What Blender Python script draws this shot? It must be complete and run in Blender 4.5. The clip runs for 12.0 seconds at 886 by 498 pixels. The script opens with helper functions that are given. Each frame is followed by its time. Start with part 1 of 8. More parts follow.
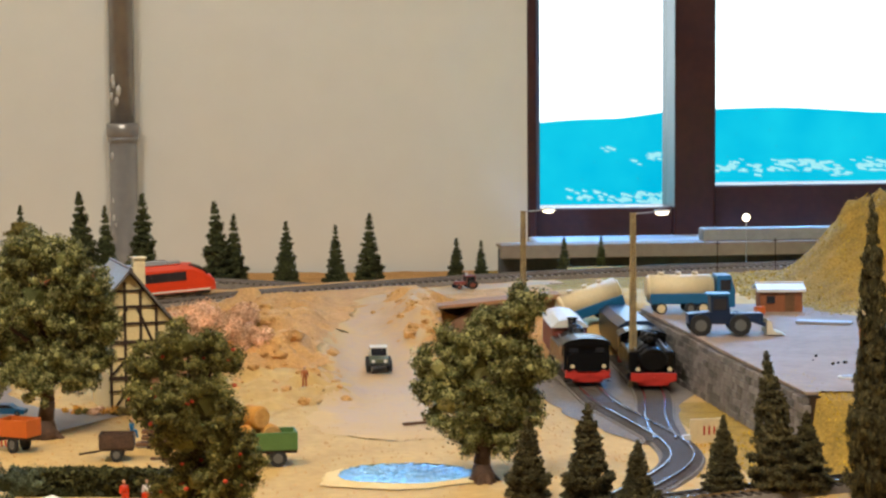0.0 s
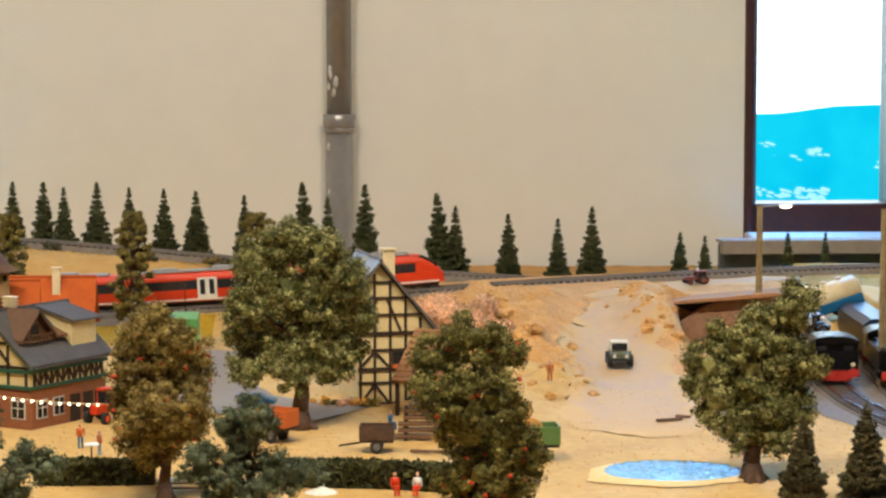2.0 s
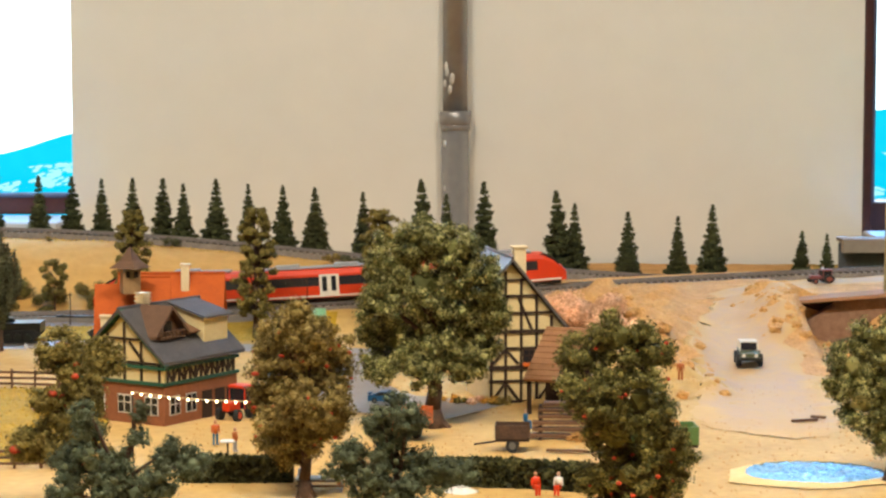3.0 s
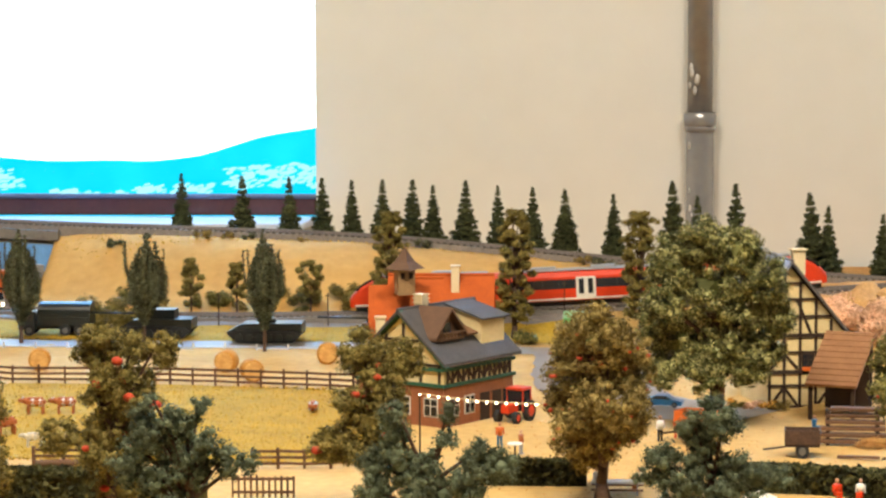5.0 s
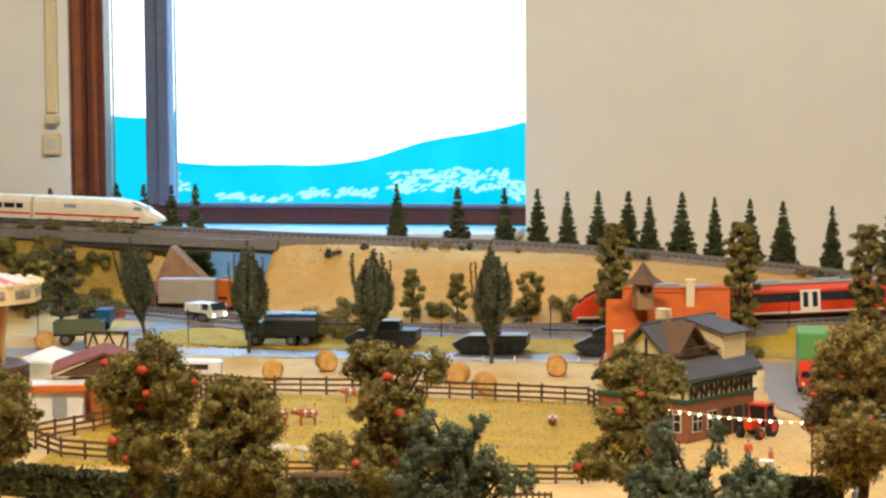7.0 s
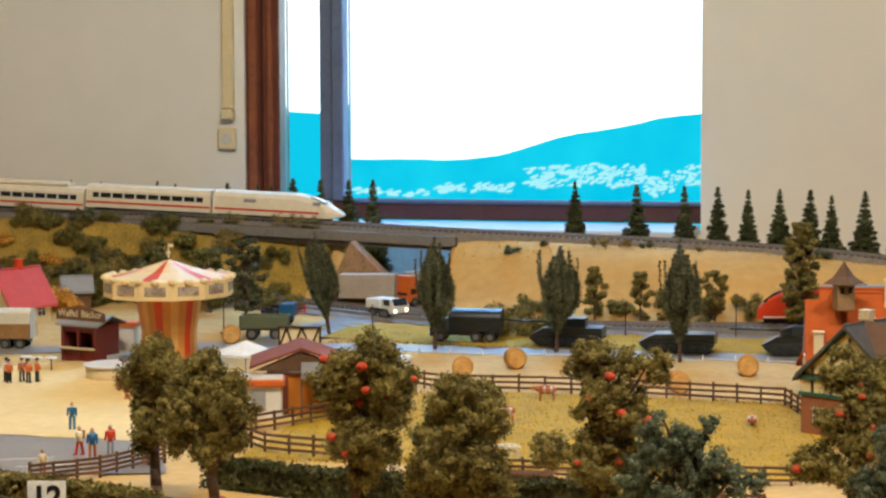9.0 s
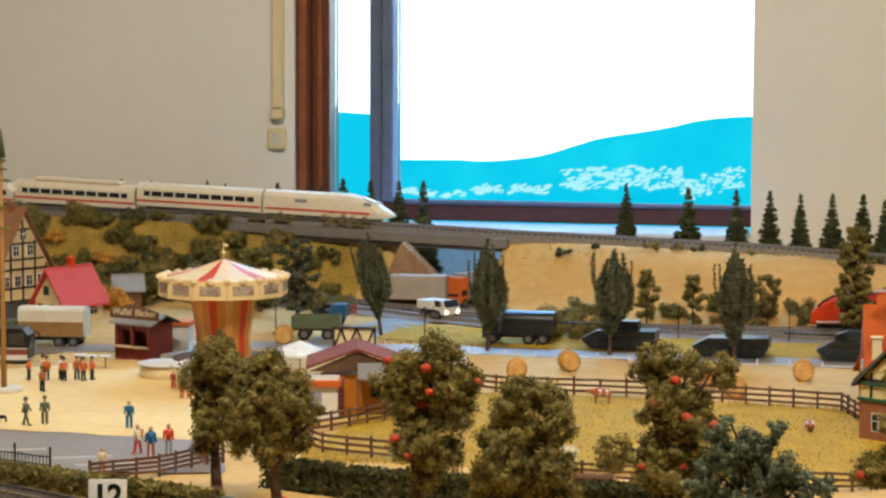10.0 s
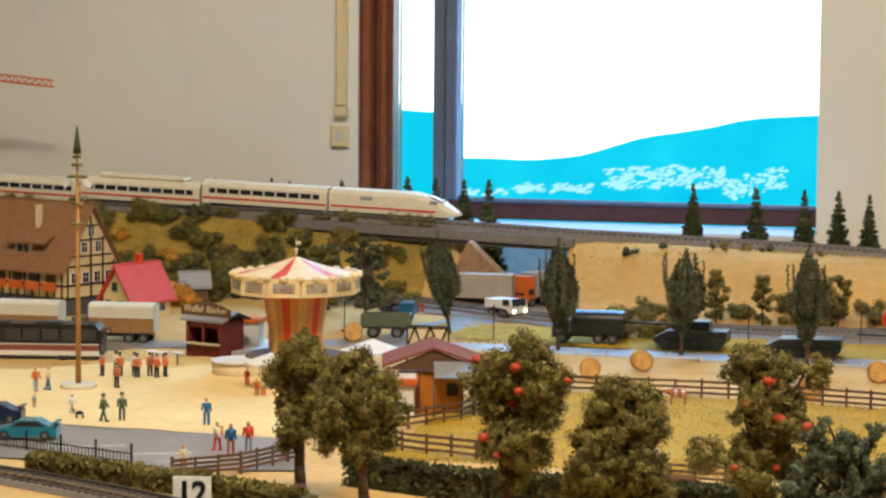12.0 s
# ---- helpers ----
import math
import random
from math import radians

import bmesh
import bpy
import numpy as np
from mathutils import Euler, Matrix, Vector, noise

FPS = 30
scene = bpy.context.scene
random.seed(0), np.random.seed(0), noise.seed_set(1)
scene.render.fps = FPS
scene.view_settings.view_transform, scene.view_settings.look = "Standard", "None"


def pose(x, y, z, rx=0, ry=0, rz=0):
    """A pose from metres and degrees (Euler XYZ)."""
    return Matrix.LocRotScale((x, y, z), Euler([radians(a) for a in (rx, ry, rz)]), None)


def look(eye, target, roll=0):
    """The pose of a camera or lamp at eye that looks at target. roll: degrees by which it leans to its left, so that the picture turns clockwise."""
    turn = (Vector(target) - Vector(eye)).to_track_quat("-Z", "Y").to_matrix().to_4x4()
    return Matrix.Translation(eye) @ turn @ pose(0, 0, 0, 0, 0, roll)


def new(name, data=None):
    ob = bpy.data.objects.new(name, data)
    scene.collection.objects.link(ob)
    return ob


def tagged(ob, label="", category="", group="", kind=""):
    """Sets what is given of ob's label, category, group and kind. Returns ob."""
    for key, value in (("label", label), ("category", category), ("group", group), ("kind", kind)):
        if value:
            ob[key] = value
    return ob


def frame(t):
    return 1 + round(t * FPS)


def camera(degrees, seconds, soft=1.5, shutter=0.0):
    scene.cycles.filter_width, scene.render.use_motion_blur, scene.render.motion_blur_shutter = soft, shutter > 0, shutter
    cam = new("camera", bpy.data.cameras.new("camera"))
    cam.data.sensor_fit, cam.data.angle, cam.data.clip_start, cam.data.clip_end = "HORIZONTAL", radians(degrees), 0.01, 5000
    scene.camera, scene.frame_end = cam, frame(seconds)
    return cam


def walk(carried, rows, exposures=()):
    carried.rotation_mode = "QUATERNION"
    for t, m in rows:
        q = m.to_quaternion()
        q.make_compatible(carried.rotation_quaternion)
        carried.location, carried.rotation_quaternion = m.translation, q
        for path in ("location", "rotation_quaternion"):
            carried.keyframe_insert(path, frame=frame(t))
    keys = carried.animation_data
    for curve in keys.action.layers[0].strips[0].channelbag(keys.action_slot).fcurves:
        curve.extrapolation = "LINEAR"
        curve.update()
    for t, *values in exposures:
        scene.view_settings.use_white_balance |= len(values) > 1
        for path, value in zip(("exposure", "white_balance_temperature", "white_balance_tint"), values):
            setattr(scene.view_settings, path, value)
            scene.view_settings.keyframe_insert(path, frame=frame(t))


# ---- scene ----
cam = camera(21.832, 12.0, soft=2.45)
PATH = [
    (0, (0.2673, -0.0319, 0.2975), (0.5175, 2.4463, 0.0830), -0.389),
    (0.5, (0.2512, -0.0261, 0.3005), (0.4657, 2.4549, 0.0794), -0.244),
    (1, (0.2285, -0.0206, 0.2985), (0.4023, 2.4638, 0.0797), -0.136),
    (1.5, (0.2074, -0.0171, 0.2959), (0.3338, 2.4700, 0.0754), 0.205),
    (2, (0.1898, -0.0110, 0.2967), (0.2717, 2.4778, 0.0754), -0.076),
    (2.5, (0.1719, -0.0047, 0.2957), (0.1978, 2.4855, 0.0771), 0.007),
    (3, (0.1560, -0.0006, 0.2965), (0.1402, 2.4892, 0.0719), -0.056),
    (5, (0.0847, 0.0085, 0.2950), (-0.1363, 2.4889, 0.0737), -0.246),
    (5.5, (0.0688, 0.0050, 0.2994), (-0.1893, 2.4822, 0.0836), 0.014),
    (6, (0.0550, 0.0014, 0.3010), (-0.2516, 2.4734, 0.0882), -0.212),
    (6.5, (0.0387, 0.0007, 0.3041), (-0.3131, 2.4669, 0.0936), -0.255),
    (7, (0.0222, -0.0018, 0.3034), (-0.3734, 2.4573, 0.0879), -0.355),
    (9, (-0.0292, -0.0088, 0.3055), (-0.5690, 2.4223, 0.0854), -0.187),
    (9.5, (-0.0409, -0.0110, 0.3053), (-0.6046, 2.4144, 0.0825), 0.122),
    (10, (-0.0469, -0.0108, 0.3059), (-0.6248, 2.4116, 0.0868), 0.206),
    (10.5, (-0.0563, -0.0116, 0.3075), (-0.6406, 2.4096, 0.0930), 0.175),
    (11, (-0.0646, -0.0121, 0.3082), (-0.6618, 2.4058, 0.0910), 0.402),
    (11.5, (-0.0754, -0.0131, 0.3062), (-0.6849, 2.4016, 0.0876), 0.357),
    (12, (-0.0770, -0.0136, 0.3054), (-0.6983, 2.3979, 0.0844), 0.476),
]
walk(cam, [(t, look(eye, target, roll)) for t, eye, target, roll in PATH], exposures=[(0.0, -0.12, 6400, 7), (1.5, 0.02, 6400, 7), (2.5, 0.14, 6400, 7), (3.2, 0.24, 6400, 7), (5.0, 0.4, 6400, 7), (6.5, 0.28, 6400, 7), (7.2, 0.18, 6400, 7), (9.0, -0.06, 6400, 7), (12.0, 0.03, 6400, 7)])

# ---- world, large lights ----
world = bpy.data.worlds.new("world")
scene.world = world
world.use_nodes = True
wn = world.node_tree.nodes
sky = wn.new("ShaderNodeTexSky")
sky.sky_type = "NISHITA"
sky.sun_disc = False
sky.sun_elevation = radians(38)
sky.sun_rotation = radians(200)
wn["Background"].inputs["Strength"].default_value = 0.12
world.node_tree.links.new(sky.outputs[0], wn["Background"].inputs[0])


def area_lamp(name, eye, target, sx, sy, watts, colour):
    data = bpy.data.lights.new(name, "AREA")
    data.shape, data.size, data.size_y, data.energy, data.color = "RECTANGLE", sx, sy, watts, colour
    ob = new(name, data)
    ob.matrix_world = look(eye, target)
    return ob


WARM = (1.0, 0.875, 0.73)
area_lamp("room_light", (-0.40, 0.75, 1.60), (-0.40, 1.9, 0.0), 0.5, 0.12, 27.0, WARM)
area_lamp("room_light", (0.55, 0.75, 1.60), (0.40, 1.9, 0.0), 0.5, 0.12, 24.0, WARM)
area_lamp("room_light", (-1.20, 1.15, 1.60), (-1.0, 1.5, 0.0), 0.4, 0.12, 5.0, WARM)
area_lamp("window_light", (-0.65, 3.75, 1.25), (-0.60, 2.3, 0.0), 0.8, 0.8, 42.0, (0.20, 0.52, 1.0))
area_lamp("window_light", (1.15, 3.75, 1.25), (0.85, 2.2, 0.0), 0.9, 0.8, 70.0, (0.15, 0.46, 1.0))

# ---- materials ----


def nodes_of(name):
    m = bpy.data.materials.new(name)
    m.use_nodes = True
    nt = m.node_tree
    return m, nt, nt.nodes["Principled BSDF"]


def mat(name, col, rough=0.7, col2=None, scale=60.0, bump=0.25, metal=0.0, spec=0.35, detail=6.0, contrast=0.35, dist=0.0006, rnd=0.0):
    """Two scales of noise between col and col2, fine relief, optional variation from piece to piece."""
    m, nt, b = nodes_of(name)
    n, l = nt.nodes, nt.links
    col2 = col2 or tuple(c * 0.72 for c in col)
    tc = n.new("ShaderNodeTexCoord")
    n1, n2 = n.new("ShaderNodeTexNoise"), n.new("ShaderNodeTexNoise")
    n1.inputs["Scale"].default_value, n2.inputs["Scale"].default_value = scale, scale * 7.3
    n1.inputs["Detail"].default_value, n2.inputs["Detail"].default_value = detail, 4.0
    for k in (n1, n2):
        l.new(tc.outputs["Object"], k.inputs["Vector"])
    add = n.new("ShaderNodeMath")
    add.operation = "MULTIPLY_ADD"
    add.inputs[1].default_value = 0.5
    half = n.new("ShaderNodeMath")
    half.operation = "MULTIPLY"
    half.inputs[1].default_value = 0.5
    l.new(n2.outputs[0], half.inputs[0])
    l.new(n1.outputs[0], add.inputs[0])
    l.new(half.outputs[0], add.inputs[2])
    ramp = n.new("ShaderNodeMapRange")
    ramp.inputs["From Min"].default_value, ramp.inputs["From Max"].default_value = 0.5 - contrast * 0.5, 0.5 + contrast * 0.5
    l.new(add.outputs[0], ramp.inputs["Value"])
    mix = n.new("ShaderNodeMix")
    mix.data_type = "RGBA"
    mix.inputs["A"].default_value, mix.inputs["B"].default_value = (*col2, 1), (*col, 1)
    l.new(ramp.outputs[0], mix.inputs["Factor"])
    out = mix.outputs["Result"]
    if rnd:
        info = n.new("ShaderNodeObjectInfo")
        hsv = n.new("ShaderNodeHueSaturation")
        mr = n.new("ShaderNodeMapRange")
        mr.inputs["To Min"].default_value, mr.inputs["To Max"].default_value = 1 - rnd, 1 + rnd
        l.new(info.outputs["Random"], mr.inputs["Value"])
        l.new(mr.outputs[0], hsv.inputs["Value"])
        l.new(out, hsv.inputs["Color"])
        out = hsv.outputs[0]
    l.new(out, b.inputs["Base Color"])
    b.inputs["Roughness"].default_value, b.inputs["Metallic"].default_value = rough, metal
    b.inputs["Specular IOR Level"].default_value = spec
    if bump:
        bp = n.new("ShaderNodeBump")
        bp.inputs["Strength"].default_value, bp.inputs["Distance"].default_value = bump, dist
        l.new(add.outputs[0], bp.inputs["Height"])
        l.new(bp.outputs[0], b.inputs["Normal"])
    return m


def leaf_mat(name, dark, mid, light, rough=0.75):
    """Foliage: each clump or leaf takes its own tone."""
    m, nt, b = nodes_of(name)
    n, l = nt.nodes, nt.links
    geo = n.new("ShaderNodeNewGeometry")
    ramp = n.new("ShaderNodeValToRGB")
    e = ramp.color_ramp.elements
    e[0].position, e[0].color = 0.0, (*dark, 1)
    e[1].position, e[1].color = 1.0, (*light, 1)
    k = e.new(0.5)
    k.color = (*mid, 1)
    l.new(geo.outputs["Random Per Island"], ramp.inputs[0])
    tc, n1 = n.new("ShaderNodeTexCoord"), n.new("ShaderNodeTexNoise")
    n1.inputs["Scale"].default_value = 55.0
    l.new(tc.outputs["Object"], n1.inputs["Vector"])
    hsv, mr = n.new("ShaderNodeHueSaturation"), n.new("ShaderNodeMapRange")
    mr.inputs["From Min"].default_value, mr.inputs["From Max"].default_value = 0.3, 0.7
    mr.inputs["To Min"].default_value, mr.inputs["To Max"].default_value = 0.90, 1.7
    l.new(n1.outputs[0], mr.inputs["Value"])
    l.new(mr.outputs[0], hsv.inputs["Value"])
    l.new(ramp.outputs[0], hsv.inputs["Color"])
    l.new(hsv.outputs[0], b.inputs["Base Color"])
    b.inputs["Roughness"].default_value = rough
    b.inputs["Specular IOR Level"].default_value = 0.25
    return m


def glow(name, col, strength):
    m, nt, b = nodes_of(name)
    b.inputs["Base Color"].default_value = (0, 0, 0, 1)
    b.inputs["Specular IOR Level"].default_value = 0.0
    b.inputs["Emission Color"].default_value = (*col, 1)
    b.inputs["Emission Strength"].default_value = strength
    return m


M = dict(
    plaster=mat("wall_plaster", (0.73, 0.71, 0.65), 0.9, (0.69, 0.67, 0.61), 3.0, 0.12, dist=0.002),
    ceiling=mat("ceiling_paint", (0.55, 0.53, 0.50), 0.9, None, 4.0, 0.1),
    floor=mat("floor_boards", (0.25, 0.17, 0.10), 0.5, None, 6.0),
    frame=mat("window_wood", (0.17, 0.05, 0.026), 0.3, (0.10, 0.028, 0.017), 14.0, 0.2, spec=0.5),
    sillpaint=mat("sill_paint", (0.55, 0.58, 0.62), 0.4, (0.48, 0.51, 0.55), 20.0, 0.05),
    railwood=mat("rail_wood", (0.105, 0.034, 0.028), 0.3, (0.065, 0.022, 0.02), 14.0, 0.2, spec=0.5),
    # Window wood again, with the backlit shade put into its colour.
    shaded_wood=mat("shaded_window_wood", (0.070, 0.024, 0.020), 0.3, (0.038, 0.015, 0.016), 14.0, 0.2, spec=0.5),
    # Shade and blue skylight on the wood are put into this grey-blue.
    rebate=mat("window_blue_shade", (0.13, 0.165, 0.26), 0.45, None, 14.0),
    steel=mat("pipe_paint", (0.36, 0.345, 0.33), 0.24, (0.27, 0.26, 0.26), 9.0, 0.15, 0.45, 0.5),
    chip=mat("bare_patch", (0.62, 0.60, 0.56), 0.5),
    ivory=mat("ivory_plastic", (0.72, 0.60, 0.36), 0.4, (0.64, 0.53, 0.31), 20.0, 0.05),
    sand=mat("sand_ground", (0.64, 0.415, 0.145), 0.95, (0.40, 0.25, 0.08), 16.0, 0.6, dist=0.0015, contrast=0.55),
    rock=mat("loam_bank", (0.74, 0.42, 0.15), 0.95, (0.36, 0.185, 0.06), 45.0, 0.9, dist=0.004, contrast=0.5),
    hill=mat("ochre_slope", (0.60, 0.345, 0.095), 0.95, (0.46, 0.255, 0.065), 11.0, 0.5, dist=0.002),
    path=mat("grey_track", (0.46, 0.33, 0.215), 0.95, (0.56, 0.365, 0.16), 16.0, 0.5, dist=0.001),
    plaza=mat("plaza_sand", (0.78, 0.575, 0.25), 0.95, (0.67, 0.47, 0.19), 13.0, 0.4),
    asphalt=mat("grey_asphalt", (0.25, 0.22, 0.185), 0.40, (0.19, 0.165, 0.14), 20.0, 0.2, spec=0.55),
    yard=mat("yard_concrete", (0.36, 0.27, 0.205), 0.85, (0.25, 0.185, 0.14), 18.0, 0.4),
    meadow=mat("meadow_turf", (0.52, 0.315, 0.014), 0.95, (0.25, 0.16, 0.012), 30.0, 1.0, dist=0.003, contrast=0.5),
    scrub=mat("scrub_turf", (0.50, 0.31, 0.055), 0.95, (0.18, 0.125, 0.025), 50.0, 1.0, dist=0.004, contrast=0.4),
    blades=leaf_mat("grass_blades", (0.20, 0.125, 0.009), (0.38, 0.235, 0.013), (0.52, 0.32, 0.02)),
    gravel=mat("grey_gravel", (0.27, 0.24, 0.21), 0.95, (0.15, 0.13, 0.115), 130.0, 1.0, dist=0.0012, contrast=0.5),
    ballast=mat("track_ballast", (0.27, 0.23, 0.19), 0.95, (0.13, 0.108, 0.09), 160.0, 1.0, dist=0.0012, contrast=0.5),
    sleeper=mat("sleeper_wood", (0.11, 0.088, 0.070), 0.8),
    rail=mat("rail_steel", (0.45, 0.42, 0.40), 0.22, (0.30, 0.26, 0.24), 50.0, 0.1, 1.0),
    dullrail=mat("dull_rail", (0.21, 0.18, 0.155), 0.55, (0.15, 0.125, 0.11), 50.0, 0.1),
    kerb=mat("bed_edge", (0.21, 0.19, 0.17), 0.8, (0.15, 0.135, 0.12), 40.0, 0.4),
    deck=mat("viaduct_concrete", (0.22, 0.20, 0.17), 0.8, (0.14, 0.125, 0.11), 30.0, 0.3),
    # Pale speckles put the sky's glints into the water's colour.
    pond=mat("pond_glints", (0.50, 0.78, 0.92), 0.08, (0.10, 0.34, 0.55), 260.0, 0.5, 0.55, 0.9, dist=0.003, contrast=0.2),
    bark=mat("tree_bark", (0.11, 0.06, 0.035), 0.9, (0.05, 0.03, 0.02), 80.0, 0.9, dist=0.001),
    oak=leaf_mat("oak_leaves", (0.040, 0.044, 0.012), (0.100, 0.100, 0.026), (0.36, 0.33, 0.13), 0.55),
    dkleaf=leaf_mat("dark_leaves", (0.05, 0.048, 0.012), (0.095, 0.086, 0.020), (0.21, 0.18, 0.05)),
    apple=leaf_mat("apple_leaves", (0.075, 0.058, 0.012), (0.125, 0.098, 0.022), (0.22, 0.17, 0.045)),
    dry=leaf_mat("autumn_leaves", (0.09, 0.062, 0.015), (0.165, 0.12, 0.03), (0.29, 0.215, 0.07)),
    blue=leaf_mat("blue_leaves", (0.042, 0.052, 0.028), (0.066, 0.080, 0.043), (0.12, 0.135, 0.075)),
    poplar=leaf_mat("poplar_leaves", (0.030, 0.032, 0.014), (0.055, 0.058, 0.026), (0.125, 0.125, 0.070)),
    spruce=leaf_mat("spruce_needles", (0.020, 0.024, 0.009), (0.043, 0.050, 0.018), (0.090, 0.095, 0.034)),
    fir=leaf_mat("fir_needles", (0.020, 0.018, 0.008), (0.052, 0.045, 0.018), (0.130, 0.105, 0.042)),
    pinkleaf=leaf_mat("pale_pink_bush", (0.42, 0.22, 0.12), (0.60, 0.36, 0.21), (0.78, 0.53, 0.35)),
    orangeleaf=leaf_mat("orange_bush", (0.25, 0.09, 0.01), (0.48, 0.22, 0.03), (0.70, 0.40, 0.08)),
    fruit=mat("red_fruit", (0.50, 0.055, 0.012), 0.6, (0.30, 0.03, 0.008), 300.0, 0.4, contrast=0.3),
)



def worn_into(material, col, col2):
    """Where a path is less trodden, loose ground of colours col and col2 covers it in patches."""
    n, l = material.node_tree.nodes, material.node_tree.links
    b = n["Principled BSDF"]
    under = b.inputs["Base Color"].links[0].from_socket
    at, tc, ns, nf = n.new("ShaderNodeAttribute"), n.new("ShaderNodeTexCoord"), n.new("ShaderNodeTexNoise"), n.new("ShaderNodeTexNoise")
    at.attribute_name = "trodden"
    ns.inputs["Scale"].default_value, ns.inputs["Detail"].default_value = 26.0, 8.0
    nf.inputs["Scale"].default_value, nf.inputs["Detail"].default_value = 16.0, 6.0
    add, mr, loose, mix = n.new("ShaderNodeMath"), n.new("ShaderNodeMapRange"), n.new("ShaderNodeMix"), n.new("ShaderNodeMix")
    loose.data_type = mix.data_type = "RGBA"
    loose.inputs["A"].default_value, loose.inputs["B"].default_value = (*col2, 1), (*col, 1)
    mr.inputs["From Min"].default_value, mr.inputs["From Max"].default_value = 0.62, 1.12
    for k in (ns, nf):
        l.new(tc.outputs["Object"], k.inputs["Vector"])
    l.new(at.outputs["Fac"], add.inputs[0])
    l.new(ns.outputs[0], add.inputs[1])
    l.new(add.outputs[0], mr.inputs["Value"])
    l.new(nf.outputs[0], loose.inputs["Factor"])
    l.new(mr.outputs[0], mix.inputs["Factor"])
    l.new(loose.outputs["Result"], mix.inputs["A"])
    l.new(under, mix.inputs["B"])
    l.new(mix.outputs["Result"], b.inputs["Base Color"])


worn_into(M["path"], (0.66, 0.43, 0.17), (0.46, 0.29, 0.11))

# ---- mesh helpers ----


def V(*a):
    return Vector(a)


def box(bm, c, s, rz=0.0, rx=0.0, ry=0.0, mi=0, taper=1.0):
    """A box of size s about c; taper narrows its top."""
    r = bmesh.ops.create_cube(bm, size=1.0)
    m = Matrix.Translation(c) @ Euler((radians(rx), radians(ry), radians(rz))).to_matrix().to_4x4()
    for v in r["verts"]:
        k = taper if v.co.z > 0 else 1.0
        v.co = m @ Vector((v.co.x * s[0] * k, v.co.y * s[1] * k, v.co.z * s[2]))
    for f in {f for v in r["verts"] for f in v.link_faces}:
        f.material_index = mi
    return r["verts"]


def cyl(bm, a, b, r, r2=None, seg=10, mi=0, cap=True):
    """A cylinder or cone from a to b."""
    a, b = Vector(a), Vector(b)
    d = b - a
    q = d.to_track_quat("Z", "Y").to_matrix().to_4x4()
    q.translation = (a + b) / 2
    res = bmesh.ops.create_cone(bm, cap_ends=cap, segments=seg, radius1=r, radius2=r if r2 is None else r2, depth=d.length, matrix=q)
    for f in {f for v in res["verts"] for f in v.link_faces}:
        f.material_index = mi
        f.smooth = len(f.verts) == 4 and seg > 6
    return res["verts"]


def ball(bm, c, r, sub=1, mi=0, squash=(1, 1, 1)):
    res = bmesh.ops.create_icosphere(bm, subdivisions=sub, radius=r)
    for v in res["verts"]:
        v.co = Vector((v.co.x * squash[0], v.co.y * squash[1], v.co.z * squash[2])) + Vector(c)
    for f in {f for v in res["verts"] for f in v.link_faces}:
        f.material_index, f.smooth = mi, True


def prism(bm, pts, y0, y1, axis="y", mi=0):
    """An outline in x, z (axis y), y, z (axis x) or x, y (axis z), drawn out from y0 to y1."""
    def at(p, d):
        return {"y": (p[0], d, p[1]), "x": (d, p[0], p[1]), "z": (p[0], p[1], d)}[axis]
    a = [bm.verts.new(at(p, y0)) for p in pts]
    b = [bm.verts.new(at(p, y1)) for p in pts]
    fs = [bm.faces.new(a), bm.faces.new(list(reversed(b)))]
    for i in range(len(pts)):
        j = (i + 1) % len(pts)
        fs.append(bm.faces.new((a[j], a[i], b[i], b[j])))
    for f in fs:
        f.material_index = mi
    return fs


def mesh_of(name, bm, mats, bevel=0.0):
    if bevel:
        bmesh.ops.bevel(bm, geom=[e for e in bm.edges if len(e.link_faces) == 2 and e.calc_face_angle(0) > 0.6], offset=bevel, segments=1, affect="EDGES", clamp_overlap=True)
    bmesh.ops.recalc_face_normals(bm, faces=bm.faces)
    me = bpy.data.meshes.new(name)
    bm.to_mesh(me)
    bm.free()
    for k in mats if isinstance(mats, (list, tuple)) else [mats]:
        me.materials.append(k)
    return me


def part(name, bm, mats, parent, label="", bevel=0.0):
    ob = new(name, mesh_of(name, bm, mats, bevel))
    ob.parent = parent
    if label:
        tagged(ob, label=label)
    return ob


def thing(name, label, category, at=(0, 0, 0), rz=0.0, group="", kind=""):
    ob = new(name)
    ob.empty_display_size = 0.02
    ob.matrix_basis = pose(*at, 0, 0, rz)
    return tagged(ob, label, category, group, kind)


def solid(name, bm, mats, label, category, at=(0, 0, 0), rz=0.0, group="", kind="", bevel=0.0):
    """A thing that is one mesh."""
    ob = new(name, mesh_of(name, bm, mats, bevel))
    ob.matrix_basis = pose(*at, 0, 0, rz)
    return tagged(ob, label, category, group, kind)


def raw(name, verts, faces, mats, idx=None, smooth=False):
    me = bpy.data.meshes.new(name)
    me.from_pydata(verts, [], faces)
    for k in mats if isinstance(mats, (list, tuple)) else [mats]:
        me.materials.append(k)
    if idx is not None:
        me.polygons.foreach_set("material_index", idx)
    if smooth:
        me.polygons.foreach_set("use_smooth", [True] * len(faces))
    me.update()
    return me


def B():
    return bmesh.new()


def ss(a, b, v):
    t = min(1.0, max(0.0, (v - a) / (b - a)))
    return t * t * (3 - 2 * t)


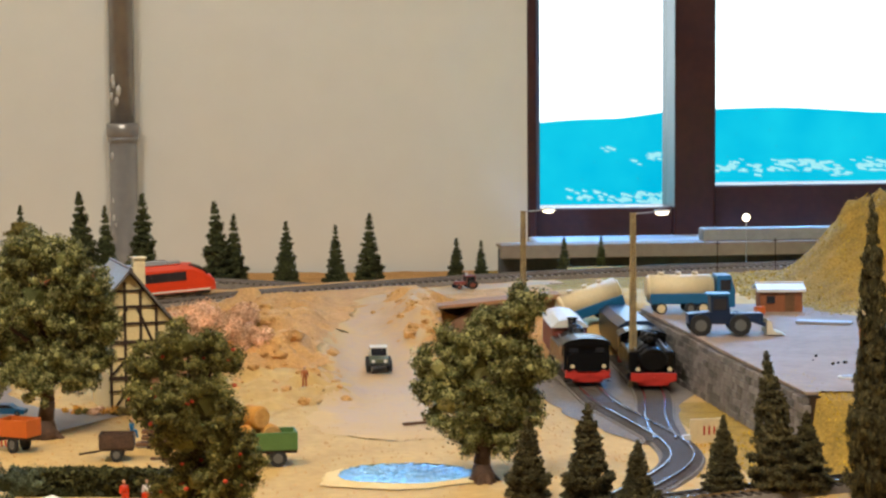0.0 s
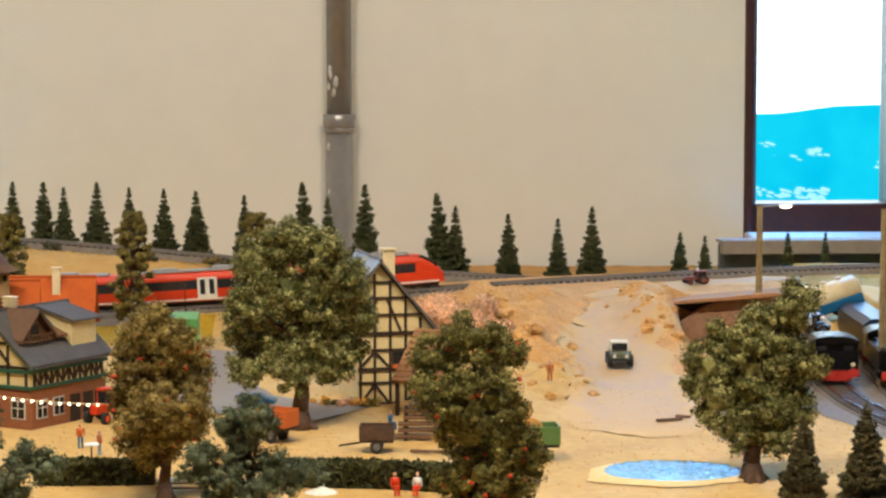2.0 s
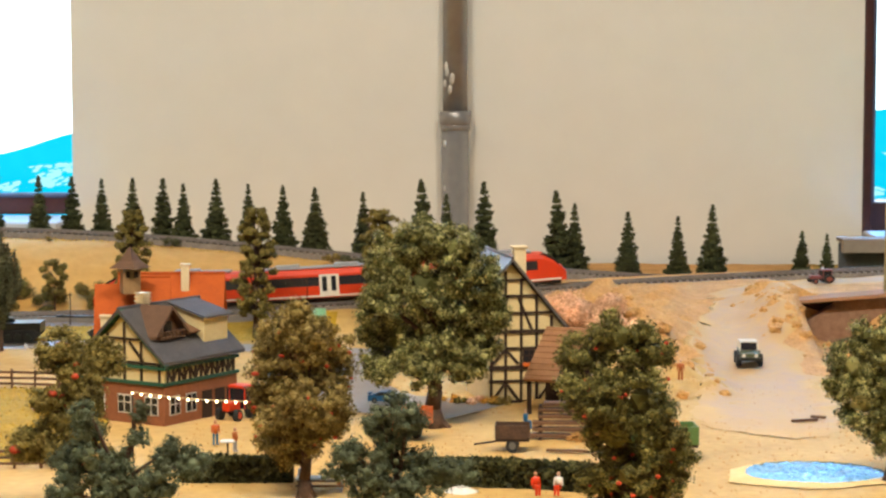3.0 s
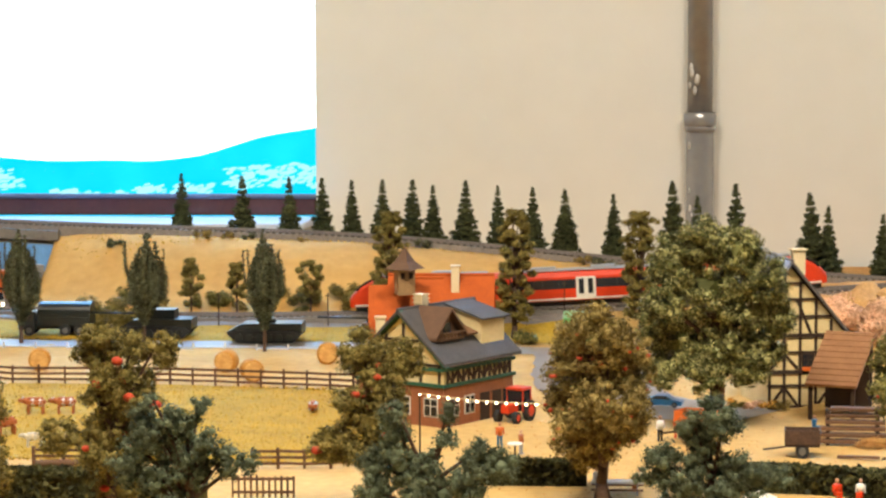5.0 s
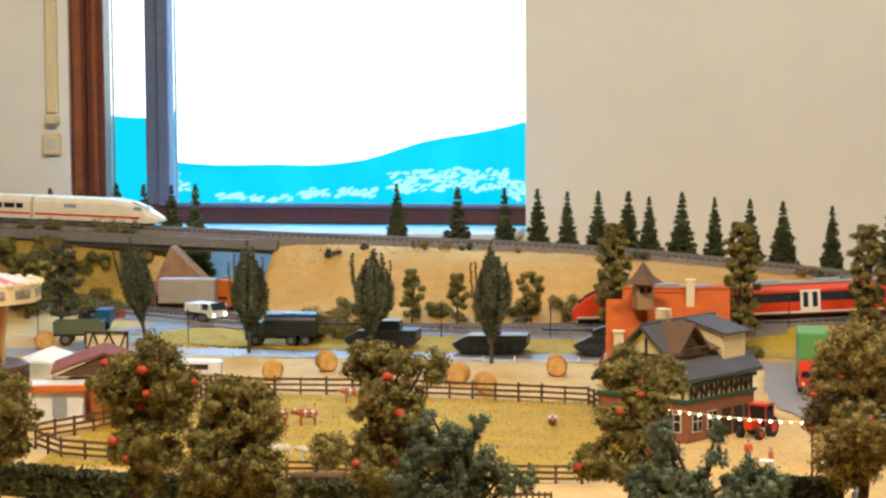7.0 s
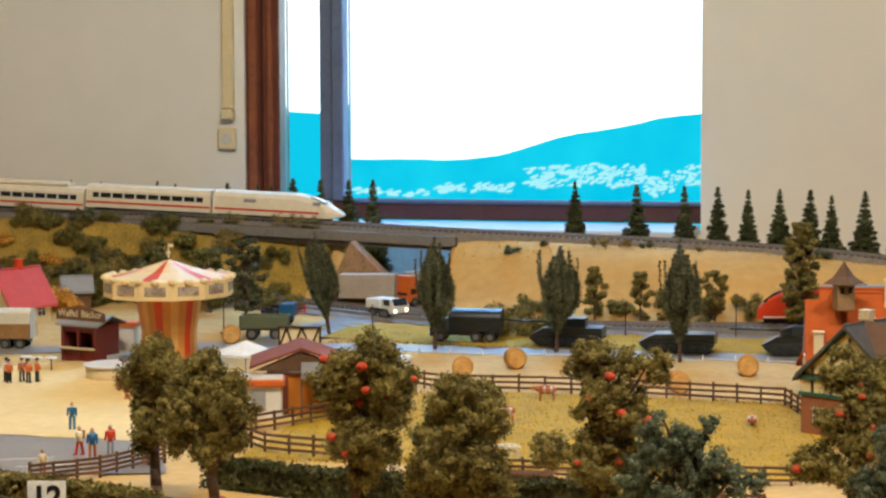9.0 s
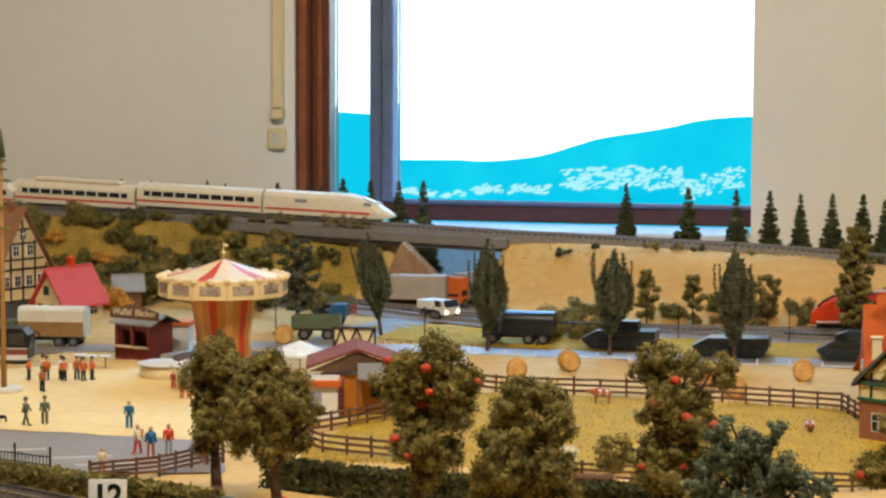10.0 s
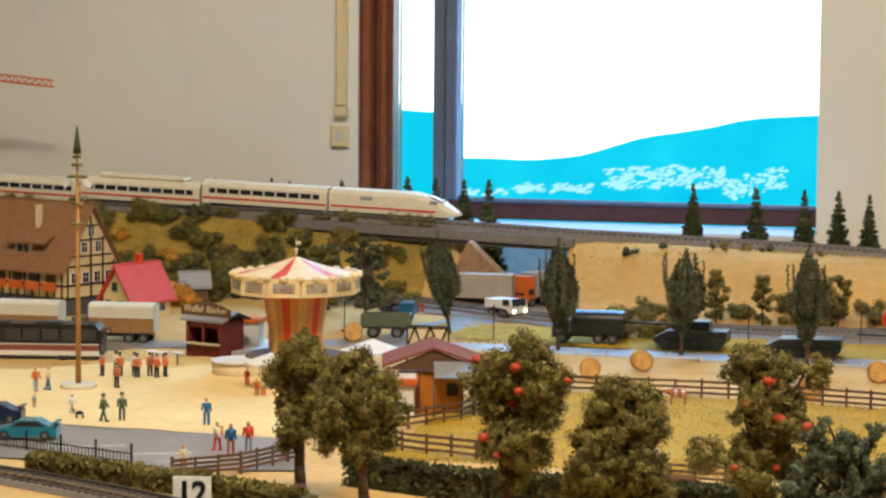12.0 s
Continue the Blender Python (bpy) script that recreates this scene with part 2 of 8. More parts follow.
def spline(pts, step=0.012):
    """Points along a smooth line through pts."""
    P = [Vector((*p, 0.0)[:3]) for p in pts]
    P = [2 * P[0] - P[1], *P, 2 * P[-1] - P[-2]]
    out = []
    for i in range(1, len(P) - 2):
        n = max(2, int((P[i + 1] - P[i]).length / step))
        for k in range(n):
            t = k / n
            out.append(0.5 * ((2 * P[i]) + (P[i + 1] - P[i - 1]) * t + (2 * P[i - 1] - 5 * P[i] + 4 * P[i + 1] - P[i + 2]) * t * t + (3 * P[i] - P[i - 1] - 3 * P[i + 1] + P[i + 2]) * t ** 3))
    out.append(P[-2])
    return out


# ---- the lie of the land ----
LOW_LINE = [(-1.75, 2.66), (-1.2, 2.63), (-0.85, 2.585), (-0.6, 2.475), (-0.35, 2.41), (0.0, 2.40), (0.34, 2.42), (0.64, 2.45), (1.0, 2.47), (1.5, 2.47)]
LOW_Z = [(-1.75, 0.014), (-0.85, 0.010), (-0.6, 0.006), (-0.2, 0.009), (0.0, 0.020), (0.34, 0.042), (0.64, 0.053), (1.0, 0.058), (1.5, 0.058)]
BENCH_DROP = [(-0.25, 0.0), (-0.11, 0.007), (0.01, 0.0145), (0.06, 0.019), (0.24, 0.025), (0.42, 0.031), (0.9, 0.031)]


def lerp_table(tab, x):
    for (a, za), (b, zb) in zip(tab, tab[1:]):
        if x <= b:
            return za + (zb - za) * max(0.0, (x - a) / (b - a))
    return tab[-1][1]


def bench(x):
    """Height of the wooded bench along the back."""
    return 0.062 - 0.028 * max(-1.0, min(0.9, x)) - lerp_table(BENCH_DROP, x)


def high_y(x):
    """The upper line's place."""
    return 2.665 - 0.055 * (x + 0.6) if x > -0.6 else 2.665 - 0.12 * (x + 0.6)


def yard_edge(y):
    """Face of the retaining wall along the yard."""
    return 0.680 + 0.0297 * (2.05 - y)


def land(x, y):
    low_y, low_z = lerp_table(LOW_LINE, x), lerp_table(LOW_Z, x)
    z = (low_z - 0.004) * ss(low_y - 0.085, low_y - 0.03, y)
    r = ss(0.14, 0.30, x) * (1 - ss(0.485, 0.50, x))
    road_fall = low_z * ss(1.98, 2.36, y)
    z = max(z, r * road_fall, low_z * 0.93 * ss(2.256, 2.268, y) * ss(0.3, 0.4, x) * (1 - ss(0.70, 0.8, x)))
    bank = math.exp(-((x - 0.315) / 0.05) ** 2) * math.exp(-((y - 2.10) / 0.13) ** 2) * 0.026
    bank += math.exp(-((x - 0.47) / 0.03) ** 2) * math.exp(-((y - 2.22) / 0.07) ** 2) * 0.016
    z += bank
    foot, top = (2.625, 2.69) if x < -0.70 else (low_y + 0.055, low_y + 0.19)
    up = ss(foot, top, y) * (bench(x) - z)
    gap = ss(-0.750, -0.735, x) * (1 - ss(-0.625, -0.605, x))
    z += up * (1 - gap)
    back = ss(high_y(x) + 0.085, high_y(x) + 0.14, y) * ss(-1.02, -0.97, x) * (1 - ss(-0.32, -0.2, x))
    back = max(back, ss(high_y(x) + 0.025, high_y(x) + 0.075, y) * ss(-0.5, -0.4, x))
    z *= 1 - 0.85 * back
    wx = yard_edge(y) + 0.003
    z = max(z, 0.048 * ss(wx, wx + 0.004, x) * ss(1.49, 1.585, y) * (1 - ss(2.58, 2.64, y)))
    z = max(z, 0.030 * ss(2.13, 2.21, y) * ss(0.53, 0.58, x) * (1 - ss(0.80, 0.85, x)) * (1 - ss(2.58, 2.64, y)))
    mound = ss(0.822, 0.945, x) * math.exp(-((y - 2.24) / 0.115) ** 2)
    z += 0.098 * mound
    rough = ss(0.17, 0.23, x) * (1 - ss(0.36 + 0.02 * noise.noise((y * 20, 0, 0)), 0.40, x)) * ss(1.78, 1.95, y) * (1 - ss(2.33, 2.39, y))
    rough += math.exp(-((x - 0.475) / 0.03) ** 2) * math.exp(-((y - 2.22) / 0.07) ** 2)
    wob = 0.0012 * ss(1.9, 2.2, y) + 0.011 * min(1.0, rough) + 0.017 * mound
    z += 0.007 * min(1.0, rough)
    return z + wob * (noise.noise((x * 42, y * 42, 0.3)) + 0.45 * noise.noise((x * 105, y * 105, 0.7)))

# ---- the room ----
Z0 = -0.85


def quad_wall(name, boxes, material, label, category="wall"):
    bm = B()
    for c, s in boxes:
        box(bm, c, s)
    return solid(name, bm, material, label, category, kind="structure")


def slab(x0, x1, y0, y1, z0, z1):
    return ((x0 + x1) / 2, (y0 + y1) / 2, (z0 + z1) / 2), (x1 - x0, y1 - y0, z1 - z0)


WY = 3.05
quad_wall("wall_north", [slab(-3.0, -0.99, WY, 3.11, Z0, 1.9), slab(-0.356, 0.70, WY, 3.11, Z0, 1.9), slab(-0.99, -0.356, WY, 3.11, Z0, 0.054), slab(0.70, 1.75, WY, 3.11, Z0, 0.03),
    slab(-0.99, -0.356, WY, 3.11, 1.05, 1.9), slab(0.70, 1.75, WY, 3.11, 1.05, 1.9), slab(1.75, 3.0, WY, 3.11, Z0, 1.9)], M["plaster"], "beige plastered back wall with two windows")
quad_wall("wall_west", [slab(-3.1, -3.0, -2.0, 3.35, Z0, 1.9)], M["plaster"], "plain beige plastered side wall")
quad_wall("wall_east", [slab(3.0, 3.1, -2.0, 3.35, Z0, 1.9)], M["plaster"], "plain beige plastered side wall")
quad_wall("wall_south", [slab(-3.1, 3.1, -2.1, -2.0, Z0, 1.9)], M["plaster"], "plain beige plastered wall behind the visitors")
quad_wall("floor", [slab(-3.1, 3.1, -2.1, 3.35, Z0 - 0.1, Z0)], M["floor"], "brown boarded floor of the room", "floor")
quad_wall("ceiling", [slab(-3.1, 3.1, -2.1, 3.35, 1.9, 2.0)], M["ceiling"], "white painted ceiling of the room", "ceiling")

GLASS, _nt, _b = nodes_of("window_glass")
_b.inputs["Transmission Weight"].default_value = 1.0
_b.inputs["Roughness"].default_value = 0.0
_b.inputs["IOR"].default_value = 1.05


def bar(name, parent, x0, x1, y0, y1, z0, z1, material, label="", bevel=0.002):
    bm = B()
    box(bm, *slab(x0, x1, y0, y1, z0, z1))
    return part(name, bm, material, parent, label, bevel)


w1 = thing("window_1", "brown wooden window with a narrow and a wide pane", "window", kind="structure")
bar("outer_frame", w1, -0.992, -0.966, 3.0575, 3.105, 0.055, 1.05, M["frame"], "glossy brown jamb")
bar("inner_frame", w1, -0.9655, -0.941, 3.054, 3.105, 0.092, 1.05, M["frame"])
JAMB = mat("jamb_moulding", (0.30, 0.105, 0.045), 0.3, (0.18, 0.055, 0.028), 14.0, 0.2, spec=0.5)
bar("moulding", w1, -0.9850, -0.9735, 3.0535, 3.0573, 0.055, 1.05, JAMB, "lighter brown rounded moulding", 0.0012)
bar("moulding", w1, -0.9570, -0.9500, 3.0500, 3.0538, 0.092, 1.05, JAMB, "", 0.0012)
# The shadow between the mouldings is a dark strip laid on the jamb.
bar("groove", w1, -0.9690, -0.9670, 3.0560, 3.0573, 0.055, 1.05, M["shaded_wood"], "dark raised strip painted as a shadow line", 0.0003)
bar("mullion", w1, -0.887, -0.868, 3.068, 3.105, 0.092, 1.05, M["rebate"], "mullion with grey-blue shade in its colour")
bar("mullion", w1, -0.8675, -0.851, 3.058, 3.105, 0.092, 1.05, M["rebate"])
bar("bottom_rail", w1, -0.9405, -0.345, 3.062, 3.105, 0.067, 0.092, M["railwood"], "dark red-brown lower rail")
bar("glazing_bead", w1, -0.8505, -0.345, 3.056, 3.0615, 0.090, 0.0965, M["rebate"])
bar("window_sill", w1, -0.988, -0.358, 2.93, 3.056, 0.056, 0.0665, M["sillpaint"], "pale painted sill board")
for x0, x1 in ((-0.9405, -0.8875), (-0.8505, -0.345)):
    g = bar("pane", w1, x0, x1, 3.085, 3.089, 0.093, 1.05, GLASS, "", 0)
    g.visible_shadow = False
w2 = thing("window_2", "brown wooden window with two casements, darkened as if backlit", "window", kind="structure")
bar("outer_frame", w2, 0.694, 0.706, 3.045, 3.16, 0.030, 1.05, M["shaded_wood"])
bar("inner_frame", w2, 0.706, 0.715, 3.075, 3.16, 0.080, 1.05, M["rebate"], "inner edge with blue skylight in its colour")
bar("mullion", w2, 0.901, 0.958, 3.070, 3.16, 0.030, 1.05, M["shaded_wood"], "broad mullion darkened as if backlit")
bar("bottom_rail", w2, 0.706, 0.901, 3.085, 3.16, 0.030, 0.081, M["shaded_wood"])
bar("bottom_rail", w2, 0.958, 1.70, 3.085, 3.16, 0.030, 0.110, M["shaded_wood"])
bar("outer_frame", w2, 1.70, 1.75, 3.045, 3.16, 0.030, 1.05, M["shaded_wood"])
bar("window_sill", w2, 0.694, 1.70, 2.95, 3.0445, 0.036, 0.046, M["sillpaint"], "pale painted sill board")
for x0, x1, z in ((0.715, 0.901, 0.081), (0.958, 1.70, 0.110)):
    g = bar("pane", w2, x0, x1, 3.125, 3.129, z, 1.05, GLASS, "", 0)
    g.visible_shadow = False

# Distance outside: a pale sky and hazy wooded hills with a village.
SKYGLOW = glow("hazy_sky", (0.80, 0.95, 1.0), 3.2)
# Daylight and haze are put into a cyan glow of uneven tone.
HAZE = glow("glowing_haze", (0.005, 0.72, 1.0), 1.22)
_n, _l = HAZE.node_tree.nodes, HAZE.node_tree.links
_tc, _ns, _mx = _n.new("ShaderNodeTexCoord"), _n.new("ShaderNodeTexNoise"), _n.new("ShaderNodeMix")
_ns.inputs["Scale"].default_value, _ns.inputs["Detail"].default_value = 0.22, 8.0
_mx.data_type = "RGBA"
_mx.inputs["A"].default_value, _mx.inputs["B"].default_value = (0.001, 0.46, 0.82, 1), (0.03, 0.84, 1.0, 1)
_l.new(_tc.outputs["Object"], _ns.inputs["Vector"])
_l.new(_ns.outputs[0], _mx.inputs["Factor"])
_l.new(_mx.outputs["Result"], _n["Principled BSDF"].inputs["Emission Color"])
bm = B()
box(bm, (0, 330, 20), (700, 1, 260))
solid("backdrop_sky", bm, SKYGLOW, "white hazy daylight sky", "sky", kind="structure")


def ridge(y, base, tab, material, label):
    verts, n = [], 160
    x0, x1 = tab[0][0], tab[-1][0]
    for i in range(n + 1):
        x = x0 + (x1 - x0) * i / n
        z = lerp_table(tab, x) + 0.35 * noise.noise((x * 0.12, y, 0))
        verts += [(x, y - 8, base), (x, y, z), (x, y + 20, z - 3)]
    faces = [f for i in range(n) for f in ((3 * i, 3 * i + 3, 3 * i + 4, 3 * i + 1), (3 * i + 1, 3 * i + 4, 3 * i + 5, 3 * i + 2))]
    return tagged(new("backdrop", raw("backdrop", verts, faces, material)), label, "hills", kind="structure")


ridge(150, -30, [(-120, -3.2), (-60, -3.6), (-50, -5.8), (-45, -7.0), (-39, -7.25), (-33, -7.3), (-29, -6.8), (-25, -5.6), (-20.5, -4.75), (-18.6, -4.3), (-15, -4.1), (-5, -3.2), (21.7, -4.5), (27.3, -4.05), (30.4, -3.6), (36, -3.7), (45, -3.8), (90, -4.5)], HAZE, "wooded hills beyond the valley with daylight haze as their glow")
# Added panel whose glow gives the narrow pane its blue lower part.
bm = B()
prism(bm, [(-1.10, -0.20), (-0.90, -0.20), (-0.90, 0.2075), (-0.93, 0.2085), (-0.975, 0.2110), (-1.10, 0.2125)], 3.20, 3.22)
solid("backdrop_panel", bm, HAZE, "added glowing blue panel close outside the narrow pane", "hillside", kind="structure")
# The houses' bright daylight is an emissive pale cyan.
VILLAGE = glow("village_daylight_glow", (0.42, 0.92, 1.0), 1.25)
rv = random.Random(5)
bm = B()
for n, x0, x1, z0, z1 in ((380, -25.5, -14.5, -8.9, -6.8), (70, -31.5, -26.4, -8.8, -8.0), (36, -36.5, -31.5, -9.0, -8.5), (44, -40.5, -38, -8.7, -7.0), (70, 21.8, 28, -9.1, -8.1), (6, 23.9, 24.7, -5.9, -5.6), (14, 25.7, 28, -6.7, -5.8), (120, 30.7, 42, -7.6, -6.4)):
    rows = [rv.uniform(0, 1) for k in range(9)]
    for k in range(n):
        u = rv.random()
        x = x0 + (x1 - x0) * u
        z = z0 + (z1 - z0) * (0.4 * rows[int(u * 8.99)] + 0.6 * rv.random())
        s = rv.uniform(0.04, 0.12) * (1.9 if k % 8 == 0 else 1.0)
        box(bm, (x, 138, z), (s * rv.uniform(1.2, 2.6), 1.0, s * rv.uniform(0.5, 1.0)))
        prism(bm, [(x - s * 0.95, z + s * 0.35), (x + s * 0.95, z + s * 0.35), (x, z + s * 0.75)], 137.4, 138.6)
solid("far_village", bm, VILLAGE, "distant village houses with daylight as a pale glow", "village", kind="stuff")

# Heating pipe with a collar on the wall
pipe = thing("heating_pipe", "grey painted riser pipe with collar on the wall", "pipe", (0.153, 3.022, 0))
bm = B()
cyl(bm, (0, 0, Z0), (0, 0, 0.196), 0.0185, seg=24)
part("lower_pipe", bm, M["steel"], pipe)
bm = B()
cyl(bm, (0, 0, 0.196), (0, 0, 1.9), 0.0165, seg=24)
part("upper_pipe", bm, M["steel"], pipe)
bm = B()
cyl(bm, (0, 0, 0.188), (0, 0, 0.206), 0.0215, seg=24)
cyl(bm, (0, 0, 0.180), (0, 0, 0.188), 0.0195, 0.0215, seg=24)
part("collar", bm, M["steel"], pipe, "raised socket collar", 0.0015)
rv = random.Random(8)
for k in range(10):
    bm = B()
    a, z = radians(rv.uniform(215, 260)), rv.choice((rv.uniform(0.205, 0.265), rv.uniform(0.05, 0.17)))
    ball(bm, (0.0168 * math.cos(a), 0.0168 * math.sin(a), z), rv.uniform(0.002, 0.004), 1, 0, (1, 1, 2.2))
    part("paint_chip", bm, M["chip"], pipe, "chipped pale paint patch")

outlet = thing("wall_socket", "ivory wall socket below a cable duct", "socket", (-1.014, 3.048, 0.178))
bm = B()
box(bm, (0, -0.003, 0), (0.026, 0.008, 0.030))
part("cover", bm, M["ivory"], outlet, "", 0.002)
bm = B()
cyl(bm, (0, -0.008, 0), (0, -0.0065, 0), 0.008, seg=16)
part("insert", bm, M["chip"], outlet)
duct = thing("cable_duct", "ivory plastic cable duct on the wall", "duct", (-1.012, 3.046, 0))
bm = B()
box(bm, (0, 0, 1.06), (0.016, 0.012, 1.68))
part("cover", bm, M["ivory"], duct, "", 0.002)
bm = B()
box(bm, (0, -0.002, 0.212), (0.018, 0.018, 0.014))
part("end_cap", bm, M["ivory"], duct, "", 0.002)

# ---- table and ground ----
bm = B()
box(bm, *slab(-1.85, 1.6, 1.0, 3.03, -0.09, -0.03))
for x in (-1.7, -0.1, 1.45):
    for y in (1.1, 2.9):
        box(bm, (x, y, (Z0 - 0.03) / 2 - 0.03), (0.07, 0.07, -Z0 - 0.06))
solid("layout_table", bm, M["floor"], "wooden trestle table under the model landscape", "table", kind="structure")

NX, NY, X0, X1, Y0, Y1 = 560, 340, -1.85, 1.6, 1.0, 3.035
verts = [(X0 + (X1 - X0) * i / NX, Y0 + (Y1 - Y0) * j / NY, 0) for j in range(NY + 1) for i in range(NX + 1)]
verts = [(x, y, land(x, y)) for x, y, _ in verts]
faces, idx = [], []
for j in range(NY):
    for i in range(NX):
        a = j * (NX + 1) + i
        faces.append((a, a + 1, a + NX + 2, a + NX + 1))
        x, y = verts[a][0], verts[a][1]
        k = 0
        low_y = lerp_table(LOW_LINE, x)
        if -0.63 < x < 0.16 and y > low_y + 0.05:
            k = 1
        elif 0.16 <= x < 0.62 and y > 1.99:
            k = 2
        if x < -0.79 and y > 2.6 or x > 0.80 and y > 2.06 + 0.3 * max(0.0, 0.86 - x) or 0.70 < x and y < 1.60 and y > 1.40 or 0.635 < x < 0.72 and 1.48 < y < 1.86:
            k = 3
        if 0.62 <= x and y > 2.32 and k == 0:
            k = 3
        idx.append(k)
bottom = len(verts)
ground = tagged(new("ground", raw("ground", verts, faces, [M["sand"], M["hill"], M["rock"], M["scrub"]], idx, True)), "sandy model landscape ground with ochre slopes", "ground", kind="structure")


def strip(name, pts, width, material, label, category="road", lift=0.0015, z=None, ragged=0.0):
    """A road or path laid on the ground along a line."""
    line = spline(pts)
    vs, fs, blend = [], [], []
    m = 16
    for i, p in enumerate(line):
        d = (line[min(i + 1, len(line) - 1)] - line[max(i - 1, 0)]).normalized()
        s = Vector((-d.y, d.x, 0))
        w = width if not callable(width) else width(i / (len(line) - 1))
        for k in range(m + 1):
            q = p + s * (w * (k / m - 0.5))
            if ragged:
                q += s * (k / m - 0.5) * 2 * ragged * (noise.noise((p.x * 28 + k // 4 * 7, p.y * 28, 1.7)) + 0.7 * noise.noise((p.x * 95 + k // 4 * 7, p.y * 95, 4.7))) + d * ragged * 0.3 * (1 - min(1.0, i / 12)) * noise.noise((k * 0.6, 4.2, 0))
            vs.append((q.x, q.y, (land(q.x, q.y) if z is None else z) + lift))
            blend.append(min(1.0, min(k, m - k) / (m * 0.3), i / 14))
    for i in range(len(line) - 1):
        for k in range(m):
            a = i * (m + 1) + k
            fs.append((a, a + 1, a + m + 2, a + m + 1))
    me = raw(name, vs, fs, material, None, True)
    me.attributes.new("trodden", "FLOAT", "POINT").data.foreach_set("value", blend)
    return tagged(new(name, me), label, category, kind="structure")


def patch(name, pts, material, label, lift=0.001, category="ground"):
    """A level area with a wavy outline."""
    P = [Vector((*p, 0)) for p in pts]
    rim = []
    for a, b in zip(P, P[1:] + P[:1]):
        n = max(1, int((b - a).length / 0.02))
        rim += [a.lerp(b, k / n) for k in range(n)]
    rim = [p + Vector((noise.noise(p * 30), noise.noise(p * 30 + Vector((9, 9, 9))), 0)) * 0.006 for p in rim]
    bm = B()
    bm.faces.new([bm.verts.new((p.x, p.y, lift)) for p in rim])
    return solid(name, bm, material, label, category, kind="structure")


patch("meadow", [(-0.545, 1.61), (-0.10, 1.60), (-0.12, 1.79), (-0.16, 1.935), (-0.33, 1.965), (-0.47, 1.965), (-0.55, 1.80)], M["meadow"], "yellow-green pasture turf inside the fence")
patch("plaza", [(-1.30, 1.70), (-0.62, 1.66), (-0.60, 1.84), (-0.70, 1.98), (-0.78, 2.12), (-0.85, 2.10), (-0.98, 1.95), (-1.3, 1.86)], M["plaza"], "pale sand festival square")
patch("car_park", [(-1.30, 1.695), (-0.625, 1.655), (-0.575, 1.535), (-0.70, 1.505), (-1.3, 1.60)], M["asphalt"], "grey car park with white bay lines", 0.0014)
strip("road", [(-1.35, 1.94), (-1.05, 2.08), (-0.90, 2.17), (-0.72, 2.23), (-0.45, 2.235), (-0.2, 2.232), (0.0, 2.20), (0.10, 2.16)], 0.052, M["asphalt"], "grey asphalt road beside the railway", "road", 0.0009, 0.0)
strip("road", [(0.03, 2.20), (0.035, 2.02), (0.07, 1.89), (0.17, 1.82)], 0.10, M["asphalt"], "grey asphalt lane past the inn", "road", 0.0013, 0.0, 0.005)
strip("road", [(-0.70, 2.235), (-0.70, 2.36), (-0.66, 2.50), (-0.645, 2.62), (-0.645, 3.0)], 0.06, M["asphalt"], "grey asphalt road through the underpass", "road", 0.0012)
strip("gravel_verge", [(x, y - 0.034) for x, y in LOW_LINE if -0.9 < x < 0.2], 0.034, M["gravel"], "grey gravel strip in front of the single line", "gravel", 0.0016, None, 0.006)
strip("verge", [(-0.71, 2.372), (-0.60, 2.35), (-0.45, 2.325), (-0.25, 2.318), (-0.05, 2.315), (0.03, 2.312)], lambda t: 0.128 - 0.02 * t, M["meadow"], "yellow-green grass verge beside the railway", "ground", 0.0011, None, 0.008)
strip("path", [(0.405, 1.70), (0.405, 1.78), (0.41, 1.88), (0.415, 2.05), (0.435, 2.21), (0.468, 2.32), (0.53, 2.385), (0.64, 2.395)], lambda t: (0.135 - 0.085 * t) * math.sqrt(1 - max(0.0, 1 - t / 0.2) ** 2), M["path"], "pale grey gravel quarry track", "road", 0.0005, None, 0.018)
patch("yard", [(yard_edge(2.12) + 0.006, 2.16), (yard_edge(1.59) + 0.006, 1.588), (0.82, 1.588), (0.90, 1.75), (0.88, 2.0), (0.83, 2.16)], M["yard"], "worn concrete loading yard", 0.0494, "yard")
patch("engine_yard_floor", [(0.535, 2.12), (0.555, 1.80), (0.585, 1.66), (0.625, 1.66), (0.650, 1.84), (0.680, 1.90), (0.680, 2.05), (0.675, 2.14)], M["ballast"], "dark cindery ground of the engine cutting", 0.0008)

# ---- railway lines ----


def line_frame(line):
    out = []
    for i, p in enumerate(line):
        d = (line[min(i + 1, len(line) - 1)] - line[max(i - 1, 0)]).normalized()
        out.append((p, d, Vector((-d.y, d.x, 0)).normalized()))
    return out


def sweep(line, profile):
    """Vertices and faces of a profile (across, up) drawn along a line."""
    fr, m = line_frame(line), len(profile)
    vs = [tuple(p + s * a + Vector((0, 0, b))) for p, d, s in fr for a, b in profile]
    fs = [(i * m + k, i * m + (k + 1) % m, (i + 1) * m + (k + 1) % m, (i + 1) * m + k) for i in range(len(fr) - 1) for k in range(m)]
    return vs, fs + [tuple(range(m)), tuple(reversed(range((len(fr) - 1) * m, len(fr) * m)))]


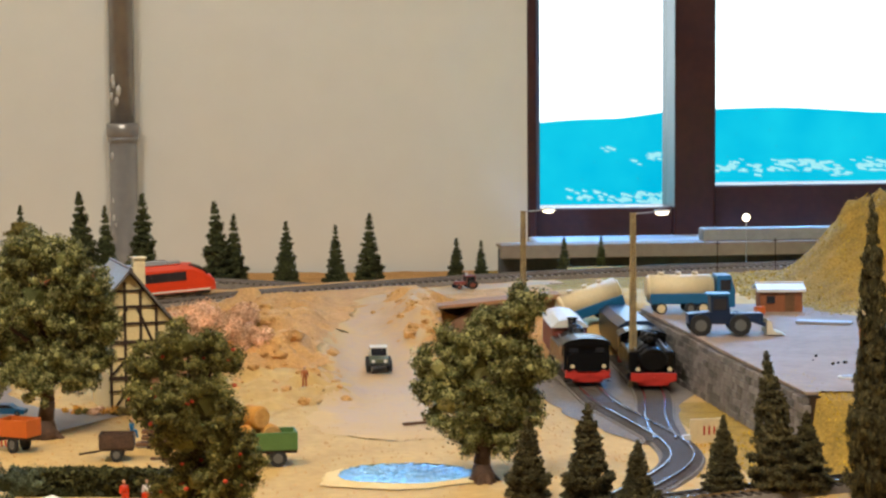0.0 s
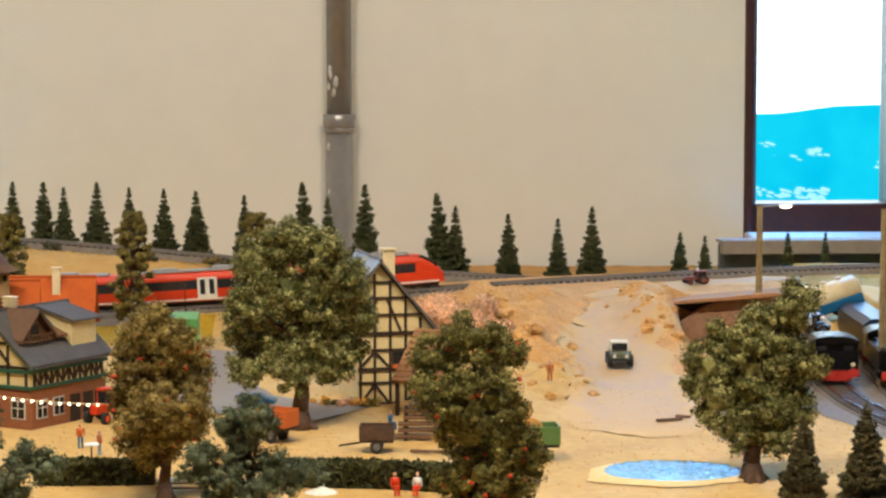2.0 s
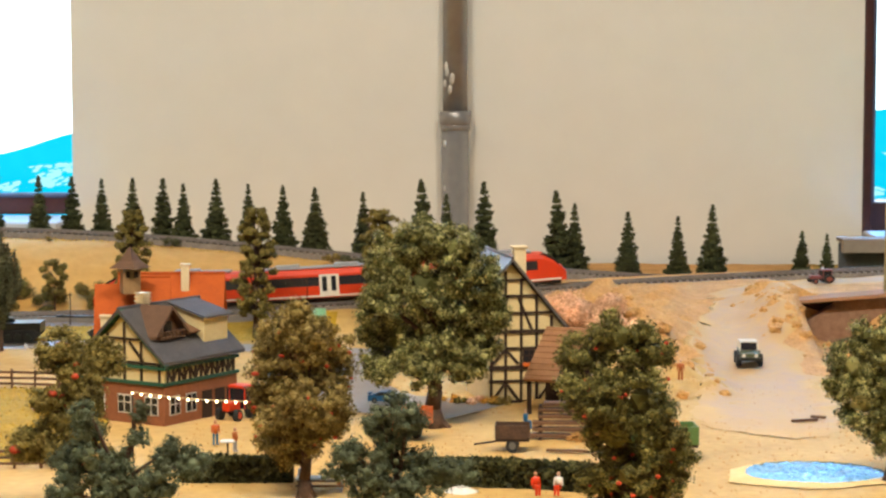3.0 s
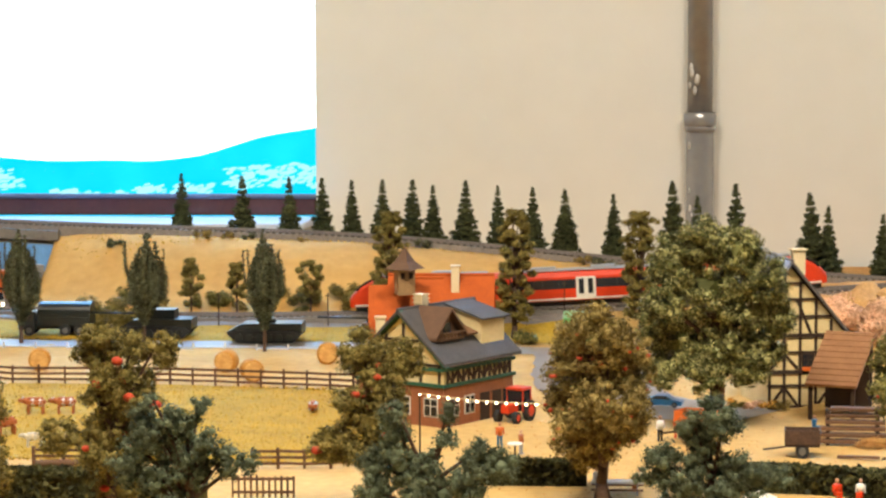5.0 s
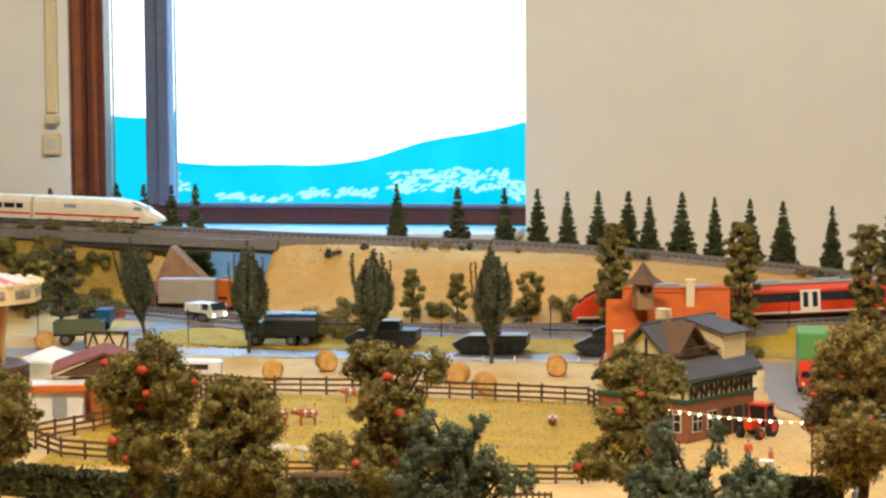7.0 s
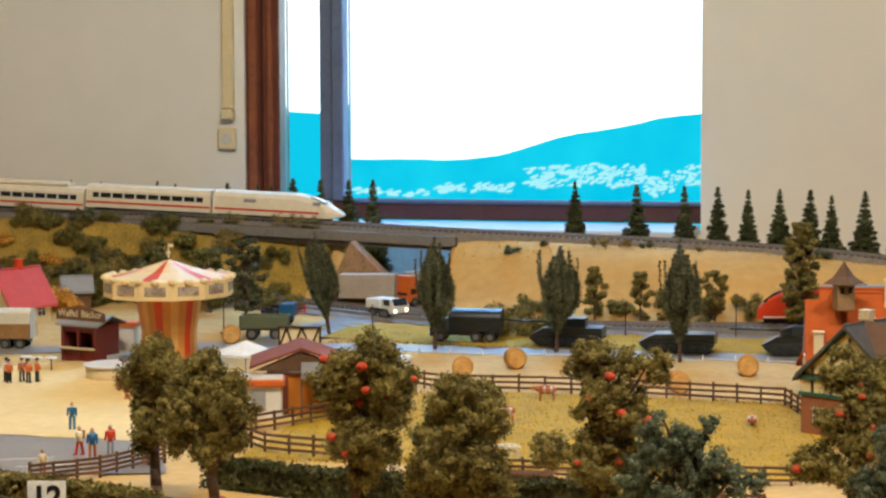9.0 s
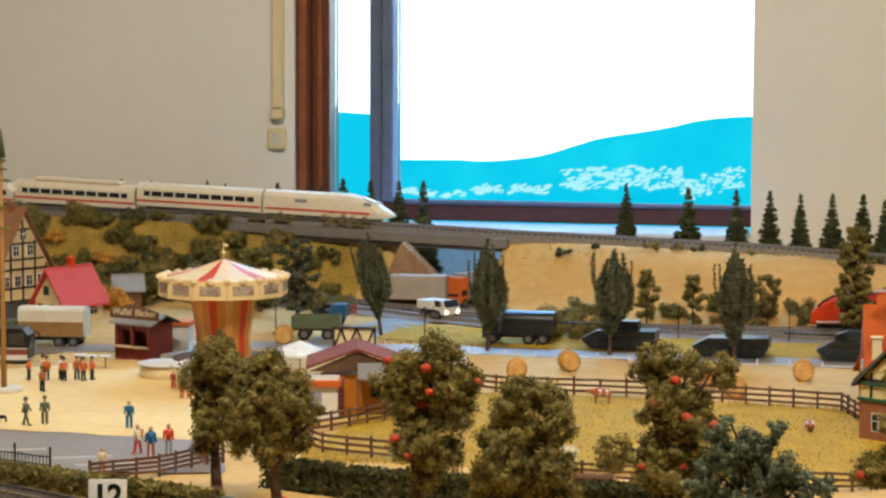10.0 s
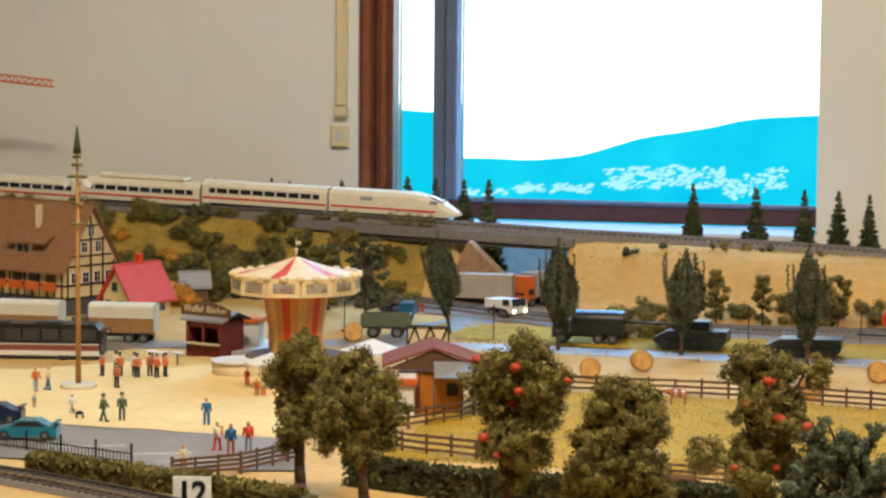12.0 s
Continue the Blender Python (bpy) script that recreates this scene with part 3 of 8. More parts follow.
def railway(label, pts, gauge=0.0165, bed=True, steel="rail"):
    line = spline(pts, 0.02)
    ob = thing("railway_track", label, "track", kind="structure")
    if bed:
        vs, fs = sweep(line, [(-0.022, -0.012), (-0.016, 0.0), (0.016, 0.0), (0.022, -0.012)])
        o = new("ballast_bed", raw("ballast_bed", vs, fs, M["ballast"]))
        o.parent = ob
    bm = B()
    acc, last = 0.0, line[0]
    for p, d, s in line_frame(spline(pts, 0.0075)):
        box(bm, p + Vector((0, 0, 0.0006)), (0.003, gauge * 1.75, 0.002), math.degrees(math.atan2(d.y, d.x)))
    tagged(part("sleepers", bm, M["sleeper"], ob), kind="stuff")
    for side in (-1, 1):
        a = side * gauge / 2
        vs, fs = sweep(line, [(a - 0.0007, 0.001), (a - 0.0007, 0.0036), (a + 0.0007, 0.0036), (a + 0.0007, 0.001)])
        o = new("rail", raw("rail", vs, fs, M[steel]))
        o.parent = ob
    return ob


railway("single line on dark ballast along the hill foot", [(x, y, lerp_table(LOW_Z, x)) for x, y in LOW_LINE], steel="dullrail")
_line = spline([(x, y - 0.027, lerp_table(LOW_Z, x)) for x, y in LOW_LINE if -0.9 < x < 0.2], 0.02)
_v, _f = sweep(_line, [(-0.004, -0.012), (-0.003, 0.0015), (0.004, 0.0015), (0.004, -0.012)])
tagged(new("track_kerb", raw("track_kerb", _v, _f, M["kerb"])), "low dark grey kerb along the track bed", "kerb", kind="structure")
railway("main line on the wooded bench and viaduct", [(x / 10, high_y(x / 10), bench(x / 10) + 0.006) for x in range(-17, 14)], steel="dullrail")
railway("curved siding leading to the engine cutting", [(0.50, 1.40, 0.002), (0.550, 1.47, 0.002), (0.596, 1.56, 0.002), (0.610, 1.64, 0.002), (0.602, 1.75, 0.002), (0.592, 1.85, 0.002), (0.594, 2.0, 0.002), (0.604, 2.15, 0.002), (0.61, 2.25, 0.002)])
railway("second siding beside the retaining wall", [(0.606, 1.66, 0.0022), (0.618, 1.76, 0.0022), (0.640, 1.88, 0.0022), (0.652, 2.0, 0.0022), (0.660, 2.15, 0.0022), (0.665, 2.25, 0.0022)])
railway("front line along the edge of the layout", [(0.50, 1.40, 0.004), (0.62, 1.45, 0.004), (0.74, 1.49, 0.004), (0.95, 1.53, 0.004)])
railway("front line before the car park", [(-1.2, 1.545, 0.004), (-0.95, 1.50, 0.004), (-0.78, 1.452, 0.004), (-0.66, 1.40, 0.004), (-0.55, 1.34, 0.004)])

# Viaduct girders over the underpass
via = thing("viaduct", "dark concrete railway viaduct over a road", "bridge", kind="structure")
for name, dy, zz, h in (("girder", -0.030, -0.004, 0.011), ("girder", 0.030, -0.004, 0.011), ("deck_slab", 0.0, -0.010, 0.010)):
    line = [Vector((x / 20, high_y(x / 20) + dy, bench(x / 20) + zz)) for x in range(-33, -11)]
    w = 0.004 if name == "girder" else 0.028
    vs, fs = sweep(line, [(-w, -h / 2), (-w, h / 2), (w, h / 2), (w, -h / 2)])
    o = new(name, raw(name, vs, fs, M["deck"]))
    o.parent = via
bm = B()
for k in range(-33, -11):
    x = k / 20
    cyl(bm, (x, high_y(x) - 0.032, bench(x)), (x, high_y(x) - 0.032, bench(x) + 0.013), 0.0007, seg=5)
line = [Vector((x / 20, high_y(x / 20) - 0.032, bench(x / 20) + 0.012)) for x in range(-33, -11)]
for a, b in zip(line, line[1:]):
    cyl(bm, a, b, 0.0006, seg=5)
    cyl(bm, a - Vector((0, 0, 0.005)), b - Vector((0, 0, 0.005)), 0.0005, seg=5)
part("railing", bm, M["deck"], via, "thin grey railing")
PAVE = mat("brick_slope", (0.42, 0.25, 0.13), 0.85, (0.20, 0.11, 0.06), 70.0, 0.6)
bm = B()
prism(bm, [(-0.756, 0.0), (-0.640, 0.0), (-0.720, 0.076)], 2.60, 2.625)
part("abutment", bm, PAVE, via, "brown paved triangular abutment")
# Added panel: the blue window light beyond the underpass is its colour.
bm = B()
box(bm, *slab(-0.82, -0.60, 2.90, 2.92, 0.0, 0.050))
part("skylight_panel", bm, mat("painted_skylight_blue", (0.18, 0.40, 0.80), 0.7), via, "added panel painted with blue window light behind the underpass")

# ---- trees ----


def leaves(rs, blobs, per, size, flat=0.7):
    """Small leaf blades over the surface of many overlapping clumps."""
    vs, fs = [], []
    for (cx, cy, cz), r in blobs:
        n = max(8, int(per * r * r * 1e4))
        d = rs.normal(size=(n, 3))
        d /= np.linalg.norm(d, axis=1)[:, None]
        p = np.array((cx, cy, cz)) + d * r * (0.55 + 0.75 * rs.uniform(0, 1, (n, 1)) ** 0.8) * np.array((1, 1, 0.9))
        t1 = np.cross(d, rs.normal(size=(n, 3)))
        t1 /= np.linalg.norm(t1, axis=1)[:, None] + 1e-9
        nn = d * flat + rs.normal(size=(n, 3)) * (1 - flat)
        t2 = np.cross(nn, t1)
        t2 /= np.linalg.norm(t2, axis=1)[:, None] + 1e-9
        s = size * rs.uniform(0.5, 1.3, (n, 1))
        a, b, c, e = p - t1 * s, p + t2 * s * 0.6, p + t1 * s, p - t2 * s * 0.6
        k = len(vs)
        vs.extend(np.stack([a, b + nn * s * 0.3, c, e - nn * s * 0.1], 1).reshape(-1, 3).tolist())
        fs.extend([(k + 4 * i, k + 4 * i + 1, k + 4 * i + 2, k + 4 * i + 3) for i in range(n)])
    return vs, fs


def cores(blobs, rs):
    """Rough dark hearts of the clumps."""
    vs, fs = [], []
    bm = B()
    bmesh.ops.create_icosphere(bm, subdivisions=1, radius=1.0)
    base = [v.co.copy() for v in bm.verts]
    tri = [tuple(v.index for v in f.verts) for f in bm.faces]
    bm.free()
    for c, r in blobs:
        k = len(vs)
        for v in base:
            w = 0.78 + 0.22 * noise.noise(v * 2.1 + Vector(c) * 60)
            vs.append((c[0] + v.x * r * w, c[1] + v.y * r * w, c[2] + v.z * r * w * 0.9))
        fs += [tuple(i + k for i in t) for t in tri]
    return vs, fs


def trunk_mesh(h, r, limbs, seed, lean=0.0):
    rv = random.Random(seed)
    bm = B()
    p, rr = Vector((0, 0, -0.004)), r
    for k in range(6):
        q = Vector((lean * (k + 1) / 6 + rv.uniform(-1, 1) * r * 0.3, rv.uniform(-1, 1) * r * 0.3, h * (k + 1) / 6))
        cyl(bm, p, q, rr * (1.6 if k == 0 else 1.0), rr * 0.88, 8)
        p, rr = q, rr * 0.88
    for k in range(5):
        a = k * 2 * math.pi / 5 + rv.random()
        cyl(bm, (0, 0, r * 1.2), (math.cos(a) * r * 2.0, math.sin(a) * r * 2.0, -0.003), r * 0.6, r * 0.25, 5)
    for c in limbs:
        z = min(h * 0.95, c[2] * 0.7)
        cyl(bm, (lean * z / h, 0, z), (c[0] * 0.85, c[1] * 0.85, c[2]), r * 0.38, r * 0.14, 5)
    return bm


def crown_blobs(rv, h0, h1, width, n, shape="round"):
    """Sprays of small clumps round a crown's outline, with gaps between the sprays."""
    out = []
    R = width * 0.5
    for i in range(n):
        t = (i + rv.random()) / n
        if shape == "round":
            w = math.sin(math.pi * min(0.97, 0.14 + 0.78 * t)) ** 0.6
        elif shape == "cone":
            w = 1.0 - 0.68 * t
        elif shape == "apple":
            w = (0.80 + 0.25 * math.sin(t * 13 + n)) * (1 - 0.45 * t)
        else:
            w = 0.92 * math.sin(math.pi * min(0.95, 0.2 + 0.74 * t)) ** 0.45
        w *= rv.uniform(0.72, 1.12)
        a, q = i * 2.39996 + rv.uniform(-0.4, 0.4), math.sqrt(rv.uniform(0.12, 1.0))
        c = Vector((math.cos(a) * q * R * w, math.sin(a) * q * R * w, h0 + (h1 - h0) * t))
        s = width * rv.uniform(0.055, 0.105) * (1.25 if shape == "apple" else 1.0)
        for k in range(7):
            r = min(0.0085, max(0.0032, s * rv.uniform(0.42, 0.8)))
            p = c + Vector((rv.gauss(0, 0.85), rv.gauss(0, 0.85), rv.gauss(0, 0.42))) * s
            out.append(((p.x, p.y, min(h1 - r * 0.6, max(h0 * 0.7 + r, p.z))), r))
    return out


def tree(name, label, at, h, width, crown_from, material, seed, shape="round", n=46, per=430, leaf=0.0012, fruit=0, trunk=0.0055, lean=0.0, group="trees on the layout", squash_y=0.85, extra=()):
    rv, rs = random.Random(seed), np.random.RandomState(seed)
    ob = thing(name, label, "tree", (at[0], at[1], land(at[0], at[1])), group=group)
    blobs = [((x + lean * z / h, y * squash_y, z), r) for (x, y, z), r in crown_blobs(rv, crown_from, h, width, n, shape)] + list(extra)
    part("trunk", trunk_mesh(crown_from + (h - crown_from) * 0.55, trunk, [b[0] for b in blobs[::14]], seed, lean * 0.6), M["bark"], ob, "dark brown trunk and limbs")
    v1, f1 = leaves(rs, blobs, per, leaf)
    v2, f2 = cores([(c, r * 0.8) for c, r in blobs], rs)
    k = len(v1)
    me = raw("crown", v1 + v2, f1 + [tuple(i + k for i in t) for t in f2], [material])
    o = new("crown", me)
    o.parent = ob
    if fruit:
        balls = []
        for r in (0.0013, 0.0018, 0.0036):
            bm = B()
            ball(bm, (0, 0, 0), r, 2, 0, (1, 1, 0.9))
            balls.append(mesh_of("apple", bm, M["fruit"]))
        for i in range(fruit):
            (c, r) = rv.choice(blobs)
            a, e = rv.uniform(math.pi, 2 * math.pi), rv.uniform(-0.5, 0.9)
            o = new("apple", balls[(0, 1, 2, 1, 0)[i % 5] if fruit < 50 else i % 2])
            o.parent = ob
            o.location = (c[0] + math.cos(a) * r * math.cos(e), c[1] + math.sin(a) * r * math.cos(e), c[2] + math.sin(e) * r)
    return ob


def lobed_tree(name, label, at, lobes, material, seed, leaf=0.0012, fruit=0, big=False, trunk=0.0045, fine=0.0044):
    """A foam-foliage tree: lobes (across, up, radius, in millimetres) each covered with small leafy clumps, on a forked trunk."""
    rv, rs = random.Random(seed), np.random.RandomState(seed)
    ob = thing(name, label, "tree", (at[0], at[1], land(at[0], at[1])), group="trees on the layout")
    blobs, hearts = [], []
    for i, (u, h, r) in enumerate(lobes):
        c, R = Vector((u, rv.uniform(-0.9, 0.7) * min(r, 14) + (6 if i % 3 == 1 else 0), h)) / 1000, r * 1.1 / 1000
        hearts.append((tuple(c), R * 0.66))
        for k in range(int(9 + 2.6 * (R / fine) ** 2)):
            d = Vector((rv.gauss(0, 1), rv.gauss(0, 1), rv.gauss(0, 1))).normalized()
            q = c + d * R * rv.uniform(0.62, 1.0)
            if q.z > 0.004:
                blobs.append((tuple(q), min(fine * 1.25, R * 0.5) * rv.uniform(0.6, 1.1)))
    low, high = min(h - r for u, h, r in lobes) / 1000, max(h for u, h, r in lobes) / 1000
    bm = trunk_mesh(max(0.02, low + (high - low) * 0.5), trunk, [c for c, r in hearts], seed)
    part("trunk", bm, M["bark"], ob, "dark brown trunk and limbs")
    v1, f1 = leaves(rs, blobs, 420, leaf * 0.85, 0.6)
    v2, f2 = cores([(c, r * 0.72) for c, r in blobs] + hearts, rs)
    k = len(v1)
    o = new("crown", raw("crown", v1 + v2, f1 + [tuple(i + k for i in t) for t in f2], [material]))
    o.parent = ob
    sizes = (0.0024, 0.0034, 0.0028) if big else (0.0010, 0.0016, 0.0012)
    balls = []
    for r in sizes if fruit else ():
        bm = B()
        ball(bm, (0, 0, 0), r, 2, 0, (1.1, 1, 0.85))
        balls.append(mesh_of("apple", bm, M["fruit"]))
    for i in range(fruit):
        c, r = rv.choice(hearts)
        a, e = rv.uniform(1.1 * math.pi, 1.9 * math.pi), rv.uniform(-0.7, 0.8)
        o = new("apple", balls[i % 3])
        o.parent = ob
        r *= 1.52
        o.location = (c[0] + math.cos(a) * r * math.cos(e), c[1] + math.sin(a) * r * math.cos(e), max(0.006, c[2] + math.sin(e) * r))
    return ob


lobed_tree("oak_tree", "large leafy oak with silvery green crown beside the timbered barn", (0.137, 1.755), [(-8, 145, 19), (16, 139, 17), (-32, 128, 19), (36, 115, 17), (-5, 111, 24), (-40, 95, 16), (16, 89, 22), (45, 89, 12), (-27, 67, 20), (-1, 62, 20), (25, 54, 18), (-40, 49, 14), (-5, 43, 14), (36, 67, 14), (-47, 71, 10)], M["oak"], 11, leaf=0.0014, trunk=0.0075, fine=0.0052)
lobed_tree("bush_tree", "dense dark green fruit tree with tiny red apples", (0.2565, 1.345), [(-6, 123, 15), (-25, 109, 15), (12, 113, 14), (-15, 89, 18), (9, 86, 18), (-31, 92, 11), (-8, 66, 18), (16, 62, 15), (31, 55, 9), (2, 42, 17), (-11, 32, 14), (23, 35, 12), (2, 15, 15)], M["dkleaf"], 12, fruit=30)
lobed_tree("broad_tree", "broad green deciduous tree beside the pond", (0.452, 1.53), [(29, 121, 13), (10, 103, 18), (-14, 91, 16), (-30, 79, 16), (-2, 76, 21), (25, 83, 19), (39, 76, 10), (-22, 56, 18), (6, 48, 19), (25, 52, 16), (-10, 32, 11), (14, 30, 11), (-38, 64, 9), (-31, 44, 8), (-22, 101, 10), (27, 130, 8)], M["oak"], 13, leaf=0.0013, trunk=0.007, fine=0.0048)
lobed_tree("apple_tree", "tall autumn apple tree with reddish fruit", (0.057, 1.48), [(-4, 119, 10), (-17, 106, 13), (7, 106, 13), (22, 97, 9), (-23, 88, 13), (-1, 86, 17), (18, 80, 12), (-25, 65, 13), (-4, 63, 17), (18, 63, 12), (-21, 45, 13), (-1, 41, 15), (14, 47, 10), (-10, 28, 9)], M["dry"], 14, fruit=30)
lobed_tree("apple_tree", "loose apple tree with large red apples before the inn", (-0.086, 1.42), [(-7, 102, 13), (20, 100, 12), (6, 82, 13), (-15, 77, 9), (-2, 62, 12), (-20, 47, 12), (13, 61, 10), (-2, 44, 13), (-29, 44, 9), (8, 75, 10), (20, 36, 7)], M["apple"], 115, fruit=9, big=True)
lobed_tree("apple_tree", "loose apple tree with large red apples at the hedge", (-0.23, 1.325), [(-6, 121, 11), (-17, 115, 6), (14, 116, 9), (33, 119, 9), (0, 104, 10), (16, 97, 9), (-11, 92, 7), (4, 87, 11), (21, 87, 8), (-30, 67, 9), (-13, 67, 10), (4, 72, 12), (-3, 54, 11), (14, 61, 10), (4, 34, 10)], M["apple"], 116, fruit=11, big=True)
lobed_tree("apple_tree", "round apple tree with red apples by the pasture", (-0.388, 1.35), [(13, 116, 13), (-6, 106, 13), (-17, 99, 10), (25, 100, 13), (8, 95, 15), (-3, 83, 13), (22, 83, 12), (36, 102, 7), (8, 63, 13), (-6, 60, 9), (17, 56, 10), (6, 42, 9)], M["apple"], 17, fruit=11, big=True)
lobed_tree("green_tree", "dense olive green tree at the hedge", (-0.305, 1.245), [(9, 113, 8), (-2, 107, 10), (17, 107, 10), (4, 94, 14), (23, 94, 11), (-9, 87, 11), (31, 95, 4), (11, 78, 16), (-5, 71, 13), (23, 71, 13), (-15, 58, 9), (7, 55, 14), (28, 55, 10), (7, 33, 14)], M["apple"], 18, fine=0.0040)
lobed_tree("green_tree", "loose olive green tree by the brown fence", (-0.55, 1.44), [(0, 103, 11), (-14, 84, 11), (10, 88, 13), (-5, 69, 13), (-16, 61, 6), (0, 52, 12), (18, 69, 12), (-9, 42, 8)], M["apple"], 19)
lobed_tree("green_tree", "loose olive green tree with forked trunk by the brown fence", (-0.478, 1.345), [(-6, 107, 10), (-17, 100, 10), (8, 98, 11), (-3, 85, 14), (15, 85, 10), (-13, 78, 12), (4, 70, 13), (26, 80, 4), (-18, 61, 11), (1, 57, 11), (24, 71, 4), (13, 61, 8)], M["apple"], 20)
lobed_tree("blue_tree", "blue-green clump-foliage tree beside the hedge", (-0.162, 1.22), [(-21, 104, 5), (5, 101, 5), (-27, 93, 7), (-12, 93, 8), (-21, 84, 8), (-1, 89, 8), (12, 82, 7), (-30, 76, 8), (-10, 76, 10), (6, 73, 8), (21, 71, 8), (-36, 65, 8), (-19, 62, 9), (1, 61, 9), (32, 70, 6), (-10, 40, 11)], M["blue"], 21, leaf=0.0010, fine=0.0038)
lobed_tree("blue_tree", "blue-green loose tree in front of the inn", (-0.042, 1.33), [(12, 80, 6), (11, 66, 6), (-20, 81, 7), (-20, 67, 9), (-33, 48, 10), (-16, 50, 10), (0, 50, 9), (29, 55, 9), (42, 48, 9), (24, 43, 10), (-7, 38, 11), (-31, 33, 10), (10, 33, 10), (0, 14, 12)], M["blue"], 22, leaf=0.0010, fine=0.0038)
lobed_tree("blue_tree", "blue-green loose tree in front of the farm", (0.122, 1.3), [(-2, 91, 6), (-12, 81, 8), (6, 82, 9), (-5, 70, 9), (-28, 58, 9), (-9, 53, 10), (12, 54, 10), (-38, 49, 6), (-19, 44, 10), (5, 39, 10), (24, 49, 9), (36, 52, 8), (0, 18, 13)], M["blue"], 23, leaf=0.0010, fine=0.0038)


def poplar(at, h, w, seed, lean=0.0, label="slender grey-green poplar with upright branches"):
    rv, rs = random.Random(seed), np.random.RandomState(seed)
    ob = thing("poplar_tree", label, "tree", (at[0], at[1], land(*at)), group="poplars along the road")
    bm = B()
    cyl(bm, (0, 0, -0.003), (lean * 0.5, 0, h * 0.55), 0.0022, 0.0012, 6)
    blobs = []
    for k in range(22):
        a, z0 = k * 2.4 + rv.uniform(-0.3, 0.3), h * rv.uniform(0.14, 0.30)
        q = w * 0.5 * math.sqrt((k + 0.5) / 22)
        stray = k in (13, 17, 20)  # a few sprigs spread out of the crown
        top = h * (1.0 - 0.22 * (q / w * 2) ** 2 + rv.uniform(-0.14, 0.02)) if not stray else h * rv.uniform(0.78, 0.95)
        last = foot = Vector((lean * z0 / h, 0, z0))
        for t in range(1, 19):
            t /= 18
            out = q * (math.sin(math.pi * min(1.0, t * 1.1) * 0.5) if stray else math.sin(math.pi * (0.12 + 0.64 * t)) ** 0.8 * min(1.0, 2.6 * t))
            z = z0 + (top - z0) * t
            p = Vector((math.cos(a) * out * (1.12 if stray else 0.86) + lean * z / h + rv.uniform(-1, 1) * w * 0.012, math.sin(a) * out, z))
            cyl(bm, last, p, 0.0007, 0.0005, 4)
            last = p
            blobs.append((tuple(p), w * (0.065 - 0.03 * t if stray else 0.035 + 0.075 * math.sin(math.pi * (0.1 + 0.85 * t)) * rv.uniform(0.6, 1.25))))
    part("trunk", bm, M["bark"], ob)
    v, f = leaves(rs, blobs, 700, 0.0009)
    v2, f2 = cores([(c, r * 0.85) for c, r in blobs], rs)
    k = len(v)
    o = new("crown", raw("crown", v + v2, f + [tuple(i + k for i in t) for t in f2], [M["poplar"]]))
    o.parent = ob


poplar((-0.284, 2.195), 0.120, 0.040, 41)
poplar((-0.412, 2.235), 0.112, 0.044, 42, 0.004)
poplar((-0.536, 2.235), 0.116, 0.040, 43)
poplar((-0.672, 2.33), 0.110, 0.038, 44, -0.018, "slender poplar leaning over the road")
for x, y, h, w, s in ((-0.047, 2.30, 0.130, 0.042, 45), (0.079, 2.30, 0.128, 0.042, 46), (-0.178, 2.35, 0.120, 0.038, 47)):
    tree("slim_tree", "slim olive-green columnar tree by the railway", (x, y), h, w, 0.02, M["apple"], s, "tall", 52, 520, 0.0012, 0, 0.003)


def spruce_mesh(seed, material, h=0.1, w=0.037, tiers=9, clump=0.0042):
    """Foam-covered spruce: uneven whorls of small needle clumps round a slim stem."""
    rs = np.random.RandomState(seed)
    blobs, hearts = [], []
    for k in range(tiers):
        t = k / (tiers - 1)
        r = w * 0.5 * ((1 - t) ** 0.8 * 0.88 + 0.10) * (0.72 if k == 0 else 1.0) * rs.uniform(0.84, 1.12) * (1.06 if k % 2 else 0.92)
        z = h * (0.07 + 0.89 * t)
        hearts.append(((0.0, 0.0, z), max(0.0022, r * 0.74)))
        n = max(2, int(2 * math.pi * r / (clump * 0.95)))
        for j in range(n):
            a = 2 * math.pi * (j + rs.uniform(-0.25, 0.25)) / n + k
            q = max(0.0, r - clump * 0.6) * rs.uniform(0.75, 1.12)
            blobs.append(((q * math.cos(a), q * math.sin(a), z - r * 0.10 + rs.normal() * h * 0.010), clump * rs.uniform(0.62, 1.0) * (1 - 0.45 * t)))
    blobs += [((0, 0, h * 0.90), 0.0030), ((0, 0, h * 0.935), 0.0026), ((0, 0, h * 0.965), 0.0021), ((0, 0, h * 0.99), 0.0015)]
    v, f = leaves(rs, blobs, 620, 0.0011, 0.5)
    v2, f2 = cores([(c, r * 0.8) for c, r in blobs] + hearts, rs)
    k = len(v)
    return raw("crown", v + v2, f + [tuple(i + k for i in t) for t in f2], [material])


SPRUCE = [spruce_mesh(s, M["spruce"], tiers=15, clump=0.0040) for s in (1, 2, 3)]
FIR = [spruce_mesh(s, M["fir"], w=0.050, tiers=19, clump=0.0036) for s in (5, 6)]
TRUNK = mesh_of("trunk", trunk_mesh(0.05, 0.0016, [], 3), M["bark"])


def spruce(x, y, h, w=1.0, kind=0, label="dark green bottle-brush spruce along the bench", group="spruces along the back", lean=0.0):
    ob = thing("spruce_tree", label, "tree", group=group)
    for name, me in (("trunk", TRUNK), ("crown", FIR[kind % 2] if "fir" in label else SPRUCE[kind % 3])):
        o = new(name, me)
        o.parent = ob
    s = h / 0.1
    ob.matrix_basis = Matrix.LocRotScale((x, y, land(x, y) - 0.002), Euler((0, radians(lean), x * 37)), (s * w, s * w, s))
    return ob


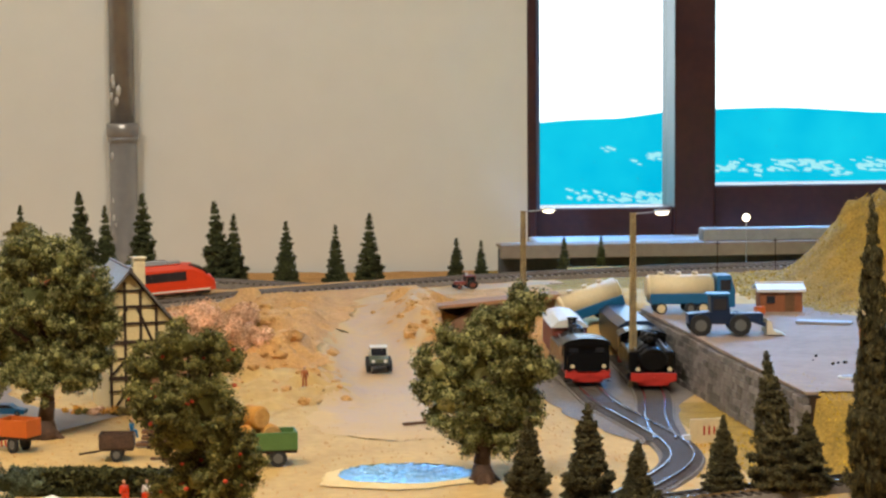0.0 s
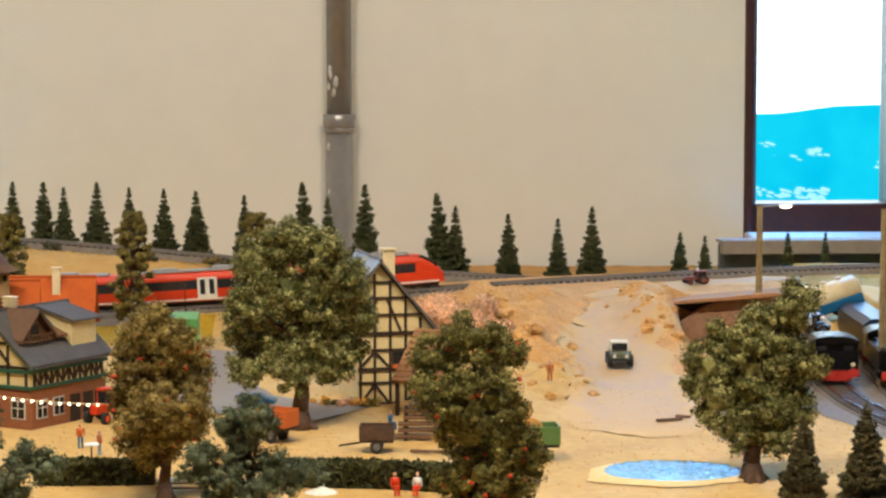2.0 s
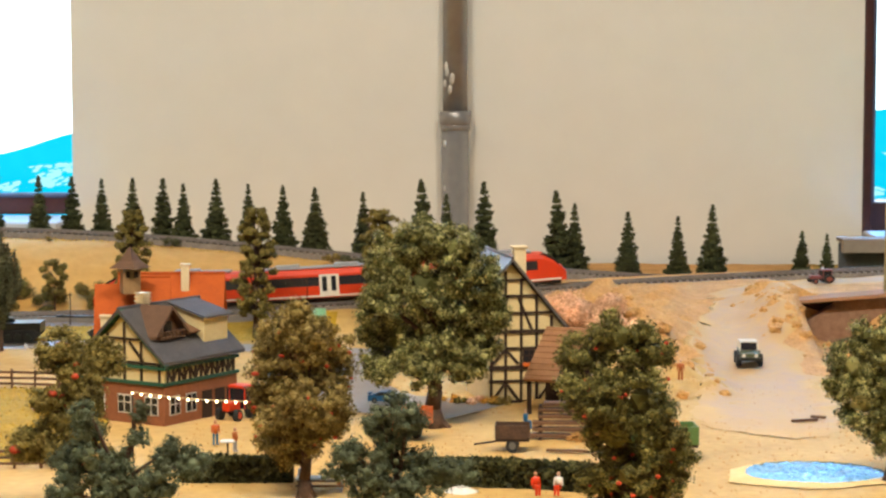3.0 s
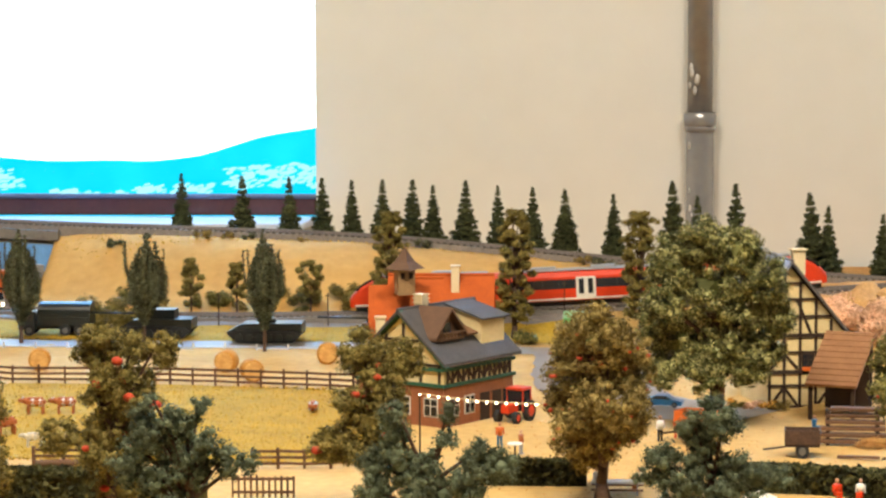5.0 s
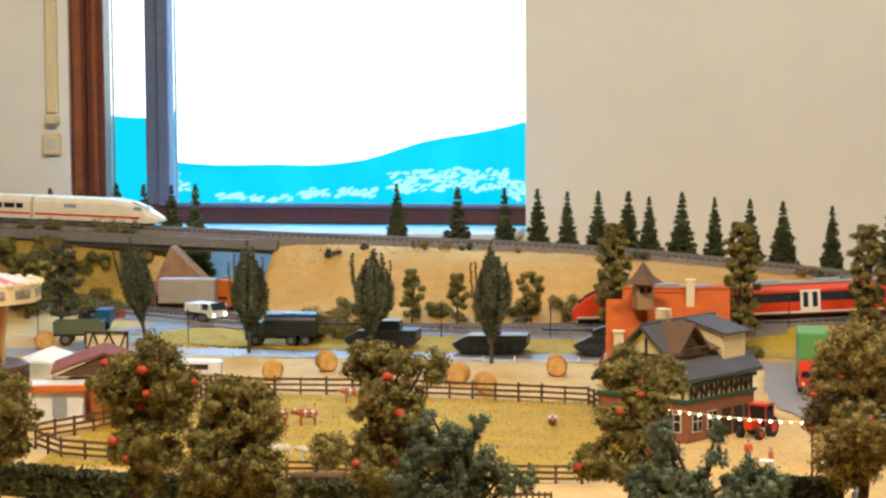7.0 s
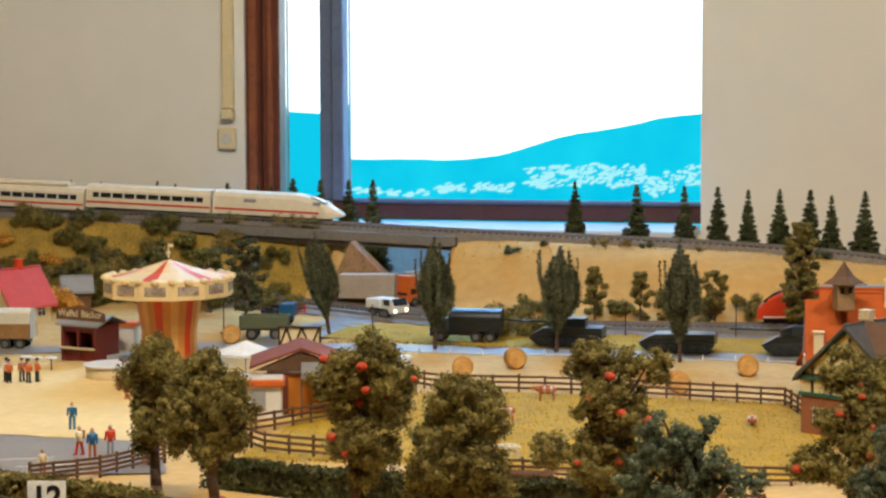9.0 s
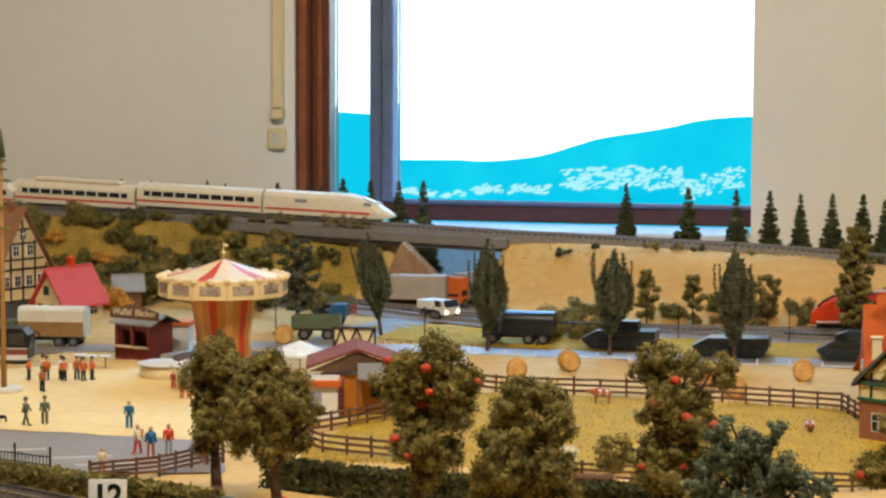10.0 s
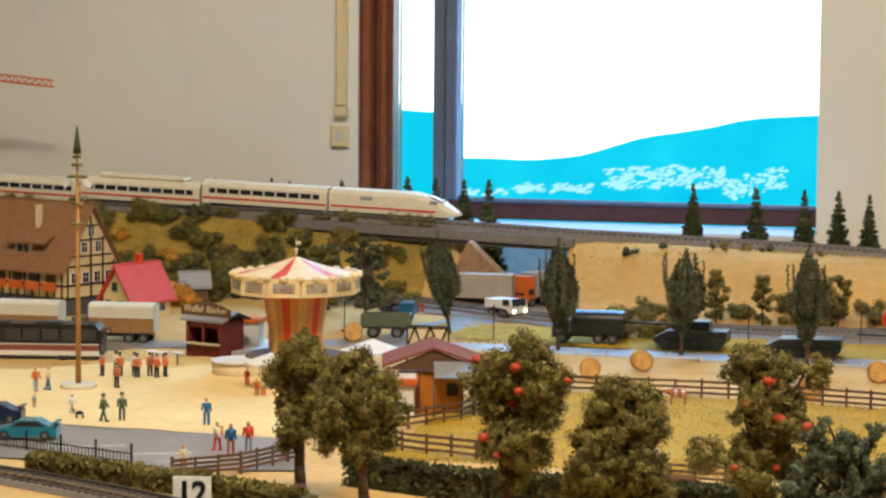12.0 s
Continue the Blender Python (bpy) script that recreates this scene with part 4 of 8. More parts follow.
# Spruces along the back: place, and height of the tip
BACK = [(-1.171, 2.857, .132), (-1.13, 2.86, .130), (-1.055, 2.87, .131), (-1.03, 2.87, .128), (-0.955, 2.86, .130), (-0.925, 2.85, .128), (-0.910, 2.87, .126), (-0.866, 2.862, .137), (-0.82, 2.83, .137), (-0.775, 2.80, .139), (-0.736, 2.771, .141), (-0.475, 2.738, .144), (-0.396, 2.71, .142), (-0.338, 2.70, .142),
    (-0.298, 2.695, .141), (-0.262, 2.69, .139), (-0.225, 2.685, .140), (-0.190, 2.69, .139), (-0.165, 2.68, .134), (-0.127, 2.685, .139), (-0.089, 2.68, .133), (-0.048, 2.675, .132), (-0.010, 2.665, .130), (0.046, 2.67, .124), (0.118, 2.68, .140), (0.143, 2.68, .122), (0.187, 2.675, .136), (0.278, 2.67, .127), (0.293, 2.68, .110), (0.354, 2.66, .102), (0.412, 2.66, .097), (0.452, 2.66, .110), (0.552, 2.64, .082), (0.582, 2.64, .078), (0.69, 2.70, .075), (0.735, 2.70, .075)]
for k, (x, y, z) in enumerate(BACK):
    y = max(y, high_y(x) + 0.034)
    b = land(x, y)
    spruce(x, y, z - b, 1.0 + 0.25 * ((k * 7) % 5) / 4 + (0.3 if z - b < 0.05 else 0), k, lean=(6 if x in (0.118, 0.278) else -7 if x in (0.552, -0.910, -0.925) else 0))
# Firs at the front right corner
for x, y, h, w, lean in ((0.475, 1.47, 0.057, 1.25, 0), (0.512, 1.45, 0.068, 1.2, 0), (0.538, 1.41, 0.05, 1.3, 0), (0.603, 1.45, 0.058, 1.1, 0), (0.642, 1.45, 0.100, 0.85, -14), (0.662, 1.46, 0.058, 1.3, 0), (0.698, 1.42, 0.205, 0.42, -2)):
    spruce(x, y, h, w, int(x * 100), "dark green fir at the front corner", "firs at the front corner", lean)


def bush(x, y, r, material, seed, label, n=9, h=1.0):
    rv, rs = random.Random(seed), np.random.RandomState(seed)
    blobs = [((rv.uniform(-1, 1) * r, rv.uniform(-0.6, 0.6) * r, rv.uniform(0.15, 1.0) * r * h), r * rv.uniform(0.3, 0.5)) for k in range(n)]
    v, f = leaves(rs, blobs, 700, 0.0012)
    v2, f2 = cores([(c, q * 0.8) for c, q in blobs], rs)
    k = len(v)
    ob = new("bush", raw("bush", v + v2, f + [tuple(i + k for i in t) for t in f2], [material]))
    ob.matrix_basis = pose(x, y, land(x, y))
    return tagged(ob, label, "bush", "bushes on the layout")


rv = random.Random(77)
for k in range(16):
    x = -0.52 + 0.04 * k + rv.uniform(-0.015, 0.015)
    bush(x, lerp_table(LOW_LINE, x) + rv.uniform(0.05, 0.075), rv.uniform(0.007, 0.014), M[rv.choice(("dkleaf", "dry", "apple"))], 500 + k, "low brown-green shrub at the hill foot", 8)
for k in range(125):
    bush(rv.uniform(-1.40, -0.77), rv.uniform(2.61, 2.69), rv.uniform(0.008, 0.019), M[rv.choice(("dkleaf", "apple", "dry", "poplar", "dry", "dkleaf", "orangeleaf" if k % 6 == 0 else "apple"))], 300 + k, "olive brown bush on the railway bank")
for x, y, r, m in ((-0.485, 2.352, 0.025, "apple"), (-0.450, 2.352, 0.020, "apple"), (-0.385, 2.50, 0.013, "dkleaf"), (-0.33, 2.50, 0.017, "dkleaf"), (-0.29, 2.49, 0.013, "dkleaf"), (-0.245, 2.50, 0.014, "apple"), (0.005, 2.50, 0.016, "dkleaf"), (-0.02, 2.49, 0.010, "dkleaf"), (-1.035, 2.47, 0.024, "orangeleaf"), (-0.78, 2.50, 0.02, "dkleaf"), (-0.83, 2.56, 0.016, "dkleaf"), (-0.90, 2.58, 0.018, "dkleaf"), (0.225, 2.12, 0.030, "pinkleaf"), (0.255, 2.11, 0.030, "pinkleaf"), (0.280, 2.09, 0.026, "pinkleaf"), (0.297, 2.05, 0.018, "pinkleaf"), (0.235, 2.09, 0.02, "pinkleaf"), (-0.035, 2.26, 0.010, "dkleaf")):
    bush(x, y, r, M[m], int(x * 1000) + 2000, {"apple": "olive green bush near the railway", "dkleaf": "dark green bush near the railway", "orangeleaf": "orange autumn bush behind the red-roofed house", "pinkleaf": "pale pink blossoming bush behind the barn"}[m], 11)
for k in range(14):
    x = rv.uniform(-0.55, 0.1)
    bush(x, high_y(x) - rv.uniform(0.03, 0.05), rv.uniform(0.005, 0.009), M[rv.choice(("dry", "poplar", "apple"))], 400 + k, "small dry shrub on the hill edge", 6)
tree("round_tree", "small round tree on the embankment", (-0.965, 2.60), 0.058, 0.034, 0.012, M["dkleaf"], 61, "round", 22, 600, 0.0012, 0, 0.002)
tree("round_tree", "dark tree behind the carousel", (-0.775, 2.36), 0.098, 0.045, 0.02, M["poplar"], 62, "tall", 30, 600, 0.0012, 0, 0.0025)
tree("round_tree", "dark round tree behind the carousel", (-0.862, 2.50), 0.074, 0.046, 0.012, M["dkleaf"], 66, "round", 30, 600, 0.0012, 0, 0.0025)
rvb = random.Random(91)
for k in range(11):
    bush(-1.015 + 0.014 * k + rvb.uniform(-0.004, 0.004), 2.55 + rvb.uniform(-0.012, 0.012), rvb.uniform(0.017, 0.026), M[("dkleaf", "apple", "dkleaf", "poplar")[k % 4]], 700 + k, "dark olive bush in the row behind the carousel", 10, 1.5)
tree("small_tree", "small bare-stemmed tree on the slope", (-0.405, 2.44), 0.062, 0.025, 0.02, M["apple"], 63, "round", 16, 600, 0.0012, 0, 0.0012)
tree("small_tree", "small bare-stemmed tree on the slope", (-0.355, 2.44), 0.058, 0.022, 0.022, M["apple"], 64, "round", 14, 600, 0.0012, 0, 0.0012)
tree("small_tree", "small bare-stemmed tree on the slope", (-0.275, 2.44), 0.060, 0.025, 0.02, M["apple"], 65, "round", 16, 600, 0.0012, 0, 0.0012)

# ---- paints for the models ----
def paint(name, col, rough=0.38, spec=0.45, **k):
    return mat(name, col, rough, tuple(c * 0.82 for c in col), k.pop("scale", 90.0), k.pop("bump", 0.08), spec=spec, **k)


T = dict(
    red=paint("train_red", (0.66, 0.045, 0.008), 0.35), dark=paint("dark_glazing", (0.02, 0.02, 0.025), 0.12, 0.6), white=paint("off_white", (0.74, 0.70, 0.62), 0.45),
    cream=paint("cream", (0.76, 0.62, 0.37), 0.5), grey=paint("mid_grey", (0.30, 0.30, 0.31), 0.5), black=paint("matt_black", (0.006, 0.006, 0.007), 0.33), engine=paint("engine_black", (0.004, 0.004, 0.005), 0.27, 0.28), kiosk=paint("kiosk_red", (0.20, 0.028, 0.022), 0.6), hutroof=mat("hut_roofing", (0.25, 0.08, 0.05), 0.9, (0.19, 0.058, 0.036), 90.0, 0.3, spec=0.1), rimcream=paint("rim_cream", (0.80, 0.60, 0.30), 0.5), ivorywhite=paint("ivory_white", (0.80, 0.70, 0.52), 0.4), hub=paint("wheel_hub", (0.13, 0.125, 0.115), 0.5), zinc=paint("zinc_sheet", (0.24, 0.23, 0.22), 0.45), amber=paint("amber_boards", (0.60, 0.20, 0.02), 0.5), frame=paint("underframe", (0.05, 0.048, 0.048), 0.6),
    wheelred=paint("wheel_red", (0.50, 0.03, 0.02), 0.5), army=paint("army_green", (0.010, 0.013, 0.011), 0.30, 0.6), olive=paint("olive_green", (0.10, 0.115, 0.06), 0.55), blue=paint("deep_blue", (0.015, 0.12, 0.26), 0.35),
    teal=paint("teal_paint", (0.018, 0.19, 0.25), 0.2), orange=paint("orange_paint", (0.62, 0.13, 0.02), 0.4), green=paint("bright_green", (0.11, 0.32, 0.08), 0.45), navy=paint("navy_paint", (0.008, 0.022, 0.06), 0.3),
    maroon=paint("maroon", (0.22, 0.055, 0.034), 0.55), tyre=paint("tyre_rubber", (0.02, 0.02, 0.02), 0.8), straw=mat("straw", (0.62, 0.30, 0.06), 0.95, (0.40, 0.17, 0.03), 150.0, 1.0, dist=0.001, contrast=0.4),
    strawend=mat("straw_end", (0.70, 0.42, 0.14), 0.95, (0.45, 0.22, 0.06), 120.0, 1.0, dist=0.001), timber=mat("dark_timber", (0.045, 0.025, 0.014), 0.8, None, 80.0), plank=mat("fence_plank", (0.17, 0.085, 0.04), 0.85, (0.09, 0.045, 0.02), 90.0, 0.4, rnd=0.25),
    ochre=mat("ochre_boards", (0.34, 0.18, 0.06), 0.7, (0.22, 0.11, 0.035), 60.0, 0.3),
    infill=mat("cream_infill", (0.72, 0.58, 0.30), 0.9, (0.62, 0.48, 0.24), 50.0, 0.2), brick=mat("red_brick", (0.33, 0.12, 0.05), 0.85, (0.19, 0.07, 0.032), 220.0, 0.5, contrast=0.5),
    glossslate=mat("weathered_slate", (0.16, 0.15, 0.15), 0.32, (0.09, 0.075, 0.07), 90.0, 0.4, spec=0.6), darktile=mat("dark_brown_tile", (0.14, 0.075, 0.042), 0.75, (0.09, 0.048, 0.028), 110.0, 0.5),
    slate=mat("grey_slate", (0.098, 0.090, 0.088), 0.75, (0.060, 0.056, 0.056), 90.0, 0.5, spec=0.2), tile=mat("orange_tile", (0.48, 0.095, 0.010), 0.85, (0.34, 0.062, 0.008), 110.0, 0.5), browntile=mat("brown_tile", (0.31, 0.15, 0.065), 0.75, (0.21, 0.10, 0.045), 110.0, 0.5),
    pinkroof=mat("pink_red_roof", (0.62, 0.085, 0.070), 0.7, (0.52, 0.06, 0.05), 90.0, 0.2), trimgreen=paint("trim_green", (0.02, 0.09, 0.055), 0.5), stone=mat("wall_stone", (0.26, 0.23, 0.21), 0.9, (0.16, 0.14, 0.13), 90.0, 0.6, rnd=0.35),
    canvas=mat("tarpaulin", (0.66, 0.60, 0.46), 0.8, (0.55, 0.49, 0.36), 40.0, 0.3), skin=paint("figure_skin", (0.60, 0.34, 0.20), 0.6), cloth=mat("white_cloth", (0.80, 0.78, 0.72), 0.85, None, 60.0, 0.1), hidebrown=paint("cow_brown", (0.42, 0.12, 0.03), 0.7),
)
LAMP = glow("lamp_glow", (1.0, 0.82, 0.55), 7.0)
BULB = glow("bulb_glow", (1.0, 0.82, 0.5), 9.0)


def on_line(x):
    """Place, height and heading of the lower line at x."""
    y, z = lerp_table(LOW_LINE, x), lerp_table(LOW_Z, x)
    return y, z


LOW_SPL = spline([(x, y, lerp_table(LOW_Z, x)) for x, y in LOW_LINE], 0.01)


def low_at(x):
    best = min(range(1, len(LOW_SPL) - 1), key=lambda i: abs(LOW_SPL[i].x - x))
    d = LOW_SPL[best + 1] - LOW_SPL[best - 1]
    p = LOW_SPL[best]
    return Vector((x, p.y, p.z)), math.degrees(math.atan2(d.y, d.x)), -math.degrees(math.atan2(d.z, d.x))


def wheelset(parent, xs, y, r, material=None, w=0.003, z=None, name="wheel"):
    """A pair of wheels for each place along a vehicle."""
    for x in xs:
        for s in (-1, 1):
            bm = B()
            cyl(bm, (x, s * y - w / 2, z or r), (x, s * y + w / 2, z or r), r, seg=14, mi=0)
            cyl(bm, (x, s * (y + w * 0.52) - w * 0.06, z or r), (x, s * (y + w * 0.52) + w * 0.06, z or r), r * 0.55, seg=10, mi=1)
            part(name, bm, [material or T["tyre"], T["hub"]], parent)


def loft(bm, sections, mi=0):
    """Skin through outlines given as (x, [(y, z), ...])."""
    rows = [[bm.verts.new((x, y, z)) for y, z in o] for x, o in sections]
    n = len(rows[0])
    for a, b in zip(rows, rows[1:]):
        for k in range(n):
            bm.faces.new((a[k], a[(k + 1) % n], b[(k + 1) % n], b[k])).material_index = mi
    for r in (rows[0], rows[-1]):
        bm.faces.new(r).material_index = mi


def coach_outline(w, z0, z1, r=0.006, s=1.0, cut=0.0):
    h = w / 2 * s
    return [(-h, z0), (-h * 1.02, z0 + (z1 - z0) * 0.45), (-h * 0.98, z1 - r - cut), (-h + r * 0.5, z1 - r * 0.3 - cut), (-h + r * 1.4, z1 - cut), (h - r * 1.4, z1 - cut), (h - r * 0.5, z1 - r * 0.3 - cut), (h * 0.98, z1 - r - cut), (h * 1.02, z0 + (z1 - z0) * 0.45), (h, z0)]


def railcar(x0, x1, nose=0, doors=(0.5,)):
    """One section of the red railcar; nose is -1, 0 or 1."""
    xm, L = (x0 + x1) / 2, x1 - x0
    p, rz, ry = low_at(xm)
    ob = thing("railcar", "bright red three-part diesel railcar section with white doors", "train", group="red railcar set")
    ob.matrix_basis = pose(p.x, p.y, p.z + 0.0036, 0, ry, rz)
    w, z0, z1 = 0.029, 0.006, 0.0365
    ends = [(-L / 2, 1.0, 0.0), (L / 2, 1.0, 0.0)]
    secs = []
    if nose == -1:
        secs = [(-L / 2, coach_outline(w, z0, 0.016, 0.003, 0.72)), (-L / 2 + 0.004, coach_outline(w, z0, 0.021, 0.004, 0.86)), (-L / 2 + 0.012, coach_outline(w, z0, 0.029, 0.005, 0.95)), (-L / 2 + 0.024, coach_outline(w, z0, z1 - 0.001)), (-L / 2 + 0.034, coach_outline(w, z0, z1)), (L / 2, coach_outline(w, z0, z1))]
    elif nose == 1:
        secs = [(-L / 2, coach_outline(w, z0, z1)), (L / 2 - 0.034, coach_outline(w, z0, z1)), (L / 2 - 0.024, coach_outline(w, z0, z1 - 0.001)), (L / 2 - 0.012, coach_outline(w, z0, 0.029, 0.005, 0.95)), (L / 2 - 0.004, coach_outline(w, z0, 0.021, 0.004, 0.86)), (L / 2, coach_outline(w, z0, 0.016, 0.003, 0.72))]
    else:
        secs = [(-L / 2, coach_outline(w, z0, z1)), (L / 2, coach_outline(w, z0, z1))]
    bm = B()
    loft(bm, secs)
    part("body", bm, T["red"], ob, "glossy red body shell")
    a = -L / 2 + (0.030 if nose == -1 else 0.006)
    b = L / 2 - (0.030 if nose == 1 else 0.006)
    dx = [-L / 2 + L * d for d in doors]
    for s in (-1, 1):
        cuts = [a] + [v for d in dx for v in (d - 0.0105, d + 0.0105)] + [b]
        for i in range(0, len(cuts), 2):
            bm = B()
            box(bm, ((cuts[i] + cuts[i + 1]) / 2, s * w * 0.497, 0.0232), (cuts[i + 1] - cuts[i], 0.0012, 0.0098))
            part("window_band", bm, T["dark"], ob, "dark glazed window band", 0.0003)
            n = max(1, int((cuts[i + 1] - cuts[i]) / 0.017))
            for k in range(1, n):
                xx = cuts[i] + (cuts[i + 1] - cuts[i]) * k / n
                bm = B()
                box(bm, (xx, s * w * 0.503, 0.0232), (0.0007, 0.0014, 0.0098))
                part("window_post", bm, T["black"], ob)
        bm = B()
        box(bm, (0, s * w * 0.497, 0.0078), (L - (0.012 if nose else 0.002), 0.0012, 0.0017))
        part("lower_stripe", bm, T["white"], ob, "pale lower stripe")
        for d in dx:
            bm = B()
            box(bm, (d, s * w * 0.499, 0.0185), (0.0205, 0.0014, 0.0235))
            door = part("door", bm, T["white"], ob, "white double door", 0.0004)
            for o in (-0.0048, 0.0048):
                bm = B()
                box(bm, (d + o, s * w * 0.525, 0.0205), (0.0052, 0.0014, 0.0155))
                part("door_glass", bm, T["dark"], door, "", 0.0003)
    bm = B()
    box(bm, (0.01 * -nose, 0, z1 + 0.0005), (L - 0.05 if nose else L - 0.004, 0.018, 0.0022))
    part("roof", bm, T["grey"], ob, "grey roof panel", 0.0008)
    for k, xx in enumerate((-0.25, 0.12)):
        bm = B()
        box(bm, (xx * L, 0, z1 + 0.0022), (0.026, 0.014, 0.0036))
        part("roof_unit", bm, T["grey"], ob, "grey roof unit", 0.0008)
    bm = B()
    box(bm, (0, 0, 0.0042), (L - 0.012, 0.021, 0.0045))
    part("underframe", bm, T["frame"], ob, "", 0.0006)
    wheelset(ob, (-L / 2 + 0.018, -L / 2 + 0.034, L / 2 - 0.034, L / 2 - 0.018), 0.0085, 0.0045, T["frame"], 0.002)
    if nose:
        e = nose * (L / 2 - 0.010)
        bm = B()
        cutn = [(e - nose * 0.004, 0.0305), (e - nose * 0.0135, 0.0352), (e - nose * 0.017, 0.0345), (e - nose * 0.012, 0.028), (e + nose * 0.002, 0.0225), (e + nose * 0.0035, 0.0245)]
        prism(bm, cutn, -0.0118, 0.0118)
        part("windscreen", bm, T["dark"], ob, "large sloping dark windscreen", 0.0004)
        for s in (-1, 1):
            bm = B()
            ball(bm, (nose * (L / 2 - 0.0012), s * 0.0075, 0.012), 0.0016, 1)
            part("headlight", bm, LAMP, ob, "lit headlight")
    else:
        bm = B()
        for e in (-L / 2 - 0.0006, L / 2 + 0.0006):
            box(bm, (e, 0, 0.021), (0.0022, 0.026, 0.029))
        part("gangway", bm, T["black"], ob, "black rubber gangway bellows")
    return ob


railcar(-0.225, -0.065, -1, (0.50,))
railcar(-0.063, 0.105, 0, (0.51,))
railcar(0.107, 0.271, 1, (0.42,))


def express(x1, L, nose=0, end=0):
    """White express coach on the upper line with its right end at x1."""
    xm = x1 - L / 2
    slope = (high_y(xm + 0.02) - high_y(xm - 0.02)) / 0.04
    ob = thing("express_coach", "white high-speed train car with a red stripe", "train", group="white express train")
    ob.matrix_basis = pose(xm, high_y(xm), bench(xm) + 0.0096, 0, math.degrees(math.atan(0.028)), math.degrees(math.atan(slope)))
    w, z0, z1 = 0.030, 0.004, 0.0325
    if nose:
        secs = [(-L / 2, coach_outline(w, z0, z1, 0.007)), (L / 2 - 0.058, coach_outline(w, z0, z1, 0.007)), (L / 2 - 0.036, coach_outline(w, z0, z1 - 0.004, 0.007, 0.97)), (L / 2 - 0.018, coach_outline(w, z0, z1 - 0.011, 0.007, 0.88)), (L / 2 - 0.006, coach_outline(w, z0 + 0.001, z1 - 0.018, 0.005, 0.7)), (L / 2, coach_outline(w, z0 + 0.003, z1 - 0.022, 0.003, 0.45))]
    else:
        secs = [(-L / 2, coach_outline(w, z0, z1, 0.007)), (L / 2, coach_outline(w, z0, z1, 0.007))]
    bm = B()
    loft(bm, secs)
    part("body", bm, T["ivorywhite"], ob, "smooth ivory-white body shell")
    for s in (-1, 1):
        bm = B()
        box(bm, (-0.012 if nose else 0, s * w * 0.507, 0.0105), (L - (0.03 if nose else 0.001), 0.0010, 0.0022))
        part("stripe", bm, T["red"], ob, "thin red waist stripe")
        if not nose:
            bm = B()
            box(bm, (0, s * w * 0.503, 0.0195), (L - 0.020, 0.0010, 0.0062))
            part("window_band", bm, T["dark"], ob, "dark window band", 0.0003)
            for k in range(9):
                bm = B()
                box(bm, (-L / 2 + 0.02 + (L - 0.04) * k / 8, s * w * 0.51, 0.0195), (0.0022, 0.0010, 0.0060))
                part("window_post", bm, T["white"], ob)
        else:
            for xx, ww in ((L / 2 - 0.030, 0.010), (-L / 2 + 0.05, 0.016)):
                bm = B()
                box(bm, (xx, s * (w * 0.48 if ww < 0.012 else w * 0.505), 0.0215), (ww, 0.0010, 0.0042))
                part("side_panel", bm, T["grey"], ob, "grey side panel", 0.0003)
    bm = B()
    box(bm, (-0.01 if nose else 0, 0, 0.003), (L - 0.03, 0.022, 0.006))
    part("underframe", bm, T["frame"], ob, "dark underframe")
    wheelset(ob, (-L / 2 + 0.02, -L / 2 + 0.036, L / 2 - 0.046, L / 2 - 0.03), 0.0085, 0.0042, T["frame"], 0.002)
    if nose:
        bm = B()
        prism(bm, [(L / 2 - 0.040, 0.0292), (L / 2 - 0.022, 0.0232), (L / 2 - 0.018, 0.0214), (L / 2 - 0.034, 0.0262)], -0.009, 0.009)
        part("windscreen", bm, T["dark"], ob, "raked dark windscreen")
    elif end == 2:
        bm = B()
        box(bm, (0, 0, z1 + 0.002), (L * 0.72, 0.020, 0.006))
        part("raised_roof", bm, T["ivorywhite"], ob, "raised restaurant-car roof", 0.002)
    return ob


xx = -0.75
express(xx, 0.168, 1)
for k in range(5):
    express(xx - 0.170 - 0.174 * k, 0.172, 0, 2 if k == 1 else 0)

# ---- steam engines in the cutting ----


